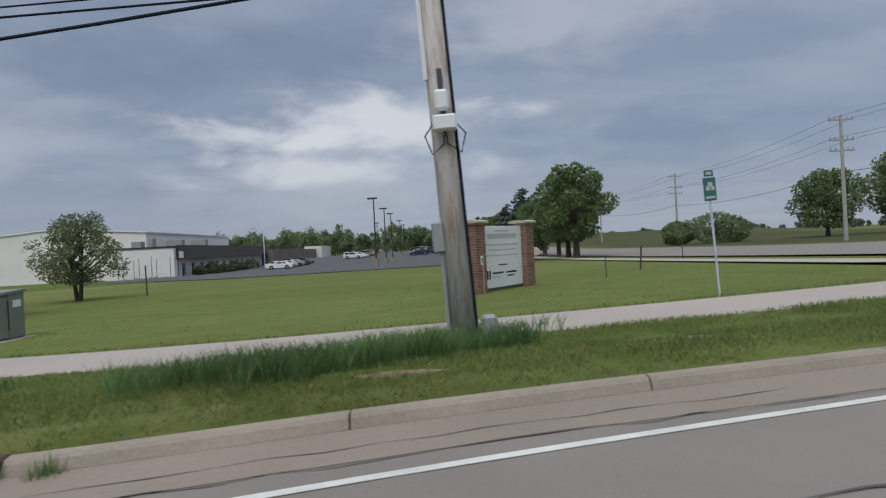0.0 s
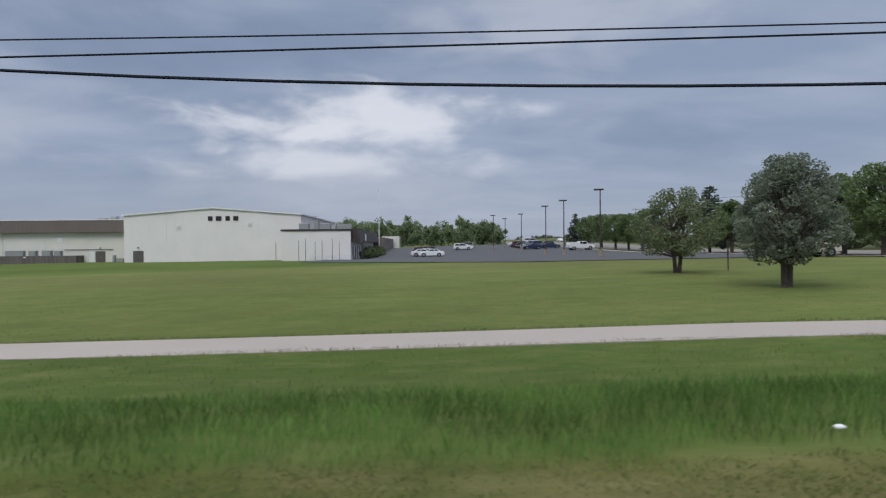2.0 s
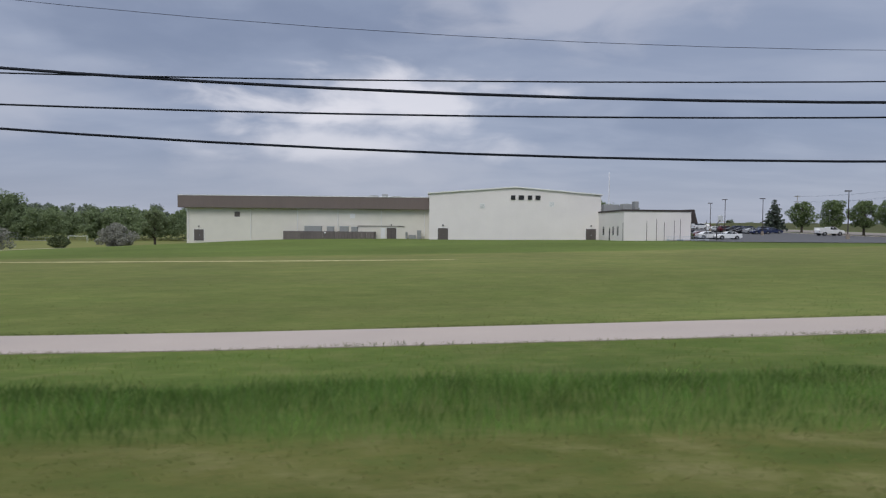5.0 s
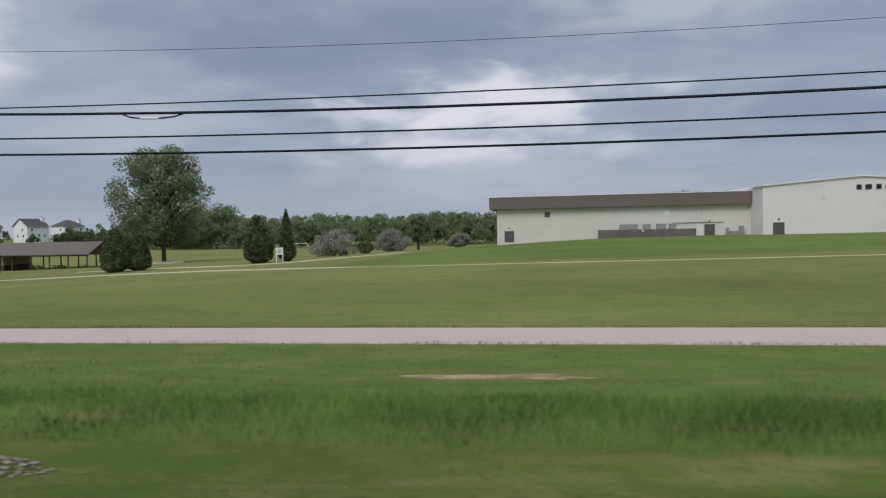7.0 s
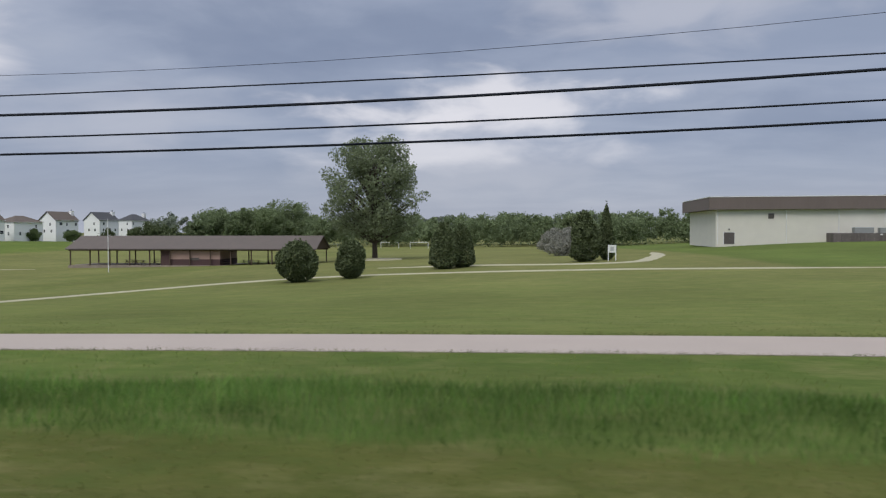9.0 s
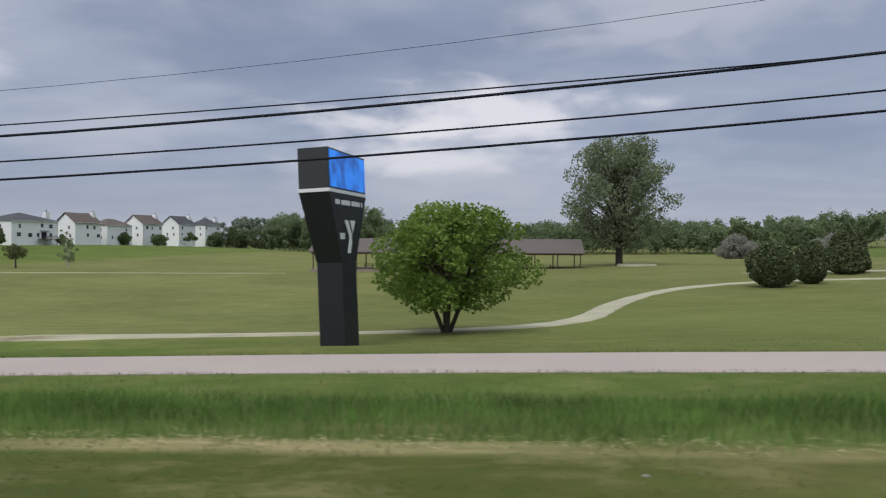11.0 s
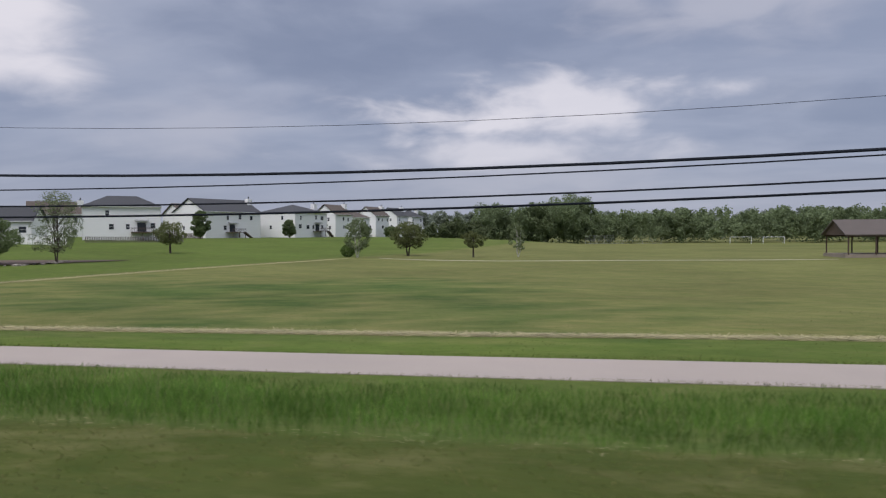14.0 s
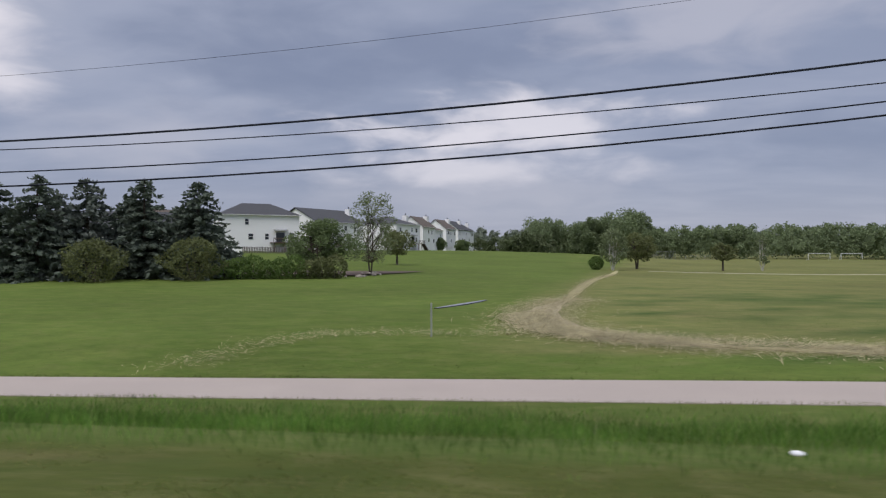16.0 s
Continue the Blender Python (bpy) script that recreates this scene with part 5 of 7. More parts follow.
bm = bmesh.new()
rows = []
for i in range(25):
    x = -362 + 38.5 * i / 24
    yc = 46 + 16 * i / 24
    rows.append([bm.verts.new((x + q * 0.3, yc + q, ground_z(x + q * 0.3, yc + q) + 0.06 + 0.12 * math.exp(-q * q / 8))) for q in (-2, -1, 0, 3, 7, 11)])
for a, b in zip(rows, rows[1:]):
    for k in range(5):
        bm.faces.new((a[k], b[k], b[k + 1], a[k + 1]))
bmesh.ops.recalc_face_normals(bm, faces=bm.faces[:])
tagged(mesh_object("planting_bed", bm, M["bark_mulch"]), "bark-mulched planting bed with shrubs", "planting bed", kind="structure")


# ---- poles and wires ----
def utility_pole(name, x, y, top, lean, mat, label, sleeves=(), conduit=False, zb=None, r0=0.17):
    """A wooden pole with clamps, bolts and guard sleeves where the cables pass."""
    z0 = ground_z(x, y) if zb is None else zb
    r = root(name, x, y, z0 - 0.3, 0, label, "utility pole", "utility poles", lean=lean)
    h = top - z0 + 0.3
    part("shaft", tube_bm([(0, 0, 0), (0, 0, h * 0.4), (0, 0, h)], [r0, r0 * 0.9, r0 * 0.72], 16), mat, r, smooth=True)
    for q in sleeves:
        k = q - z0 + 0.3
        rr = r0 * (0.9 - 0.18 * k / h)
        part("cable_clamp", box_bm(-rr * 0.6, rr * 0.6, -rr - 0.09, -rr + 0.02, k - 0.05, k + 0.05, 0.01), M["dark_steel"], r)
        part("guard_sleeve", tube_bm([(-0.3, -rr - 0.06, k - 0.02), (-0.08, -rr - 0.06, k)], 0.018, 8), M["meter"], r, "pale cable guard sleeve")
    part("ground_wire", tube_bm([(r0 * 0.95, -0.05, 0), (r0 * 0.8, -0.05, h * 0.6)], 0.012, 6), M["dark_steel"], r)
    if conduit:
        part("conduit", tube_bm([(r0 + 0.05, -0.02, 0.1), (r0 * 0.85 + 0.05, -0.02, h * 0.52)], 0.045, 10), M["meter"], r, "grey riser conduit")
        part("riser_cable", tube_bm([(r0 * 0.85 + 0.05, -0.02, h * 0.5), (r0 * 0.8 + 0.03, -0.06, h * 0.62), (0.02, -0.19, h * 0.665), (-0.5, -0.2, h * 0.655)], 0.022, 8), M["cable"], r)
    return r


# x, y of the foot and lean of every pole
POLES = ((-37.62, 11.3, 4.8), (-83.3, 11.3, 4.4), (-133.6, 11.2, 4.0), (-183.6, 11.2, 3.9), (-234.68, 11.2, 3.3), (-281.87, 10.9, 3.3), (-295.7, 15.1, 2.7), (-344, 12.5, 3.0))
# each line: radius, height at the corner pole and at every pole, drop of every span below the straight line
LINES = dict(
    wire=(0.004, (7.6, 6.1, 4.29, 4.47, 3.87, 1.96, 0.3, 2.97, 1.4), (0.9, 1.69, 1.25, 1.6, 1.59, 1.63, 0.55, 1.2)),
    bundle=(0.019, (4.74, 4.77, 3.08, 3.09, 2.56, 0.65, -0.88, 1.12, 0.0), (1.33, 1.27, 1.03, 0.96, 1.07, 1.15, 0.49, 1.11)),
    upper=(0.012, (4.73, 4.4, 2.85, 2.84, 2.34, 0.38, -1.36, 0.61, 0.01), (0.25, 0.6, 0.54, 0.36, 0.62, 0.85, 0.11, 1.04)),
    middle=(0.015, (4.58, 3.99, 2.38, 2.4, 1.88, 0.0, -1.67, 0.27, -0.44), (0.12, 0.75, 0.71, 0.67, 0.84, 0.84, 0.05, 1.18)),
    lowest=(0.02, (3.6, 3.78, 2.11, 2.11, 1.59, -0.26, -1.93, 0.0, -0.89), (0.02, 1.26, 0.73, 0.68, 0.88, 0.75, 0.09, 1.16)),
)


def hook(line, i):
    """Where a line hangs on pole i; 0 is the pole at the corner."""
    z = LINES[line][1][i]
    if i == 0:
        return 6.4, 7.8, z
    x, y, lean = POLES[i - 1]
    return x - math.tan(radians(lean)) * (z - ground_z(x, y)), y - 0.2, z


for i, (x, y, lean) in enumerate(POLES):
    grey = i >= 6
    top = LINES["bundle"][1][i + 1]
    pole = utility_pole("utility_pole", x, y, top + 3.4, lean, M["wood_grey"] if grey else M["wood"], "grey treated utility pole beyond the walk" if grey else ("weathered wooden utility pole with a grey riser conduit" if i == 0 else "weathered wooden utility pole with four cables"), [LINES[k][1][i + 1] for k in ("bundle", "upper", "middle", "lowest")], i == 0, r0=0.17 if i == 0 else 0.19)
    k = LINES["wire"][1][i + 1] - ground_z(x, y) + 0.3
    part("wire_bracket", tube_bm([(-0.24, -0.2, k - 0.03), (-0.1, -0.17, k), (0.24, -0.2, k + 0.01)], 0.01, 6), M["dark_steel"], pole)


def hang(a, b, u, drop):
    """A point of the line from a to b, dropping in the middle of its span."""
    return Vector(a).lerp(Vector(b), u) - Vector((0, 0, 4 * drop * u * (1 - u)))


def cable(name, ends, radius, label, drops):
    """One cable: each span between two poles is a part of its own."""
    r = root(name, 0, 0, 0, label=label, category="cable", group="overhead cables")
    for a, b, drop in zip(ends, ends[1:], drops):
        part("span", tube_bm([hang(a, b, i / 22, drop) for i in range(23)], radius, 6), M["cable"], r, smooth=True)
    return r


def overhead(line, label, first=0, lift=0.0, radius=None):
    r0, heights, drops = LINES[line]
    ends = [Vector(hook(line, i)) + Vector((0, 0.3 * lift, lift)) for i in range(first, len(heights))]
    return cable("overhead_cable", ends, radius or r0, label, drops[first:])


def splice(parent, i, j, start, length=1.1, drop=0.14):
    """A slack loop of spare cable lashed under the bundle, from pole i towards pole j."""
    a, b = hook("bundle", i), hook("bundle", j)
    span = (Vector(b) - Vector(a)).length
    sag = LINES["bundle"][2][min(i, j)]
    p = [hang(a, b, (start + k * length) / span, sag) for k in (0, 0.12, 0.3, 0.6, 0.85, 1)]
    low = [v - Vector((0, 0.004, drop * k)) for v, k in zip(p, (0.1, 0.7, 1, 1, 0.7, 0.1))]
    part("slack_loop", tube_bm(low, 0.014, 6), M["cable"], parent)
    part("splice_sleeve", tube_bm([low[2] - Vector((0, 0.004, 0)), low[3] - Vector((0, 0.004, 0))], 0.02, 8), M["white_plastic"], parent, "pale splice sleeve")


overhead("wire", "thin bare overhead wire high on the poles")
bundle = overhead("bundle", "thick black telephone cable bundle")
overhead("bundle", "thin strand that carries the cable bundle", 0, 0.022, 0.008)
overhead("upper", "black overhead cable under the bundle")
overhead("middle", "black overhead cable between the poles")
overhead("lowest", "lowest black overhead cable", 1)
# each loop hangs just past its pole, on the side towards the corner; at the grey pole on the other side
for i in range(1, 7):
    splice(bundle, i, i - 1, 0.35)
splice(bundle, 7, 8, 0.5)
splice(bundle, 1, 2, 15.4, 1.2, 0.1)
splice(bundle, 3, 2, 15.0, 1.2, 0.09)
# a slack drop line that parts from the bundle between the last two near poles
a, b = hook("bundle", 6), hook("bundle", 7)
slack = [Vector(a).lerp(Vector(b), u) + Vector((0, 0, dz)) for u, dz in ((0.0, 0.03), (0.2, -0.12), (0.4, -0.12), (0.55, -0.02), (0.68, -0.36), (0.78, -0.46), (0.9, -0.3), (1.0, 0.02))]
part("slack_line", tube_bm(slack, 0.009, 6), M["cable"], bundle)

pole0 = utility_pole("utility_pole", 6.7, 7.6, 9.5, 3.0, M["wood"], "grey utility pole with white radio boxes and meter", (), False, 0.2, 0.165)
part("radio_box", box_bm(-0.09, 0.07, -0.3, -0.16, 3.0, 3.24, 0.03), M["white_plastic"], pole0, "white radio housing")
part("antenna_box", box_bm(-0.14, 0.14, -0.34, -0.16, 2.76, 2.94, 0.02), M["white_plastic"], pole0, "white antenna box")
part("bracket", box_bm(-0.03, 0.03, -0.2, -0.13, 2.8, 3.5), M["dark_steel"], pole0)
for s in (-1, 1):
    part("loop_cable", tube_bm([(0.1 * s, -0.2, 2.9), (0.24 * s, -0.2, 2.72), (0.17 * s, -0.2, 2.5), (0.02 * s, -0.18, 2.62), (0.0, -0.2, 2.86)], 0.01, 6), M["cable"], pole0)
part("switch_box", box_bm(-0.27, -0.13, -0.12, 0.06, 1.35, 1.72, 0.02), M["meter"], pole0, "grey switch box")
part("side_conduit", tube_bm([(-0.19, -0.06, 0.1), (-0.17, -0.06, 1.4)], 0.025, 8), M["meter"], pole0)
part("upper_conduit", tube_bm([(-0.16, -0.1, 3.4), (-0.15, -0.1, 6.6)], 0.03, 8), M["white_plastic"], pole0, "white conduit up the pole")
part("riser_cable", tube_bm([(0.15, -0.09, 0.1), (0.12, -0.1, 6.5)], 0.018, 8), M["cable"], pole0)
part("pedestal", box_bm(0.22, 0.4, -0.1, 0.1, 0.2, 0.55, 0.03), M["meter"], pole0, "grey service pedestal")


def guy(x0, y0, x1, y1, length_up, label, col="pale_yellow"):
    """A plastic guard over the foot of a guy wire, with its ground anchor."""
    z0 = ground_z(x0, y0)
    r = root("guy_guard", x0, y0, z0, 0, label, "guy guard", "guy guards")
    e = Vector((x1 - x0, y1 - y0, length_up))
    part("guard", tube_bm([(0, 0, 0), e], 0.026, 8), M[col], r)
    part("anchor", box_bm(-0.06, 0.06, -0.06, 0.06, -0.05, 0.08, 0.01), M["dark_steel"], r)
    part("guy_wire", tube_bm([e, e * 1.35], 0.0025, 5), M["cable"], r)


for x0, y0, dx, up in ((-290.0, 10.5, 0.97, 1.42), (-289.85, 10.4, 1.06, 1.36), (-284.6, 16.6, -2.0, 1.86), (-284.65, 16.7, -2.3, 1.2), (-284.6, 16.5, -2.4, 1.07), (-282.4, 17.3, -2.2, 1.72)):
    guy(x0, y0, x0 + dx, y0, up, "pale yellow plastic guard on a guy wire")
guy(-288.8, 10.2, -288.0, 10.3, 0.36, "low yellow guard of a slack guy wire", "yellow")
guy(-289.25, 10.1, -288.0, 10.2, 0.72, "pale yellow guard of a slack guy wire")


# ---- roadside things ----
def text_part(body, size, mat, parent, m, label=""):
    """Raised letters in the built-in font, as a thin mesh under a sign."""
    cu = bpy.data.curves.new("lettering", "FONT")
    cu.body, cu.size, cu.align_x, cu.align_y, cu.extrude = body, size, "CENTER", "CENTER", 0.002
    cu.offset = 0.012 * size
    tmp = bpy.data.objects.new("lettering", cu)
    scene.collection.objects.link(tmp)
    me = bpy.data.meshes.new_from_object(tmp.evaluated_get(bpy.context.evaluated_depsgraph_get()))
    bpy.data.objects.remove(tmp)
    me.materials.clear()
    me.materials.append(mat)
    ob = new("lettering", me)
    ob.parent = parent
    ob.matrix_basis = m
    if label:
        ob["label"] = label
    return ob


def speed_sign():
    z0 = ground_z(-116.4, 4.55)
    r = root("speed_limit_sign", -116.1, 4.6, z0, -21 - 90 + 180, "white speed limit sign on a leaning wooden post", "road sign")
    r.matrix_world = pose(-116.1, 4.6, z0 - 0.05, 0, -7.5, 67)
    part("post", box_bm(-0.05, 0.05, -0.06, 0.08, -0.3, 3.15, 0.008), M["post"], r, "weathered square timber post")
    plate = part("sign_plate", prism_bm([(x * 0.38, 2.78 + z * 0.457) for x, z in ((-0.94, -1), (0.94, -1), (1, -0.94), (1, 0.94), (0.94, 1), (-0.94, 1), (-1, 0.94), (-1, -0.94))], "y", -0.075, -0.068), M["sign_white"], r, "white aluminium plate")
    for a, b, c, d in ((-0.36, 0.36, 2.34, 2.352), (-0.36, 0.36, 3.208, 3.22), (-0.36, -0.348, 2.34, 3.22), (0.348, 0.36, 2.34, 3.22)):
        part("border", box_bm(a, b, -0.078, -0.074, c, d), M["sign_text"], plate)
    for body, size, zz in (("SPEED", 0.2, 3.08), ("LIMIT", 0.2, 2.87), ("45", 0.47, 2.55)):
        text_part(body, size, M["sign_text"], plate, pose(0, -0.077, zz, 90, 0, 0))
    for zz in (2.4, 3.17):
        part("bolt", tube_bm([(0, -0.084, zz), (0, -0.07, zz)], 0.012, 8), M["steel"], r)
    return r


speed_sign()


def drain_frame():
    """A rusty steel frame round a sunken drain at the road's edge."""
    x, y = -116.2, 2.9
    r = root("drain_frame", x, y, road_z(x) - 0.1, 4, "rust-stained concrete drain frame at the road edge", "drain")
    for a, b, c, d in ((-0.55, 0.55, 0.22, 0.3), (-0.55, 0.55, -0.3, -0.22), (-0.55, -0.47, -0.22, 0.22), (0.47, 0.55, -0.22, 0.22)):
        part("rim", box_bm(a, b, c, d, -0.2, 0.12, 0.015), M["rust_stain"], r)
    part("pit", box_bm(-0.47, 0.47, -0.22, 0.22, -0.25, -0.04), M["rust"], r, "dark rusty pit")


drain_frame()


def rubble(name, x, y, rx, ry, n, size, label, mat="rock"):
    rng = random.Random(int(abs(x) * 7))
    bm = bmesh.new()
    for _ in range(n):
        a, q = rng.uniform(0, 6.28), math.sqrt(rng.random())
        px, py = x + rx * q * math.cos(a), y + ry * q * math.sin(a)
        s = size * rng.uniform(0.4, 1.3)
        res = bmesh.ops.create_icosphere(bm, subdivisions=1, radius=s)
        sc = Vector((rng.uniform(0.7, 1.4), rng.uniform(0.7, 1.3), rng.uniform(0.4, 0.8)))
        hump = 0.16 * max(0, 1 - q) if n > 60 else 0
        for v in res["verts"]:
            v.co = Vector((v.co.x * sc.x * rng.uniform(0.8, 1.2), v.co.y * sc.y * rng.uniform(0.8, 1.2), v.co.z * sc.z)) + Vector((px, py, ground_z(px, py) + s * 0.2 + hump))
    return tagged(mesh_object(name, bm, M[mat]), label, "rubble", kind="stuff")


rubble("gravel_heap", -116.0, 4.05, 1.05, 0.4, 620, 0.018, "brownish gravel and rubble round the sign post", "gravel_heap")
rubble("earth_clods", -30.8, 4.35, 3.4, 0.45, 420, 0.028, "rough brown clods of earth beside the road", "dirt")
rubble("edge_stones", -188, 4.75, 9, 0.12, 40, 0.02, "pale stones along the mown strip")
rubble("edge_stones", -128, 6.8, 9, 0.6, 24, 0.04, "scattered pale stones in the ditch")
rubble("bed_edging", -324.3, 63, 1.5, 4.5, 40, 0.22, "pale stone edging of the planting bed")


def inlet():
    x, y = 3.12, kerb_y(3.12)
    r = root("storm_drain", x, y, road_z(x), math.degrees(math.atan(0.14)), "rusty cast-iron kerb inlet daubed with teal paint", "storm drain")
    for i in range(5):
        k = -0.22 + 0.11 * i
        part("bar", box_bm(k - 0.028, k + 0.028, -0.045, 0.02, -0.04, 0.11, 0.012), M["rust"], r)
    part("hood", prism_bm([(-0.05, 0.095), (-0.03, 0.135), (0.05, 0.148), (0.2, 0.145), (0.2, 0.08), (-0.05, 0.08)], "x", -0.28, 0.28, 0.012), M["rust"], r)
    part("back_plate", box_bm(-0.27, 0.27, 0.02, 0.05, -0.05, 0.1), M["sign_text"], r)
    daub = bmesh.new()
    rim = [daub.verts.new((0.16 * (1 + 0.3 * math.sin(3 * a + 1)) * math.cos(a) - 0.02, 0.045 + 0.075 * (1 + 0.25 * math.sin(2 * a)) * math.sin(a), 0.1525)) for a in (2 * math.pi * i / 22 for i in range(22))]
    daub.faces.new(rim)
    ext = bmesh.ops.extrude_face_region(daub, geom=daub.faces[:])
    for v in ext["geom"]:
        if isinstance(v, bmesh.types.BMVert):
            v.co.z -= 0.006
    bmesh.ops.recalc_face_normals(daub, faces=daub.faces[:])
    part("paint_mark", daub, M["teal"], r, "teal paint daub")
    part("grate_frame", box_bm(-0.27, 0.27, -0.3, -0.05, 0.0, 0.031), M["rust"], r)


inlet()


def signal_mast():
    x, y = 1.87, 4.85
    z0 = ground_z(x, y)
    r = root("signal_mast", x, y, z0 - 0.13, 8, "tapered galvanised steel mast on a concrete footing", "mast")
    block = box_bm(-0.335, 0.335, -0.335, 0.335, -0.3, 0.6, 0.06)
    for v in block.verts:
        k = 1 - 0.13 * (v.co.z + 0.3) / 0.9 + 0.03 * noise.noise(v.co * 6)
        v.co.x, v.co.y = v.co.x * k, v.co.y * k
    part("footing", block, M["footing"], r, "rough concrete footing, narrower at the top")
    part("base_plate", box_bm(-0.21, 0.21, -0.21, 0.21, 0.6, 0.64, 0.01), M["dark_steel"], r)
    for sx in (-1, 1):
        for sy in (-1, 1):
            part("anchor_bolt", tube_bm([(0.165 * sx, 0.165 * sy, 0.6), (0.165 * sx, 0.165 * sy, 0.72)], 0.022, 8), M["dark_steel"], r)
            part("bolt_cover", box_bm(0.165 * sx - 0.04, 0.165 * sx + 0.04, 0.165 * sy - 0.04, 0.165 * sy + 0.04, 0.64, 0.69, 0.01), M["dark_steel"], r)
    k = math.tan(radians(7.9))
    part("shaft", tube_bm([(0, 0, 0.63), (-k * 3, 0, 3.6), (-k * 7, 0, 7.6)], [0.15, 0.13, 0.105], 20), M["mast"], r, "tapered pale blue-grey steel shaft", True)
    return r


signal_mast()


def marker_post():
    x, y = -10.2, 6.25
    r = root("cable_marker_post", x, y, -0.62, 0, "orange and white plastic cable marker post", "marker post", lean=3.0)
    part("tube", tube_bm([(0, 0, -0.15), (0, 0, 0.75)], 0.04, 14), M["white_plastic"], r, "white plastic tube")
    part("sleeve", tube_bm([(0, 0, 0.74), (0, 0, 1.17), (0, 0, 1.21)], [0.043, 0.043, 0.025], 14), M["orange"], r, "orange sleeve with a warning label")
    for i in range(4):
        part("print", box_bm(-0.022, 0.022, -0.046, -0.04, 0.86 + 0.06 * i, 0.89 + 0.06 * i), M["faded"], r)


marker_post()


def stake(x, y, h, lean, mat, label, r0=0.025, ry=0.0):
    r = root("stake", x, y, ground_z(x, y) - 0.05, ry, label, "stake", lean=lean)
    part("rod", tube_bm([(0, 0, 0), (0, 0, h)], r0, 8), M[mat], r)
    part("tip", tube_bm([(0, 0, h), (0, 0, h + r0)], [r0, r0 * 0.5], 8), M[mat], r)
    return r


stake(-6.05, 10.2, 0.95, 32, "dark_steel", "dark steel rod leaning beside the walk", 0.018)
stake(-6.3, 6.7, 0.75, 18, "birch", "pale leaning wooden stake in the weeds", 0.03)
stake(-6.6, 31.5, 1.45, 1, "bark", "thin dark tree stake on the lawn", 0.035)
stake(14.8, 25, 0.95, -4, "bark", "thin dark stake on the lawn", 0.035)
stake(12.3, 21, 0.7, 1, "dark_steel", "short thin stake on the lawn", 0.015)
stake(21.0, 36, 1.3, 3, "bark", "thin stake near the cross street", 0.03)
stake(-309.6, 20.6, 1.1, 0, "meter", "grey plastic utility marker post", 0.028)


def pedestal(x, y, h, w, label):
    r = root("service_pedestal", x, y, ground_z(x, y) - 0.03, 0, label, "pedestal")
    part("housing", box_bm(-w / 2, w / 2, -w / 2, w / 2, 0, h, 0.03), M["meter"], r)
    part("lid", box_bm(-w / 2 - 0.01, w / 2 + 0.01, -w / 2 - 0.01, w / 2 + 0.01, h, h + 0.04, 0.015), M["cabinet"], r)
    return r


pedestal(-179.6, 11.9, 0.45, 0.24, "small grey pedestal at the foot of a guy")
pedestal(-6.05, 16.4, 0.32, 0.14, "small dark green bollard on the lawn")
pedestal(-4.7, 15.1, 0.06, 0.4, "low utility cover on the lawn")
guy(-179.5, 11.9, -180.4, 11.6, 1.55, "dark guard on a leaning guy", "dark_steel")


def loose_bag(x, y):
    bm = bmesh.new()
    bmesh.ops.create_icosphere(bm, subdivisions=3, radius=0.028)
    for v in bm.verts:
        n = noise.noise(v.co * 14)
        v.co = Vector((v.co.x * 1.6, v.co.y, v.co.z * 0.7)) * (1 + 0.5 * n)
        v.co += Vector((x, y, ground_z(x, y) + 0.2))
    tagged(mesh_object("litter_bag", bm, M["white_plastic"]), "crumpled white plastic bag caught in the grass", "litter")


def weed_clump(x, y, h, w, seed):
    """A loose tuft of leafy stalks that lean outwards."""
    rng = np.random.default_rng(seed)
    r = root("weed_clump", x, y, ground_z(x, y) - 0.03, 0, "leafy green weeds growing in the verge", "weeds", "weeds")
    pts = []
    for _ in range(14):
        a, q = rng.uniform(0, 6.28), w / 2 * rng.uniform(0.1, 1.0)
        foot = Vector((0.45 * q * math.cos(a), 0.45 * q * math.sin(a), 0))
        tip = Vector((q * math.cos(a), q * math.sin(a), h * rng.uniform(0.5, 1.1)))
        bm = bmesh.new()
        add_tube(bm, [foot, tip], [0.006, 0.003], 4, False)
        part("stalk", bm, M["l_hedge"], r)
        for f in rng.uniform(0.1, 1.0, 22):
            v = foot.lerp(tip, f)
            pts.append((v.x + rng.normal(0, 0.04), v.y + rng.normal(0, 0.04), v.z + rng.normal(0, 0.02)))
    arrays_object("leaves", leaf_quads(np.array(pts), 0.055, seed + 1, 0.2, 2.2), 4, M["l_hedge"], r)


loose_bag(-304.2, 4.55)
loose_bag(-18.75, 4.7)
bm = bmesh.new()
pts = [(-36.0 + 2.1 * i / 12, 11.4 - 0.2 * math.sin(i * 0.5), ground_z(-36.0 + 2.1 * i / 12, 11.2) + 0.14 + 0.3 * math.sin(math.pi * (0.15 + 0.6 * i / 12)) * (i / 12)) for i in range(13)]
add_tube(bm, pts, 0.028, 8)
tagged(mesh_object("yellow_pipe", bm, M["yellow"]), "yellow plastic guard pipe lying in the grass", "pipe")
for i, (x, y, h, w) in enumerate(((-38.15, 11.1, 0.6, 0.7), (-36.9, 11.0, 0.28, 0.8), (-33.9, 11.3, 0.4, 0.9), (-36.1, 11.1, 0.25, 0.9), (-133.25, 11.3, 0.35, 0.7), (-202.6, 6.3, 0.5, 1.1), (-204.2, 6.6, 0.55, 1.4))):
    weed_clump(x, y, h, w, 140 + i)


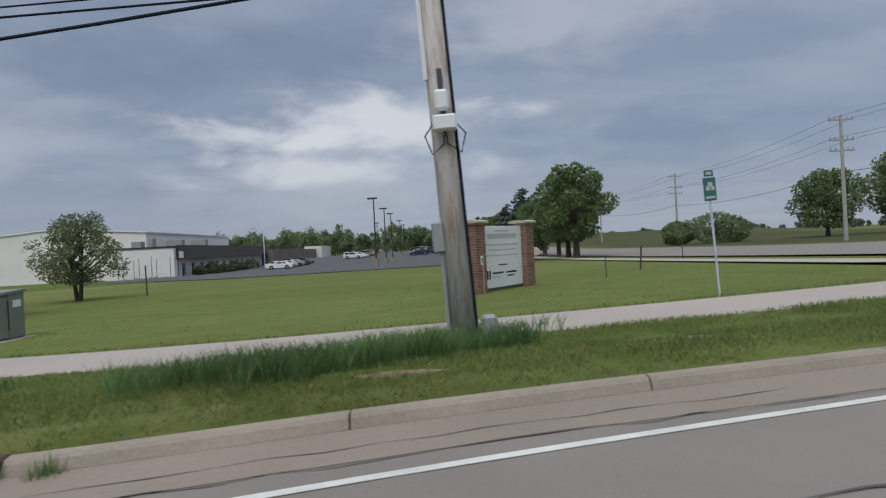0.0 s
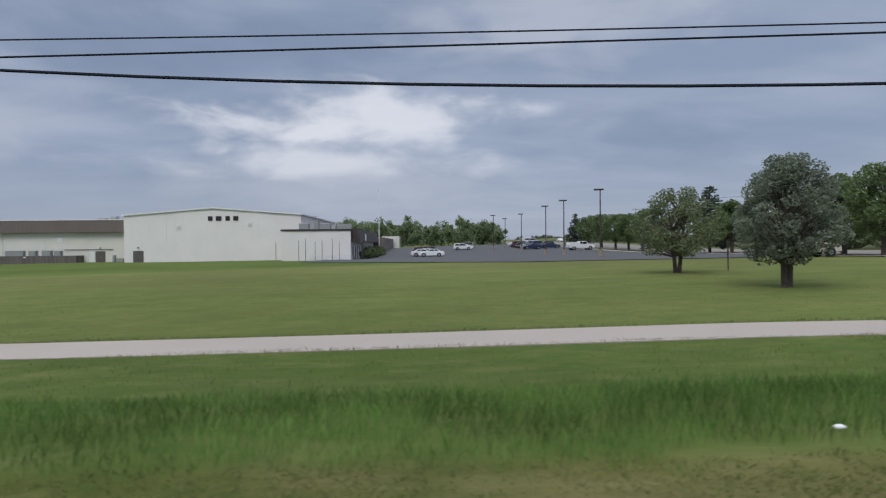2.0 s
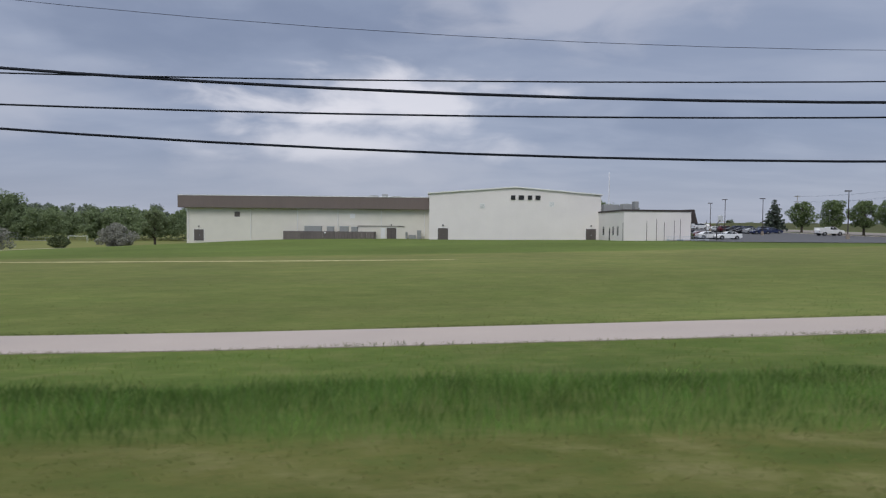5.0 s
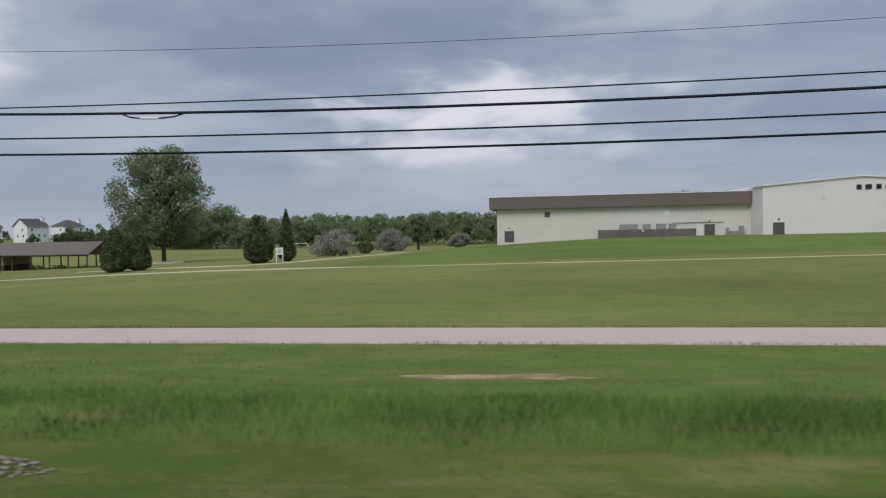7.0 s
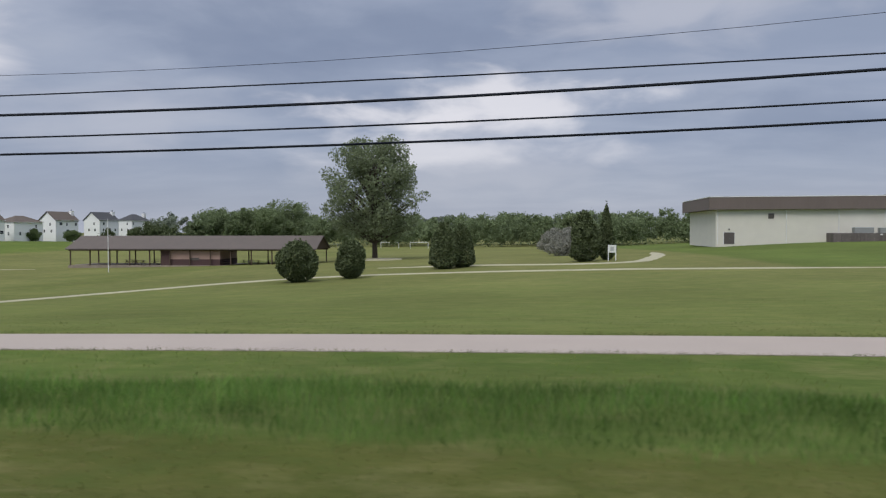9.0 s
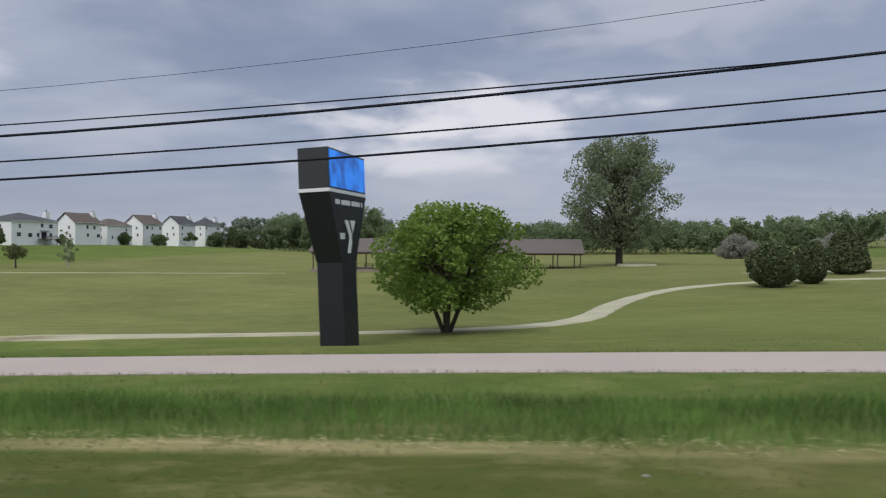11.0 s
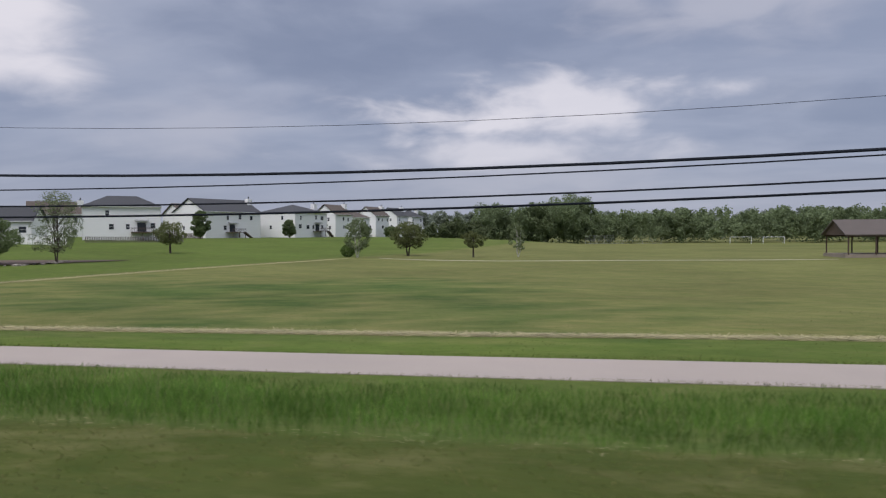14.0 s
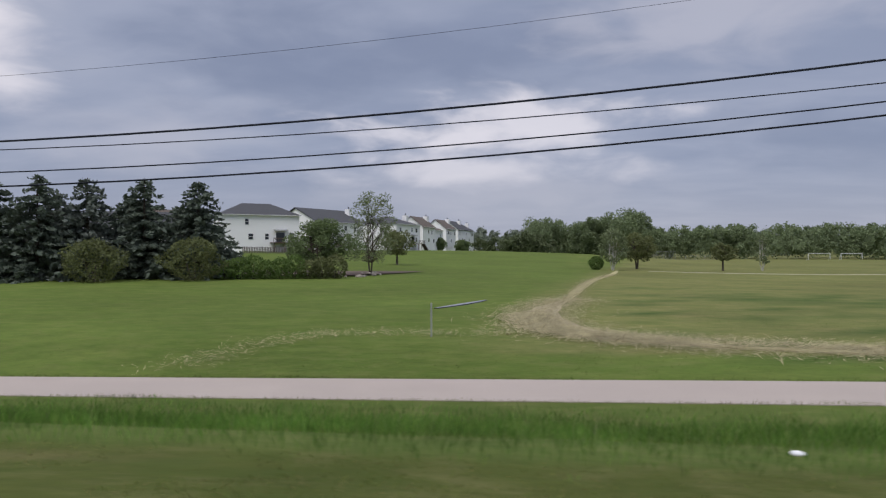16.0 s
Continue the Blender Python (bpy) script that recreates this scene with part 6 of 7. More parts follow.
def leafy_weeds():
    """A low, lumpy mass of broad-leaved weeds between the ditch and the walk near the corner."""
    rng = np.random.default_rng(171)
    pts = []
    while len(pts) < 11000:
        x, y = rng.uniform(-13, -3), rng.uniform(6.6, 10.0)
        edge = min(1, (walk_y(x) - 2.3 - y) / 0.9, (y - 6.5) / 0.8, (x + 13) / 1.5, (-3 - x) / 2)
        top = edge * (0.1 + 0.3 * fbm(x, y * 1.3, 0.8, 4))
        if top > 0.06:
            pts.append((x, y, ground_z(x, y) + top * rng.uniform(0.1, 1.0) ** 0.6))
    ob = arrays_object("verge_weeds", leaf_quads(np.array(pts), 0.062, 172, 0.35, 1.7), 4, M["l_weed"])
    tagged(ob, "low mass of dark green broad-leaved weeds beside the walk", "weeds", kind="stuff")


leafy_weeds()


def transformer():
    x, y = -3.5, 15.2
    r = root("transformer_cabinet", x, y, ground_z(x, y) - 0.05, 0, "grey-green pad-mounted transformer cabinet", "transformer")
    part("pad", box_bm(-0.45, 0.55, -0.6, 0.65, -0.1, 0.08, 0.02), M["concrete"], r)
    part("housing", box_bm(-0.34, 0.36, -0.12, 0.52, 0.08, 1.14, 0.03), M["cabinet"], r)
    part("door", box_bm(-0.33, 0.35, -0.45, -0.12, 0.1, 1.08, 0.03), M["cabinet"], r)
    part("lid", prism_bm([(-0.5, 1.08), (0.56, 1.14), (0.52, 1.2), (-0.46, 1.15)], "x", -0.37, 0.39), M["cabinet"], r)
    for i in range(2):
        part("label_strip", box_bm(-0.16 + 0.17 * i, -0.07 + 0.17 * i, -0.456, -0.45, 0.26, 0.52), M["white_plastic"], r, "white number label")
    part("warning_label", box_bm(-0.2, 0.1, -0.456, -0.45, 0.94, 1.0), M["orange"], r)
    part("side_label", box_bm(0.36, 0.366, 0.05, 0.36, 0.8, 0.96), M["white_plastic"], r, "white warning label")
    part("hinge", tube_bm([(0.36, -0.12, 0.3), (0.36, -0.12, 0.95)], 0.012, 6), M["dark_steel"], r)
    m = root("electric_meter_box", -3.72, 14.35, ground_z(-3.72, 14.35) - 0.05, 0, "light grey electric meter box on a post", "meter box")
    part("post", tube_bm([(0, 0, 0), (0, 0, 0.8)], 0.05, 10), M["meter"], m)
    part("housing", box_bm(-0.2, 0.2, -0.12, 0.12, 0.78, 1.4, 0.02), M["meter"], m)
    part("meter_dial", tube_bm([(0, -0.12, 1.2), (0, -0.18, 1.2)], 0.08, 16), M["lamp_glass"], m)
    part("collar", tube_bm([(0, 0, 0.7), (0, 0, 0.8)], 0.075, 10), M["dark_steel"], m)


transformer()


def bike_sign():
    x, y = 11.35, 10.9
    r = root("bike_route_sign", x, y, ground_z(x, y) - 0.05, 0, "green bike route sign on a thin steel post", "road sign", lean=3)
    part("post", box_bm(-0.016, 0.016, -0.014, 0.014, 0, 2.05), M["steel"], r)
    p = part("sign_plate", box_bm(-0.11, 0.11, -0.035, -0.025, 1.72, 2.12, 0.003), M["green_sign"], r, "green plate with a white symbol")
    q = part("top_plate", box_bm(-0.08, 0.08, -0.035, -0.025, 2.14, 2.25, 0.003), M["green_sign"], r)
    for a, b, c, d in ((-0.07, 0.0, 1.9, 1.97), (0.02, 0.08, 1.9, 1.97), (-0.03, 0.05, 1.97, 2.04), (-0.08, 0.08, 1.76, 1.8)):
        part("symbol", box_bm(a, b, -0.04, -0.034, c, d), M["faded"], p)
    part("symbol", box_bm(-0.05, 0.05, -0.04, -0.034, 2.17, 2.22), M["faded"], q)


bike_sign()


def brick_mesh(lx, ly):
    bm = box_bm(-lx / 2, lx / 2, -ly / 2, ly / 2, -0.029, 0.029)
    me = bpy.data.meshes.new("brick")
    bm.to_mesh(me)
    bm.free()
    me.materials.append(M["brick"])
    return me


def city_sign():
    """Two brick pillars with stone caps and a white panel hung between them."""
    z0 = ground_z(8.6, 19)
    r = root("monument_sign", 7.75, 17.95, z0 - 0.36, 51, "brick monument sign with a faded white panel", "monument sign")
    part("footing", box_bm(-0.4, 3.15, -0.36, 0.36, -0.3, 0.22, 0.02), M["concrete"], r)
    long_b, half_b, side_b, side_h = brick_mesh(0.225, 0.09), brick_mesh(0.108, 0.09), brick_mesh(0.09, 0.225), brick_mesh(0.09, 0.108)
    top = 2.3
    for px, near in ((0.0, True), (2.75, False)):
        pl = part("pillar", box_bm(px - 0.235, px + 0.235, -0.235, 0.235, 0.2, top), M["mortar"], r, "red brick pillar")
        part("cap", prism_bm([(-0.32, top), (0.32, top), (0.32, top + 0.05), (0.2, top + 0.09), (-0.2, top + 0.09), (-0.32, top + 0.05)], "x", px - 0.32, px + 0.32), M["cap"], r, "stone cap")
        n = int((top - 0.22) / 0.0725)
        bm = bmesh.new()
        for c in range(n):
            zz = 0.26 + 0.0725 * c
            course = ((-0.118, False), (0.118, False)) if c % 2 else ((-0.177, True), (0.0, False), (0.177, True))
            for s in (-1, 1):
                for a, half in course:
                    for face in (0, 1):
                        q = (px + a, s * 0.2, zz) if face == 0 else (px + s * 0.2, a, zz)
                        if s < 0:
                            ob = new("brick", (half_b if half else long_b) if face == 0 else (side_h if half else side_b))
                            ob.parent, ob.location = pl, q
                        else:
                            e = 0.054 if half else 0.1125
                            hx, hy = (e, 0.045) if face == 0 else (0.045, e)
                            add_box(bm, q[0] - hx, q[0] + hx, q[1] - hy, q[1] + hy, zz - 0.029, zz + 0.029)
        w = mesh_object("brickwork", bm, M["brick"], pl)
        w["kind"] = "stuff"
    panel = part("panel", box_bm(0.26, 2.5, -0.08, 0.08, 0.45, 2.22, 0.01), M["sign_white"], r, "white sign panel with faded print")
    part("panel_edge", box_bm(0.25, 2.51, -0.07, 0.07, 0.39, 0.45), M["dark_steel"], r)
    for a, b, c, d, mt in ((0.7, 2.3, 1.86, 2.0, "faded"), (1.1, 1.9, 2.06, 2.1, "faded"), (0.6, 2.4, 1.66, 1.7, "faded"), (0.75, 2.25, 1.52, 1.55, "faded"), (0.6, 2.4, 1.36, 1.39, "faded"), (1.25, 1.75, 1.08, 1.11, "sign_text"), (0.6, 0.68, 0.7, 0.95, "sign_text"), (0.72, 0.8, 0.7, 0.95, "sign_text"), (0.9, 1.5, 0.84, 0.89, "sign_text"), (0.9, 1.3, 0.74, 0.77, "faded"), (1.65, 2.25, 0.84, 0.89, "sign_text"), (1.7, 2.1, 0.74, 0.78, "sign_text")):
        part("print", box_bm(a - 0.12, b - 0.12, -0.084, -0.08, c, d), M[mt], panel)
    part("number_plate", box_bm(-0.06, 0.06, -0.26, -0.25, 1.15, 1.4), M["white_plastic"], r, "small white oval plate")
    part("number_bar", box_bm(-0.02, 0.02, -0.264, -0.26, 1.2, 1.34), M["sign_text"], r)
    part("conduit", tube_bm([(0.02, -0.27, 0.2), (0.02, -0.27, 1.15)], 0.02, 6), M["mortar"], r)
    return r


city_sign()


def display_sign():
    """The tall black roadside sign: column, flared head, lit display box."""
    x, y = -202.25, 19.75
    z0 = ground_z(x, y)
    r = root("roadside_display_sign", x, y, z0 - 0.1, -6, "tall black roadside sign with a blue lit display", "display sign")
    r.matrix_world = pose(x, y, z0 - 0.36, 0, -2.5, -6)
    part("column", box_bm(-0.4, 0.4, -0.58, 0.58, 0, 2.95, 0.02), M["sign_black"], r)
    bm = bmesh.new()
    lo = [bm.verts.new((sx * 0.4, sy * 0.58, 2.95)) for sx, sy in ((-1, -1), (1, -1), (1, 1), (-1, 1))]
    hi = [bm.verts.new((sx * 0.46, sy * 1.5, 4.95)) for sx, sy in ((-1, -1), (1, -1), (1, 1), (-1, 1))]
    bm.faces.new(lo[::-1])
    bm.faces.new(hi)
    for k in range(4):
        bm.faces.new((lo[k], lo[(k + 1) % 4], hi[(k + 1) % 4], hi[k]))
    head = part("flared_head", bm, M["sign_black"], r)
    part("white_band", box_bm(-0.47, 0.47, -1.51, 1.51, 4.95, 5.05), M["white_plastic"], r)
    body = part("display_box", box_bm(-0.46, 0.46, -1.5, 1.5, 5.05, 6.2, 0.02), M["sign_box"], r)
    for s in (-1, 1):
        a, b = (0.46, 0.475) if s > 0 else (-0.475, -0.46)
        part("display", box_bm(a, b, -1.44, 1.44, 5.1, 6.14), M["led"], body, "blue lit display")
        # lines of lettering and the emblem as plain shapes
        n = 19
        for i in range(n):
            if i in (3, 10, 17):
                continue
            yy = -1.12 + 2.24 * (i + 0.5) / n
            part("print", box_bm(a + 0.0 * s, b + 0.002 * s, yy - 0.045, yy + 0.045, 4.62, 4.76), M["white_plastic"], head)
        for outline in (((-0.42, 4.18), (-0.18, 4.18), (0.12, 3.78), (0.12, 3.5), (-0.02, 3.2), (-0.24, 3.2), (-0.08, 3.56), (-0.08, 3.72)), ((0.02, 4.18), (0.46, 4.18), (0.22, 3.8))):
            part("emblem", prism_bm([(p * -s * -1, q) for p, q in outline] if s > 0 else [(-p, q) for p, q in outline], "x", a - 0.02 * s, b - 0.01 * s), M["white_plastic"], head)
        for k in range(3):
            part("print", box_bm(a - 0.03 * s, b - 0.02 * s, -0.75 * 1 + 0.12 * k, -0.67 + 0.12 * k, 3.62, 3.8), M["white_plastic"], head)


display_sign()


def notice_board():
    x, y = -144.2, 79.4
    r = root("notice_board", x, y, ground_z(x, y) - 0.05, 0, "small white notice board on two posts", "notice board")
    for s in (-1, 1):
        part("post", box_bm(0.42 * s - 0.05, 0.42 * s + 0.05, -0.05, 0.05, 0, 1.9), M["white_plastic"], r)
    p = part("board", box_bm(-0.38, 0.38, -0.03, 0.03, 1.0, 1.9, 0.01), M["sign_white"], r)
    part("print", box_bm(-0.2, 0.2, -0.034, -0.03, 1.2, 1.7), M["faded"], p)


notice_board()


# ---- recreation building ----
def double_door(parent, x, y, z, w=1.86, h=2.13):
    """A pair of flush doors in a frame, with a small wall lamp over them; the wall faces -y."""
    d = part("door", box_bm(x, x + w, y - 0.06, y + 0.02, z, z + h), M["door"], parent, "grey-brown double door")
    part("door_gap", box_bm(x + w / 2 - 0.015, x + w / 2 + 0.015, y - 0.066, y - 0.06, z, z + h), M["sign_text"], d)
    part("handle", box_bm(x + w / 2 + 0.08, x + w / 2 + 0.14, y - 0.12, y - 0.06, z + 0.95, z + 1.1), M["steel"], d)
    for a, b, c, e in ((x - 0.07, x, z, z + h + 0.07), (x + w, x + w + 0.07, z, z + h + 0.07), (x, x + w, z + h, z + h + 0.07)):
        part("door_frame", box_bm(a, b, y - 0.05, y + 0.02, c, e), M["trim"], parent)
    part("wall_lamp", box_bm(x + w / 2 - 0.12, x + w / 2 + 0.12, y - 0.25, y, z + h + 0.45, z + h + 0.7, 0.03), M["dark_steel"], parent)


def recreation_hall():
    r = root("recreation_hall", 0, 0, 0, label="cream metal-clad gymnasium with a low gabled roof", category="building")
    z0, eave, ridge = -2.6, 6.45, 7.7
    x0, x1, xm, y0, y1 = -73.7, -42.2, -58.0, 121.3, 174.0
    part("wall", prism_bm([(x0, z0), (x1, z0), (x1, eave), (xm, ridge), (x0, eave)], "y", y0, y1), M["gym"], r, "cream ribbed metal wall")
    for a, b, za, zb in ((x0 - 0.3, xm, eave - 0.02, ridge), (xm, x1 + 0.3, ridge, eave - 0.02)):
        part("roof", prism_bm([(a, za), (b, zb), (b, zb + 0.22), (a, za + 0.22)], "y", y0 - 0.25, y1 + 0.2), M["trim"], r, "pale metal roof slope")
    for k in range(1, 21):
        xx = x0 + (x1 - x0) * k / 21
        top = eave + (ridge - eave) * (1 - abs(xx - xm) / (x1 - xm)) - 0.05
        part("wall_rib", box_bm(xx - 0.02, xx + 0.02, y0 - 0.02, y0, -2.2, top), M["gym"], r)
    # dark strip laid on as the shadow along the foot of the wall
    part("base_trim", box_bm(x0, x1, y0 - 0.03, y0, -2.3, -1.95), M["door"], r, "dark strip standing in for the shadow at the wall's foot")
    double_door(r, -72.1, y0, -1.95)
    double_door(r, -44.95, y0, -1.85)
    for xx, zz in ((-64.0, 4.3), (-51.3, 4.75)):
        v = part("wall_vent", box_bm(xx - 0.45, xx + 0.45, y0 - 0.05, y0, zz - 0.45, zz + 0.45, 0.01), M["trim"], r, "square wall louvre")
        for k in range(4):
            part("louvre", box_bm(xx - 0.38, xx + 0.38, y0 - 0.07, y0 - 0.05, zz - 0.34 + 0.18 * k, zz - 0.28 + 0.18 * k), M["faded"], v)
    # the wall lettering is a name: plain dark blocks of its size
    for a, w in ((-58.8, 0.8), (-57.4, 1.0), (-55.7, 0.8), (-54.3, 0.9)):
        part("wall_emblem", box_bm(a, a + w, y0 - 0.12, y0 - 0.02, 5.5, 6.3, 0.03), M["sign_text"], r, "dark raised block of a wall sign")
    # long low annex
    ax0, ax1, ay = -120.0, x0, 128.0
    part("annex_wall", box_bm(ax0, ax1, ay, 148.5, z0 - 0.6, 3.8), M["annex"], r, "cream painted block wall")
    part("annex_fascia", box_bm(ax0 - 1.4, ax1 - 0.01, ay - 0.9, 149.4, 3.65, 5.95, 0.04), M["fascia"], r, "brown ribbed metal fascia")
    part("fascia_cap", box_bm(ax0 - 1.45, ax1 - 0.01, ay - 0.95, 149.45, 5.95, 6.08), M["trim"], r)
    for k in range(60):
        xx = ax0 - 1.2 + 0.78 * k
        part("fascia_rib", box_bm(xx, xx + 0.05, ay - 0.93, ay - 0.9, 3.67, 5.94), M["fascia"], r)
    for xx in (-119.7, -107.8, -98.9, -91.2, -82.9, -74.6):
        part("downspout", tube_bm([(xx, ay - 0.08, -2.7), (xx, ay - 0.08, 3.66)], 0.07, 6), M["trim"], r)
    double_door(r, -118.6, ay, -2.62)
    double_door(r, -81.85, ay, -2.0)
    part("door", box_bm(-83.0, -82.1, ay - 0.05, ay, -2.0, 0.1), M["trim"], r, "white single door")
    part("wall_louvre", box_bm(-110.9, -109.9, ay - 0.06, ay, 2.0, 2.95), M["door"], r, "dark square wall louvre")
    part("wall_louvre", box_bm(-88.9, -87.9, ay - 0.06, ay, 1.9, 2.8), M["trim"], r)
    part("pipe_run", tube_bm([(-87.5, ay - 0.12, 0.45), (-78.5, ay - 0.12, 0.45)], 0.05, 6), M["door"], r)
    for a, b, c in ((-77.6, -76.2, 1.1), (-76.0, -75.2, 2.0), (-78.2, -77.8, 1.7)):
        part("gas_meter", box_bm(a, b, ay - 1.2, ay - 0.5, -2.5, -2.3 + c, 0.03), M["meter"], r, "grey gas and electric meters")
    for xx, w, h in ((-86, 1.6, 0.6), (-83.5, 1.2, 0.9), (-81.5, 1.8, 0.5)):
        part("roof_unit", box_bm(xx, xx + w, 138, 139.5, 5.95, 6.2 + h, 0.03), M["meter"], r, "grey rooftop unit")
    # low front wing with its dark mansard round the entrance side
    wx0, wx1, wy0, wy1, wt = -42.6, -31.8, 105.5, 165.0, 3.2
    part("wing_wall", box_bm(wx0, wx1, wy0, wy1, z0, wt), M["gym"], r, "cream ribbed wing wall")
    part("wing_parapet", box_bm(wx0 - 0.12, wx1 + 0.12, wy0 - 0.12, wy1 + 0.1, wt, wt + 0.28), M["mansard"], r, "dark roof edge")
    for k in range(1, 24):
        xx = wx0 + 0.45 * k
        part("wall_rib", box_bm(xx - 0.015, xx + 0.015, wy0 - 0.025, wy0, -2.0, wt), M["gym"], r)
    part("mansard", prism_bm([(wx1, 1.35), (wx1 + 1.5, 1.35), (wx1 + 0.9, 3.6), (wx1, 3.6)], "y", wy0 + 1.0, wy1), M["mansard"], r, "dark brown mansard over the entrance front")
    for yy in (108.5, 111.2, 113.6, 117.4):
        wide = 0.85 if yy != 113.6 else 0.5
        tall = (-0.75, 0.75) if yy != 113.6 else (-2.0, 0.55)
        w = part("window", box_bm(wx0 - 0.05, wx0, yy, yy + wide, tall[0], tall[1]), M["glass"], r, "dark window")
        part("window_sill", box_bm(wx0 - 0.1, wx0, yy - 0.06, yy + wide + 0.06, tall[0] - 0.08, tall[0]), M["trim"], w)
    for k in range(11):
        yy = 109 + 4.6 * k
        w = part("window", box_bm(wx1, wx1 + 0.06, yy, yy + 1.3, -1.4 if k % 4 else -2.0, 0.7), M["glass"], r, "dark window")
        part("mullion", box_bm(wx1 + 0.06, wx1 + 0.09, yy + 0.6, yy + 0.7, -1.4, 0.7), M["trim"], w)
    for a, b, c, h in ((-41, -39.4, 112, 1.1), (-38.6, -37.9, 113, 1.6), (-36.5, -33.8, 128, 1.4), (-40.5, -37.5, 126, 1.5)):
        part("roof_unit", box_bm(a, b, c, c + 1.6, wt + 0.28, wt + 0.3 + h, 0.04), M["meter"], r, "grey rooftop air unit")
    # entrance block further back
    part("rear_block", box_bm(-46, -29, 165, 236, z0, 2.6), M["fascia"], r, "brown rear block")
    part("end_block", box_bm(-33, -27, 236, 262, z0, 3.6), M["annex"], r, "tan end block")
    return r


recreation_hall()


def plank_fence():
    r = root("equipment_fence", 0, 0, 0, label="weathered grey-brown plank fence round roof-height equipment", category="fence")
    n = 56
    for k in range(n):
        x = -101.0 + 17.1 * k / n
        z = ground_z(x, 125)
        part("plank", box_bm(x, x + 17.1 / n - 0.02, 124.98, 125.02, z, -0.62 + 0.03 * math.sin(k * 2.3)), M["fence"], r)
    for x in (-101.0, -83.95):
        for k in range(8):
            part("plank", box_bm(x, x + 0.04, 125.03 + 0.36 * k, 125.37 + 0.36 * k, -2.6, -0.62), M["fence"], r)
    part("notice", box_bm(-93.4, -93.0, 124.95, 124.98, -1.0, -0.75), M["white_plastic"], r)
    u = root("air_handler", -95, 126.3, ground_z(-95, 126.3), label="grey air handling units behind the fence", category="air unit")
    for a, w, h in ((-2.2, 3.2, 2.4), (2.0, 1.3, 2.35), (4.4, 1.6, 2.4), (6.6, 1.2, 2.3)):
        c = part("unit_casing", box_bm(a, a + w, -0.5, 0.5, 0, h, 0.04), M["meter"], u)
        part("unit_lid", box_bm(a - 0.03, a + w + 0.03, -0.53, 0.53, h, h + 0.05), M["steel"], c)


plank_fence()


def bare_pole(name, x, y, h, r0, mat, label, category="post", group=""):
    r = root(name, x, y, ground_z(x, y) - 0.05, 0, label, category, group)
    part("shaft", tube_bm([(0, 0, 0), (0, 0, h)], [r0, r0 * 0.75], 10), M[mat], r)
    part("cap", tube_bm([(0, 0, h), (0, 0, h + 0.06)], [r0 * 0.8, r0 * 0.3], 8), M[mat], r)
    return r


bare_pole("flagpole", -30.1, 160.5, 15.2, 0.12, "white_plastic", "tall white flagpole at the building entrance", "flagpole")
bare_pole("flagpole", -213.6, 87.7, 7.6, 0.06, "white_plastic", "bare white flagpole in front of the picnic shelter", "flagpole")
for i, (x, y) in enumerate(((-43.2, 104), (-39.6, 103.5), (-38.4, 102.5), (-37.0, 103), (-35.8, 102), (-34.4, 103.2), (-33.2, 102), (-31.0, 101.6))):
    bare_pole("court_post", x, y, 2.9 + 0.25 * (i % 3), 0.05, "door", "thin dark post in front of the wing", "post", "court posts")
for k in range(3):
    b = root("bleacher", -36.5 + 2.2 * k, 100.5, ground_z(-36.5 + 2.2 * k, 100.5), 0, "small pale metal bleacher bench", "bench", "bleachers")
    for j in range(3):
        part("plank", box_bm(-0.95, 0.95, -0.5 + 0.4 * j, -0.25 + 0.4 * j, 0.22 + 0.22 * j, 0.26 + 0.22 * j), M["steel"], b)
    for s in (-0.8, 0.8):
        part("support", box_bm(s - 0.03, s + 0.03, -0.5, 0.5, 0, 0.22), M["steel"], b)


def hoop():
    r = root("basketball_hoop", -29.6, 101.0, ground_z(-29.6, 101) - 0.05, 0, "dark basketball hoop with a white backboard", "basketball hoop")
    part("pole", tube_bm([(0, 0, 0), (0, 0, 2.7), (0.5, 0, 3.2)], 0.08, 10), M["dark_steel"], r)
    part("backboard", box_bm(0.5, 0.56, -0.9, 0.9, 2.9, 3.95, 0.02), M["white_plastic"], r)
    part("rim", tube_bm([(0.6 + 0.23 + 0.23 * math.cos(a * 0.5236), 0.23 * math.sin(a * 0.5236), 3.05) for a in range(13)], 0.015, 6), M["orange"], r)


hoop()
for i in range(6):
    shrub("entrance_bush", -29.9 + 0.1 * i, 112 + 6.5 * i, 1.6 + 0.5 * (i % 2), 2.2 + 0.5 * (i % 3), "l_juniper", "clipped evergreen bush at the building front", 160 + i, leaf=0.2, n=900, group="entrance bushes", z=-1.6)


def lot_lamp(x, y):
    z0 = ground_z(x, y)
    r = root("car_park_lamp", x, y, z0, 0, "dark car park lamp post on a pale concrete base", "lamp post", "car park lamps")
    part("base", tube_bm([(0, 0, -0.1), (0, 0, 0.95)], 0.33, 12), M["concrete"], r, "pale concrete base")
    part("pole", tube_bm([(0, 0, 0.95), (0, 0, 7.55 - z0)], [0.1, 0.07], 8), M["mansard"], r)
    h = part("lamp_head", box_bm(-0.75, 0.45, -0.2, 0.2, 7.5 - z0, 7.68 - z0, 0.03), M["mansard"], r)
    part("lens", box_bm(-0.7, -0.2, -0.15, 0.15, 7.47 - z0, 7.5 - z0), M["lamp_glass"], h)


for x, y in ((1.3, 81.2), (1.6, 102.4), (2.0, 118.5), (2.9, 151), (-2.7, 158), (3.2, 180)):
    lot_lamp(x, y)


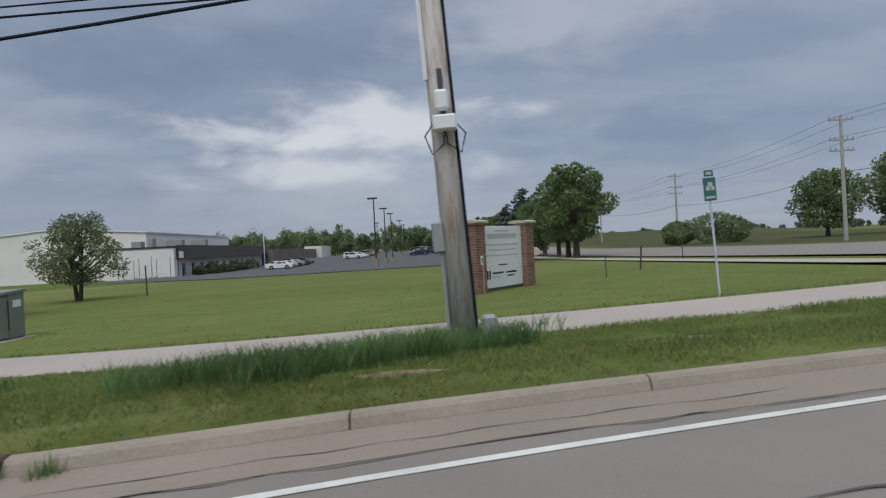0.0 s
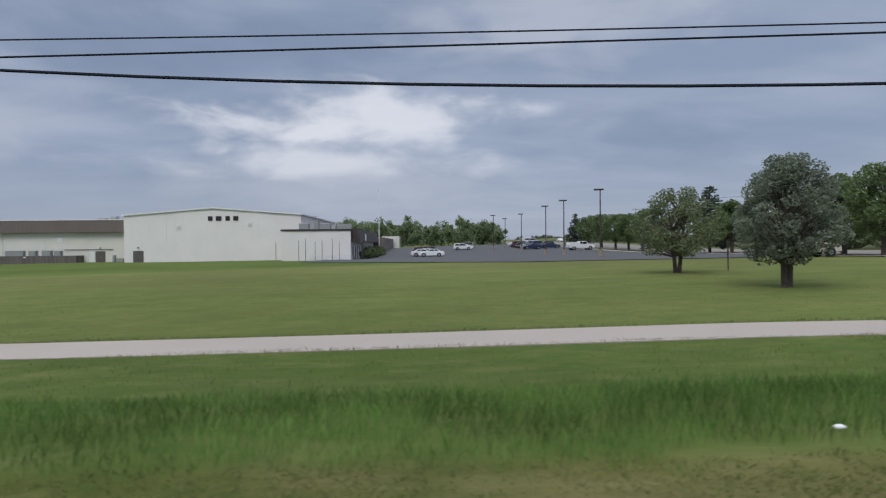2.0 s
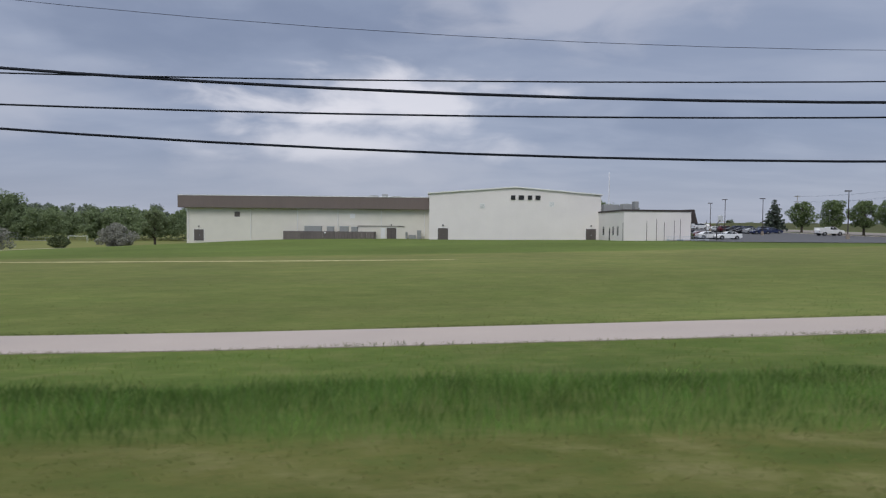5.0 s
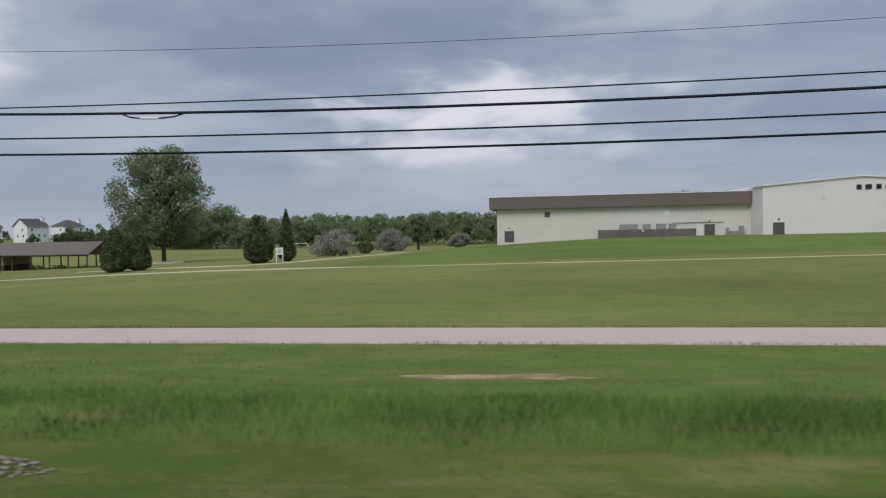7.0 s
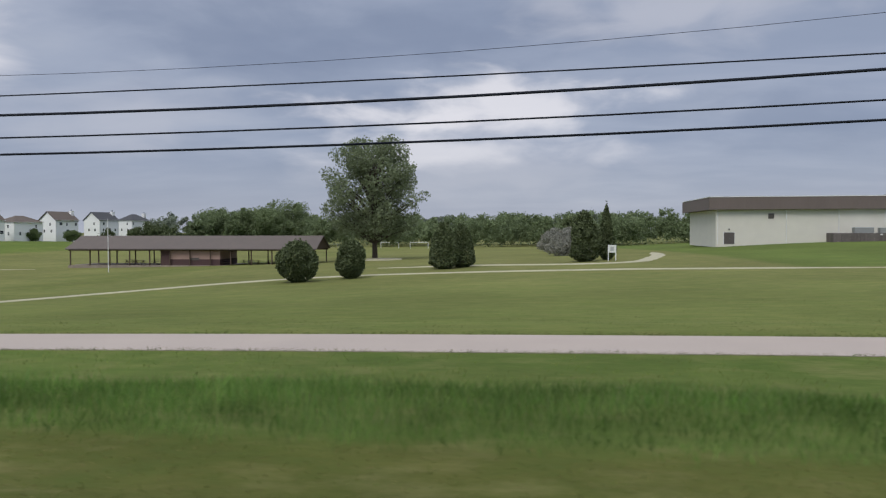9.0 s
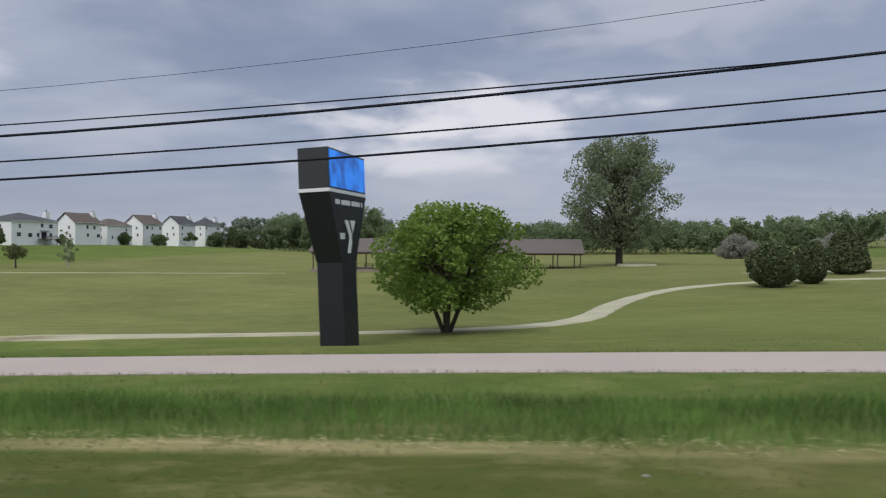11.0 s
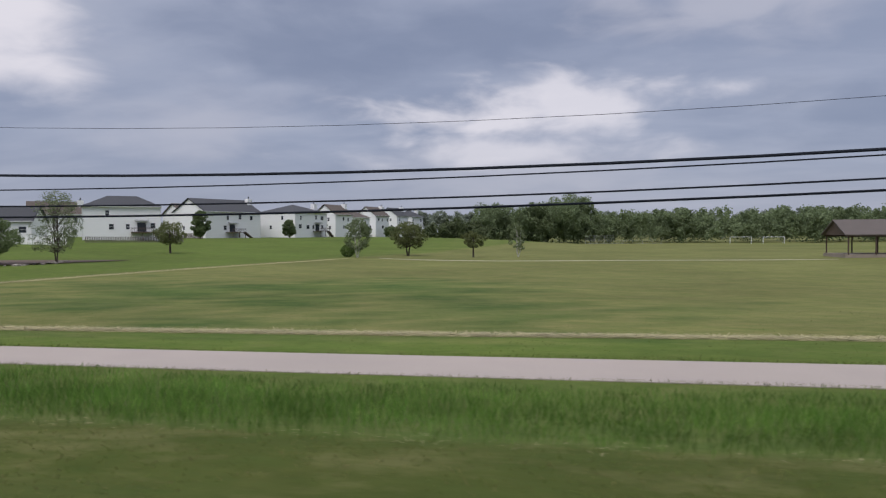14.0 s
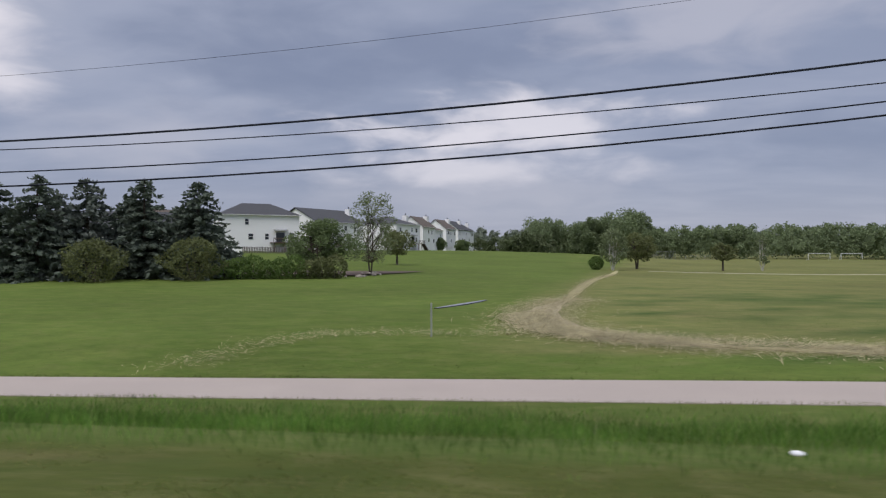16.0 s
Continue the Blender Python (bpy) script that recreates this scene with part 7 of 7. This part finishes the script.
# ---- vehicles ----
def wheel(parent, x, y, r0, side, w=0.22):
    t = part("wheel", tube_bm([(x, y - w / 2, r0), (x, y - w / 2 + 0.03, r0), (x, y + w / 2 - 0.03, r0), (x, y + w / 2, r0)], [r0 * 0.86, r0, r0, r0 * 0.86], 18), M["tyre"], parent, "black tyre")
    part("rim", tube_bm([(x, y + side * (w / 2 - 0.01), r0), (x, y + side * (w / 2 + 0.012), r0)], [r0 * 0.62, r0 * 0.56], 14), M["rim"], t)


def vehicle(kind, x, y, heading, paint, label, z=None):
    """Body from a side profile, narrower glasshouse, wheels, lamps and bumpers; the front looks along +x."""
    z0 = ground_z(x, y) + 0.06 if z is None else z
    r = root({"sedan": "sedan_car", "suv": "suv_car", "pickup": "pickup_truck", "utility": "utility_truck", "van": "passenger_van"}[kind], x, y, z0, heading, label, "truck" if kind in ("pickup", "utility") else "car", "" if kind in ("pickup", "utility") else "parked cars")
    p = car_paint(paint)
    if kind == "sedan":
        L, W, wb, rr = 4.7, 1.8, 1.4, 0.33
        body = [(-2.35, 0.35), (-2.35, 0.85), (-2.25, 0.98), (-1.4, 1.02), (0.95, 0.98), (2.1, 0.8), (2.35, 0.62), (2.35, 0.3), (2.1, 0.22), (-2.1, 0.22)]
        cab = [(-1.75, 1.0), (-1.0, 1.4), (0.1, 1.45), (1.05, 0.97)]
        glass = [(-1.45, 1.03), (-0.95, 1.34), (0.08, 1.38), (0.8, 1.02)]
    elif kind == "suv":
        L, W, wb, rr = 4.7, 1.85, 1.4, 0.37
        body = [(-2.3, 0.4), (-2.35, 1.05), (1.0, 1.08), (2.15, 0.98), (2.35, 0.7), (2.35, 0.35), (2.1, 0.28), (-2.1, 0.28)]
        cab = [(-2.25, 1.05), (-2.05, 1.65), (0.2, 1.7), (1.1, 1.07)]
        glass = [(-2.0, 1.12), (-1.85, 1.58), (0.18, 1.62), (0.85, 1.12)]
    elif kind == "van":
        L, W, wb, rr = 5.6, 2.0, 1.75, 0.38
        body = [(-2.8, 0.4), (-2.8, 1.3), (2.0, 1.3), (2.6, 1.05), (2.8, 0.8), (2.8, 0.35), (-2.6, 0.3)]
        cab = [(-2.8, 1.3), (-2.75, 2.1), (1.3, 2.1), (2.05, 1.3)]
        glass = [(-2.6, 1.4), (-2.6, 1.95), (1.2, 1.95), (1.75, 1.4)]
    else:
        L, W, wb, rr = 6.1, 2.0, 1.9, 0.42
        body = [(-3.05, 0.55), (-3.05, 1.25), (-0.55, 1.25), (-0.5, 1.3), (1.75, 1.3), (2.75, 1.2), (3.0, 1.0), (3.05, 0.5), (2.7, 0.42), (-2.8, 0.45)]
        cab = [(-0.62, 1.28), (-0.55, 1.92), (0.85, 1.95), (1.7, 1.28)]
        glass = [(-0.45, 1.36), (-0.42, 1.84), (0.8, 1.87), (1.35, 1.36)]
    part("body", prism_bm(body, "y", -W / 2, W / 2, 0.05), p, r)
    bm = add_prism(bmesh.new(), cab, "y", -W / 2 + 0.06, W / 2 - 0.06)
    for v in bm.verts:
        if v.co.z > 1.2 * min(c[1] for c in cab):
            v.co.y *= 0.84
    bmesh.ops.bevel(bm, geom=bm.edges[:], offset=0.04, segments=1, affect="EDGES")
    cabin = part("cabin", bm, p, r)
    for s in (-1, 1):
        bm = add_prism(bmesh.new(), glass, "y", s * (W / 2 - 0.1), s * (W / 2 - 0.045))
        top = max(g[1] for g in glass)
        low = min(g[1] for g in glass)
        for v in bm.verts:
            v.co.y -= s * 0.13 * (v.co.z - low) / (top - low)
        part("side_window", bm, M["car_glass"], cabin)
    cx = glass[2][0] * 0.45 + glass[1][0] * 0.55
    for s in (-1, 1):
        part("pillar", box_bm(cx - 0.05, cx + 0.05, s * (W / 2 - 0.12) - 0.05, s * (W / 2 - 0.06) + 0.03, low, top), p, cabin)
        part("mirror", box_bm(glass[3][0] - 0.25, glass[3][0] - 0.1, s * (W / 2 + 0.02) - 0.08, s * (W / 2 + 0.02) + 0.08, low + 0.02, low + 0.2, 0.03), p, r)
        part("door_seam", box_bm(cx - 0.008, cx + 0.008, s * W / 2 - 0.003, s * W / 2 + 0.003, 0.4, low), M["sign_text"], r)
    front, rear = max(b[0] for b in body), min(b[0] for b in body)
    part("windscreen", prism_bm([(cab[3][0] - 0.08, cab[3][1] + 0.02), (cab[2][0] + 0.06, cab[2][1] - 0.08), (cab[2][0] + 0.09, cab[2][1] - 0.06), (cab[3][0] - 0.03, cab[3][1] + 0.03)], "y", -W / 2 + 0.2, W / 2 - 0.2), M["car_glass"], cabin)
    for s in (-1, 1):
        zz = 0.66 if kind == "sedan" else 0.85
        part("headlight", box_bm(front - 0.12, front + 0.012, s * (W / 2 - 0.28) - 0.17, s * (W / 2 - 0.28) + 0.17, zz - 0.08, zz + 0.08, 0.02), M["lamp_glass"], r)
        part("tail_light", box_bm(rear - 0.012, rear + 0.1, s * (W / 2 - 0.18) - 0.1, s * (W / 2 - 0.18) + 0.1, zz - 0.02, zz + 0.2, 0.02), M["tail"], r)
        for wx in (-wb, wb):
            part("wheel_arch", tube_bm([(wx, s * (W / 2 - 0.25), rr), (wx, s * (W / 2 + 0.006), rr)], rr + 0.07, 18), M["sign_text"], r)
            wheel(r, wx, s * (W / 2 - 0.09), rr, s)
    for e, s in ((front, 1), (rear, -1)):
        part("bumper", box_bm(min(e, e + 0.07 * s), max(e, e + 0.07 * s), -W / 2 + 0.06, W / 2 - 0.06, 0.4, 0.58, 0.02), M["dark_steel"] if kind in ("pickup", "utility") else p, r)
    if kind == "pickup":
        # flat black sheet on the closed top of the bed
        part("bed_inside", box_bm(-2.95, -0.7, -W / 2 + 0.12, W / 2 - 0.12, 1.2, 1.262), M["sign_text"], r, "flat black sheet on top of the load bed")
    if kind == "utility":
        for s in (-1, 1):
            part("tool_locker", box_bm(-3.0, -0.7, s * W / 2 - 0.22 if s > 0 else -W / 2 - 0.02, s * W / 2 + 0.02 if s > 0 else -W / 2 + 0.22, 0.75, 1.75, 0.02), p, r, "white tool locker")
    return r


vehicle("pickup", 14.2, 59.6, 6, (0.62, 0.56, 0.48), "cream extended-cab pickup with dark wheels")
vehicle("utility", 15.2, 145.6, 8, (0.7, 0.7, 0.7), "white utility truck with tool lockers")
vehicle("van", 17.5, 222, 20, (0.68, 0.69, 0.7), "white passenger van parked in the lot")
vehicle("sedan", -18.6, 121.5, 180, (0.72, 0.73, 0.74), "white sedan parked near the entrance")
PAINTS = {"black": (0.015, 0.015, 0.018), "dark grey": (0.05, 0.052, 0.056), "silver": (0.32, 0.33, 0.34), "dark red": (0.09, 0.015, 0.02), "white": (0.68, 0.69, 0.7), "navy blue": (0.02, 0.03, 0.08), "tan": (0.22, 0.19, 0.14), "pale silver": (0.45, 0.46, 0.47)}
rng = random.Random(5)
spots = [(-20 + 0.15 * i, 126.5 + 3.1 * i) for i in range(8)] + [(-9.5 + 0.5 * i, 166 + 4.2 * i) for i in range(6)] + [(7.0, 160 + 3.6 * i) for i in range(8)] + [(12.5 - 0.3 * i, 165 + 5 * i) for i in range(4)]
for i, (x, y) in enumerate(spots):
    tone = rng.choice(list(PAINTS)) if i not in (8, 9, 10) else "white"
    kind = "suv" if rng.random() < 0.45 else "sedan"
    vehicle(kind, x, y, rng.choice((0, 180)) + rng.uniform(-3, 3), PAINTS[tone], f"{tone} {'SUV' if kind == 'suv' else 'sedan'} parked in the car park row")
vehicle("utility", 33, 205, 88, (0.1, 0.1, 0.12), "dark truck far down the cross street")
vehicle("sedan", 36, 260, 90, (0.6, 0.6, 0.6), "pale car far down the cross street")


# ---- picnic shelter ----
def picnic_shelter():
    cx, cy, zf = -208.7, 101.2, -5.75
    r = root("picnic_shelter", cx, cy, zf, 2.6, "long open picnic shelter with a brown shingle roof", "shelter")
    L, H, e, rg = 42.4, 4.2, 2.65, 4.75
    part("slab", box_bm(-L / 2 + 0.2, L / 2 - 0.2, 0.3, 2 * H - 0.3, -0.8, 0.06), M["concrete"], r, "concrete floor slab")
    for s in (0, 1):
        a, b = (-0.15, H) if s == 0 else (2 * H + 0.15, H)
        part("roof_slope", prism_bm([(a, e), (b, rg), (b, rg + 0.14), (a, e + 0.14)], "x", -L / 2, L / 2), M["pav_roof"], r, "brown shingle slope")
    for s in (-1, 1):
        part("gable", prism_bm([(0.3, e + 0.05), (2 * H - 0.3, e + 0.05), (H, rg - 0.05)], "x", s * (L / 2 - 0.35) - 0.04, s * (L / 2 - 0.35) + 0.04), M["deck"], r, "dark boarded gable")
    for yy in (0.35, 2 * H - 0.35):
        part("beam", box_bm(-L / 2 + 0.3, L / 2 - 0.3, yy - 0.08, yy + 0.08, e - 0.2, e + 0.05), M["deck"], r, "dark timber beam")
        for k in range(13):
            x = -L / 2 + 0.6 + (L - 1.2) * k / 12
            part("column", box_bm(x - 0.08, x + 0.08, yy - 0.08, yy + 0.08, 0, e - 0.2), M["deck"], r, "dark timber post")
    a, b = -3.6, 4.9
    part("room_base", box_bm(a, b, 0.7, 2 * H - 0.7, 0, 1.05), M["maroon"], r, "maroon lower wall of the service room")
    part("room_wall", box_bm(a + 0.02, b - 0.02, 0.72, 2 * H - 0.72, 1.05, e), M["pink"], r, "pink upper wall of the service room")
    # solid maroon block, added as the shade inside the open doorway
    part("room_door", box_bm(a - 1.6, a, 0.75, 2 * H - 0.75, 0, e), M["maroon"], r, "solid dark block standing in for the shaded open doorway")
    part("serving_hatch", box_bm(0.0, 1.4, 0.62, 0.72, 0.9, 1.3), M["door"], r)
    return r


shelter = picnic_shelter()


def picnic_table(m_world):
    r = new("picnic_table")
    r.matrix_world = m_world
    tagged(r, "brown wooden picnic table on the shelter floor", "picnic table", "picnic tables")
    part("top", box_bm(-0.9, 0.9, -0.37, 0.37, 0.71, 0.75, 0.01), M["deck"], r)
    for s in (-1, 1):
        part("bench", box_bm(-0.9, 0.9, s * 0.72 - 0.13, s * 0.72 + 0.13, 0.42, 0.46, 0.01), M["deck"], r)
        part("leg", prism_bm([(-0.75, 0), (-0.65, 0), (0.33, 0.71), (0.23, 0.71)], "x", s * 0.6 - 0.04, s * 0.6 + 0.04), M["deck"], r)
        part("leg", prism_bm([(0.75, 0), (0.65, 0), (-0.33, 0.71), (-0.23, 0.71)], "x", s * 0.6 - 0.04, s * 0.6 + 0.04), M["deck"], r)
    return r


base_m = pose(-208.7, 101.2, -5.75, 0, 0, 2.6)
table = picnic_table(base_m @ pose(-9.5, 2.0, 0.06))
for k, (x, y) in enumerate(((-12.5, 4.2), (-7.6, 4.4), (5.5, 2.2), (8.0, 4.4), (10.2, 2.1), (12.4, 4.3), (14.6, 2.2), (17.0, 4.2))):
    copy_thing(table, base_m @ pose(x, y, 0.06, 0, 0, 5 * (k % 3)))
bm = bmesh.new()
bmesh.ops.create_cone(bm, cap_ends=True, segments=20, radius1=3.2, radius2=3.0, depth=0.35)
bmesh.ops.translate(bm, vec=(-178.5, 110.5, ground_z(-178.5, 110.5) + 0.1), verts=bm.verts[:])
tagged(mesh_object("fire_ring_pad", bm, M["gravel"]), "low round gravel pad beneath the big poplar", "pad", kind="structure")


# ---- houses ----
def house(x, y, ang, L, W, base, eave, ridge, hip, roof, label, seed, chimney=True, deck_at=None, storeys=2):
    """Origin at the corner nearest the road; local x runs along the garden wall, which faces -y."""
    rng = random.Random(seed)
    r = root("house", x, y, 0, ang, label, "house", "houses")
    part("wall", box_bm(0, L, 0, W, base - 1.0, eave), M["siding"], r, "white siding wall")
    o = 0.45
    bm = bmesh.new()
    if hip:
        q = [(-o, -o), (L + o, -o), (L + o, W + o), (-o, W + o)]
        lo = [bm.verts.new((a, b, eave - 0.05)) for a, b in q]
        i = min(L, W) / 2
        if L >= W:
            top = [(i, W / 2), (max(L - i, i + 0.2), W / 2)]
        else:
            top = [(L / 2, i), (L / 2, max(W - i, i + 0.2))]
        t0, t1 = (bm.verts.new((a, b, ridge)) for a, b in top)
        if L >= W:
            fs = ((lo[0], lo[1], t1, t0), (lo[1], lo[2], t1), (lo[2], lo[3], t0, t1), (lo[3], lo[0], t0))
        else:
            fs = ((lo[0], lo[1], t0), (lo[1], lo[2], t1, t0), (lo[2], lo[3], t1), (lo[3], lo[0], t0, t1))
        for f in fs:
            bm.faces.new(f)
        bm.faces.new(lo[::-1])
        part("roof", bm, roof, r, "hipped shingle roof")
    else:
        bm.free()
        part("gable_wall", prism_bm([(0, eave), (W, eave), (W / 2, ridge - 0.15)], "x", 0.0, L), M["siding"], r)
        for a, b in ((-o, W / 2), (W + o, W / 2)):
            ze = eave - (ridge - eave) * o / (W / 2)
            part("roof_slope", prism_bm([(a, ze), (b, ridge), (b, ridge + 0.18), (a, ze + 0.18)], "x", -o, L + o), roof, r, "shingle roof slope")
    part("gutter", box_bm(-o, L + o, -o - 0.1, -o + 0.03, eave - 0.2, eave - 0.06), M["trim"], r)
    for xx, yy in ((0, 0), (L, 0), (0, W)):
        part("corner_board", box_bm(xx - 0.08, xx + 0.08, yy - 0.08, yy + 0.08, base - 0.8, eave), M["trim"], r)

    def window(u, z, w, h, side):
        if side:
            g = part("window", box_bm(-0.05, 0.02, u, u + w, z, z + h), M["glass"], r, "dark window")
            part("window_frame", box_bm(-0.08, 0.01, u - 0.09, u, z - 0.08, z + h + 0.08), M["trim"], g)
            part("window_frame", box_bm(-0.08, 0.01, u + w, u + w + 0.09, z - 0.08, z + h + 0.08), M["trim"], g)
            part("sash_bar", box_bm(-0.07, -0.05, u, u + w, z + h / 2 - 0.03, z + h / 2 + 0.03), M["trim"], g)
        else:
            g = part("window", box_bm(u, u + w, -0.05, 0.02, z, z + h), M["glass"], r, "dark window")
            part("window_frame", box_bm(u - 0.09, u, -0.08, 0.01, z - 0.08, z + h + 0.08), M["trim"], g)
            part("window_frame", box_bm(u + w, u + w + 0.09, -0.08, 0.01, z - 0.08, z + h + 0.08), M["trim"], g)
            part("sash_bar", box_bm(u, u + w, -0.07, -0.05, z + h / 2 - 0.03, z + h / 2 + 0.03), M["trim"], g)

    floors = [eave - 2.3 - 2.8 * k for k in range(storeys)]
    for k, zz in enumerate(floors):
        n = 4 if L > 13 else 3
        for i in range(n):
            if rng.random() < 0.25:
                continue
            window(L * (i + 0.5) / n - 0.6 + rng.uniform(-1.0, 1.0), zz + rng.choice((0, 0, 0.2)), rng.choice((0.7, 0.9, 1.3)), 1.15, False)
        for u in ((0.25, 0.62) if k else (0.3,)):
            window(W * u + rng.uniform(-0.4, 0.4), zz, 0.75, 1.1, True)
    zd = floors[-1] - 0.6
    if deck_at is not None:
        d = part("deck", box_bm(deck_at, deck_at + 4.6, -3.0, -0.02, zd - 0.2, zd), M["deck"], r, "dark brown timber deck")
        part("deck_rail", box_bm(deck_at, deck_at + 4.6, -3.0, -2.94, zd + 0.75, zd + 0.9), M["deck"], d)
        for k in range(14):
            part("baluster", box_bm(deck_at + 0.34 * k, deck_at + 0.34 * k + 0.06, -2.99, -2.95, zd, zd + 0.75), M["deck"], d)
        for u in (0.1, 2.3, 4.4):
            part("deck_post", box_bm(deck_at + u, deck_at + u + 0.14, -2.95, -2.8, base - 1.2, zd - 0.2), M["deck"], d)
        part("stairs", prism_bm([(deck_at + 4.6, zd), (deck_at + 7.2, base), (deck_at + 7.2, base - 0.3), (deck_at + 4.6, zd - 0.4)], "y", -2.9, -1.8), M["deck"], d)
        g = part("patio_door", box_bm(deck_at + 1.3, deck_at + 3.1, -0.06, 0.02, zd + 0.05, zd + 2.1), M["glass"], r, "dark sliding patio door")
        part("awning", prism_bm([(-1.0, zd + 2.35), (-1.0, zd + 2.45), (0, zd + 2.75), (0, zd + 2.6)], "x", deck_at + 0.8, deck_at + 3.6), M["meter"], r, "grey awning")
    if chimney:
        part("chimney", box_bm(L - 1.0, L + 0.45, W * 0.28, W * 0.28 + 1.5, base - 0.8, ridge + 0.5), M["siding"], r, "boxed white chimney")
        part("flue", tube_bm([(L - 0.3, W * 0.28 + 0.7, ridge + 0.5), (L - 0.3, W * 0.28 + 0.7, ridge + 1.2)], 0.15, 8), M["dark_steel"], r)
    return r


house(-365.5, 160.5, 68, 18.5, 14.5, -3.4, 4.08, 7.69, False, M["roof_dark"], "white two-storey house with a gable and timber deck", 1, deck_at=6.5)
house(-350.5, 184.0, 76, 15.5, 14.5, -3.4, 4.34, 6.88, True, M["roof_dark"], "white two-storey house with a charcoal hipped roof", 2, deck_at=8.5)
house(-347.8, 209.1, 80, 10.9, 8.4, -3.8, 4.28, 7.56, False, M["roof_brown"], "white gabled house with a brown roof", 3)
house(-348.4, 227.5, 82, 12.6, 8.8, -3.8, 3.77, 6.23, True, M["roof_brown"], "white house with a low brown hipped roof", 4, chimney=False)
house(-346.5, 247.2, 80, 10.9, 8.8, -3.8, 4.80, 8.24, False, M["roof_brown"], "white gabled house with a boxed chimney", 5)
house(-345.9, 273.9, 80, 10.9, 8.8, -3.8, 5.32, 8.76, False, M["roof_dark"], "white gabled house at the end of the row", 6)
house(-345.9, 298.1, 80, 11.8, 8.8, -3.8, 5.49, 8.60, True, M["roof_dark"], "white hip-roofed house closing the row", 7)
house(-371.3, 122.9, 38, 15.6, 9.6, -3.4, 4.08, 6.62, True, M["roof_dark"], "white two-storey house with a charcoal hip roof and deck", 8, chimney=False, deck_at=9.5)
house(-383.0, 99.9, 25, 16.0, 8.0, -3.4, 0.56, 3.43, False, M["roof_dark"], "low white house with a dark roof and picket fence", 9, chimney=False, storeys=1)
house(-399.0, 136.7, 45, 11.8, 8.8, -3.4, 3.14, 6.25, False, M["roof_brown"], "white gabled house behind the garden trees", 10)
house(-383.2, 176.4, 70, 12.6, 9.6, -3.4, 4.00, 7.11, False, M["roof_brown"], "white gabled house in the second row", 11)


def picket_fence(x0, y0, x1, y1, n, mat, h, label):
    r = root("garden_fence", 0, 0, 0, label=label, category="fence")
    for k in range(n):
        t = k / n
        x, y = x0 + (x1 - x0) * t, y0 + (y1 - y0) * t
        z = ground_z(x, y)
        part("picket", box_bm(x, x + abs(x1 - x0) / n * 0.8 + 0.03, y - 0.02, y + 0.02, z - 0.1, z + h), M[mat], r)
    return r


picket_fence(-388, 96, -357, 103, 70, "siding", 1.5, "white picket fence round a garden")
picket_fence(-362, 113, -350, 128, 60, "fence", 1.2, "brown plank garden fence")
picket_fence(-380, 152, -364, 157, 50, "fence", 1.3, "dark plank fence beside the end house")


# ---- field and cross street ----
def goal(x, y, rz):
    r = root("football_goal", x, y, ground_z(x, y) - 0.02, rz, "white football goal on the far field", "goal", "goals")
    for s in (-1, 1):
        part("upright", tube_bm([(3.66 * s, 0, 0), (3.66 * s, 0, 2.44)], 0.08, 8), M["white_plastic"], r)
        part("stay", tube_bm([(3.66 * s, 0, 2.44), (3.66 * s, 1.8, 0)], 0.05, 6), M["white_plastic"], r)
    part("crossbar", tube_bm([(-3.66, 0, 2.44), (3.66, 0, 2.44)], 0.08, 8), M["white_plastic"], r)


goal(-210.7, 262, 0)
goal(-199, 264, 4)


def backstop():
    r = root("backstop_fence", -259, 297, ground_z(-259, 297), 0, "grey chain-link backstop before the woods", "fence")
    for k in range(9):
        part("post", tube_bm([(-8 + 4 * k, 0, 0), (-8 + 4 * k, 0, 3.6 if k < 4 else 1.6)], 0.06, 6), M["meter"], r)
    for zz in (0.1, 1.5):
        part("rail", tube_bm([(-8, 0, zz), (24, 0, zz)], 0.04, 6), M["meter"], r)
    part("rail", tube_bm([(-8, 0, 3.5), (4, 0, 3.5)], 0.04, 6), M["meter"], r)
    bm = bmesh.new()
    for k in range(40):
        add_tube(bm, [(-8 + 0.3 * k, 0, 0.1), (-8 + 0.3 * k, 0, 3.5)], 0.012, 4, False)
    part("mesh_wires", bm, M["meter"], r)


backstop()


def pylon(x, y, top, arms):
    z0 = ground_z(x, y)
    r = root("power_pole", x, y, z0 - 0.2, 0, "tall wooden power pole with crossarms", "power pole", "street power poles")
    h = top - z0 + 0.2
    part("shaft", tube_bm([(0, 0, 0), (0, 0, h)], [0.2, 0.13], 10), M["wood_grey"], r)
    for k in arms:
        a = part("crossarm", box_bm(-1.2, 1.2, -0.07, 0.07, h - k - 0.07, h - k + 0.07), M["wood_grey"], r)
        for q in (-1.1, -0.6, 0.6, 1.1):
            part("insulator", tube_bm([(q, 0, h - k + 0.07), (q, 0, h - k + 0.3)], 0.05, 6), M["meter"], a)


street = ((46.7, 60.5, 11.8), (50.5, 110, 11.6), (54, 168, 12.6), (58, 235, 13))
for x, y, t in street:
    pylon(x, y, t, (0.5, 2.4, 3.4))
for k, sx in ((2.3, -1.1), (2.3, 1.1), (0.4, -1.1), (0.4, 1.1), (5.4, 0.0)):
    cable("overhead_cable", [(40, 0, 12.5 - k)] + [(x + sx, y, t - k) for x, y, t in street], 0.02 if k > 5 else 0.012, "power line along the cross street", [0.8] * 4)
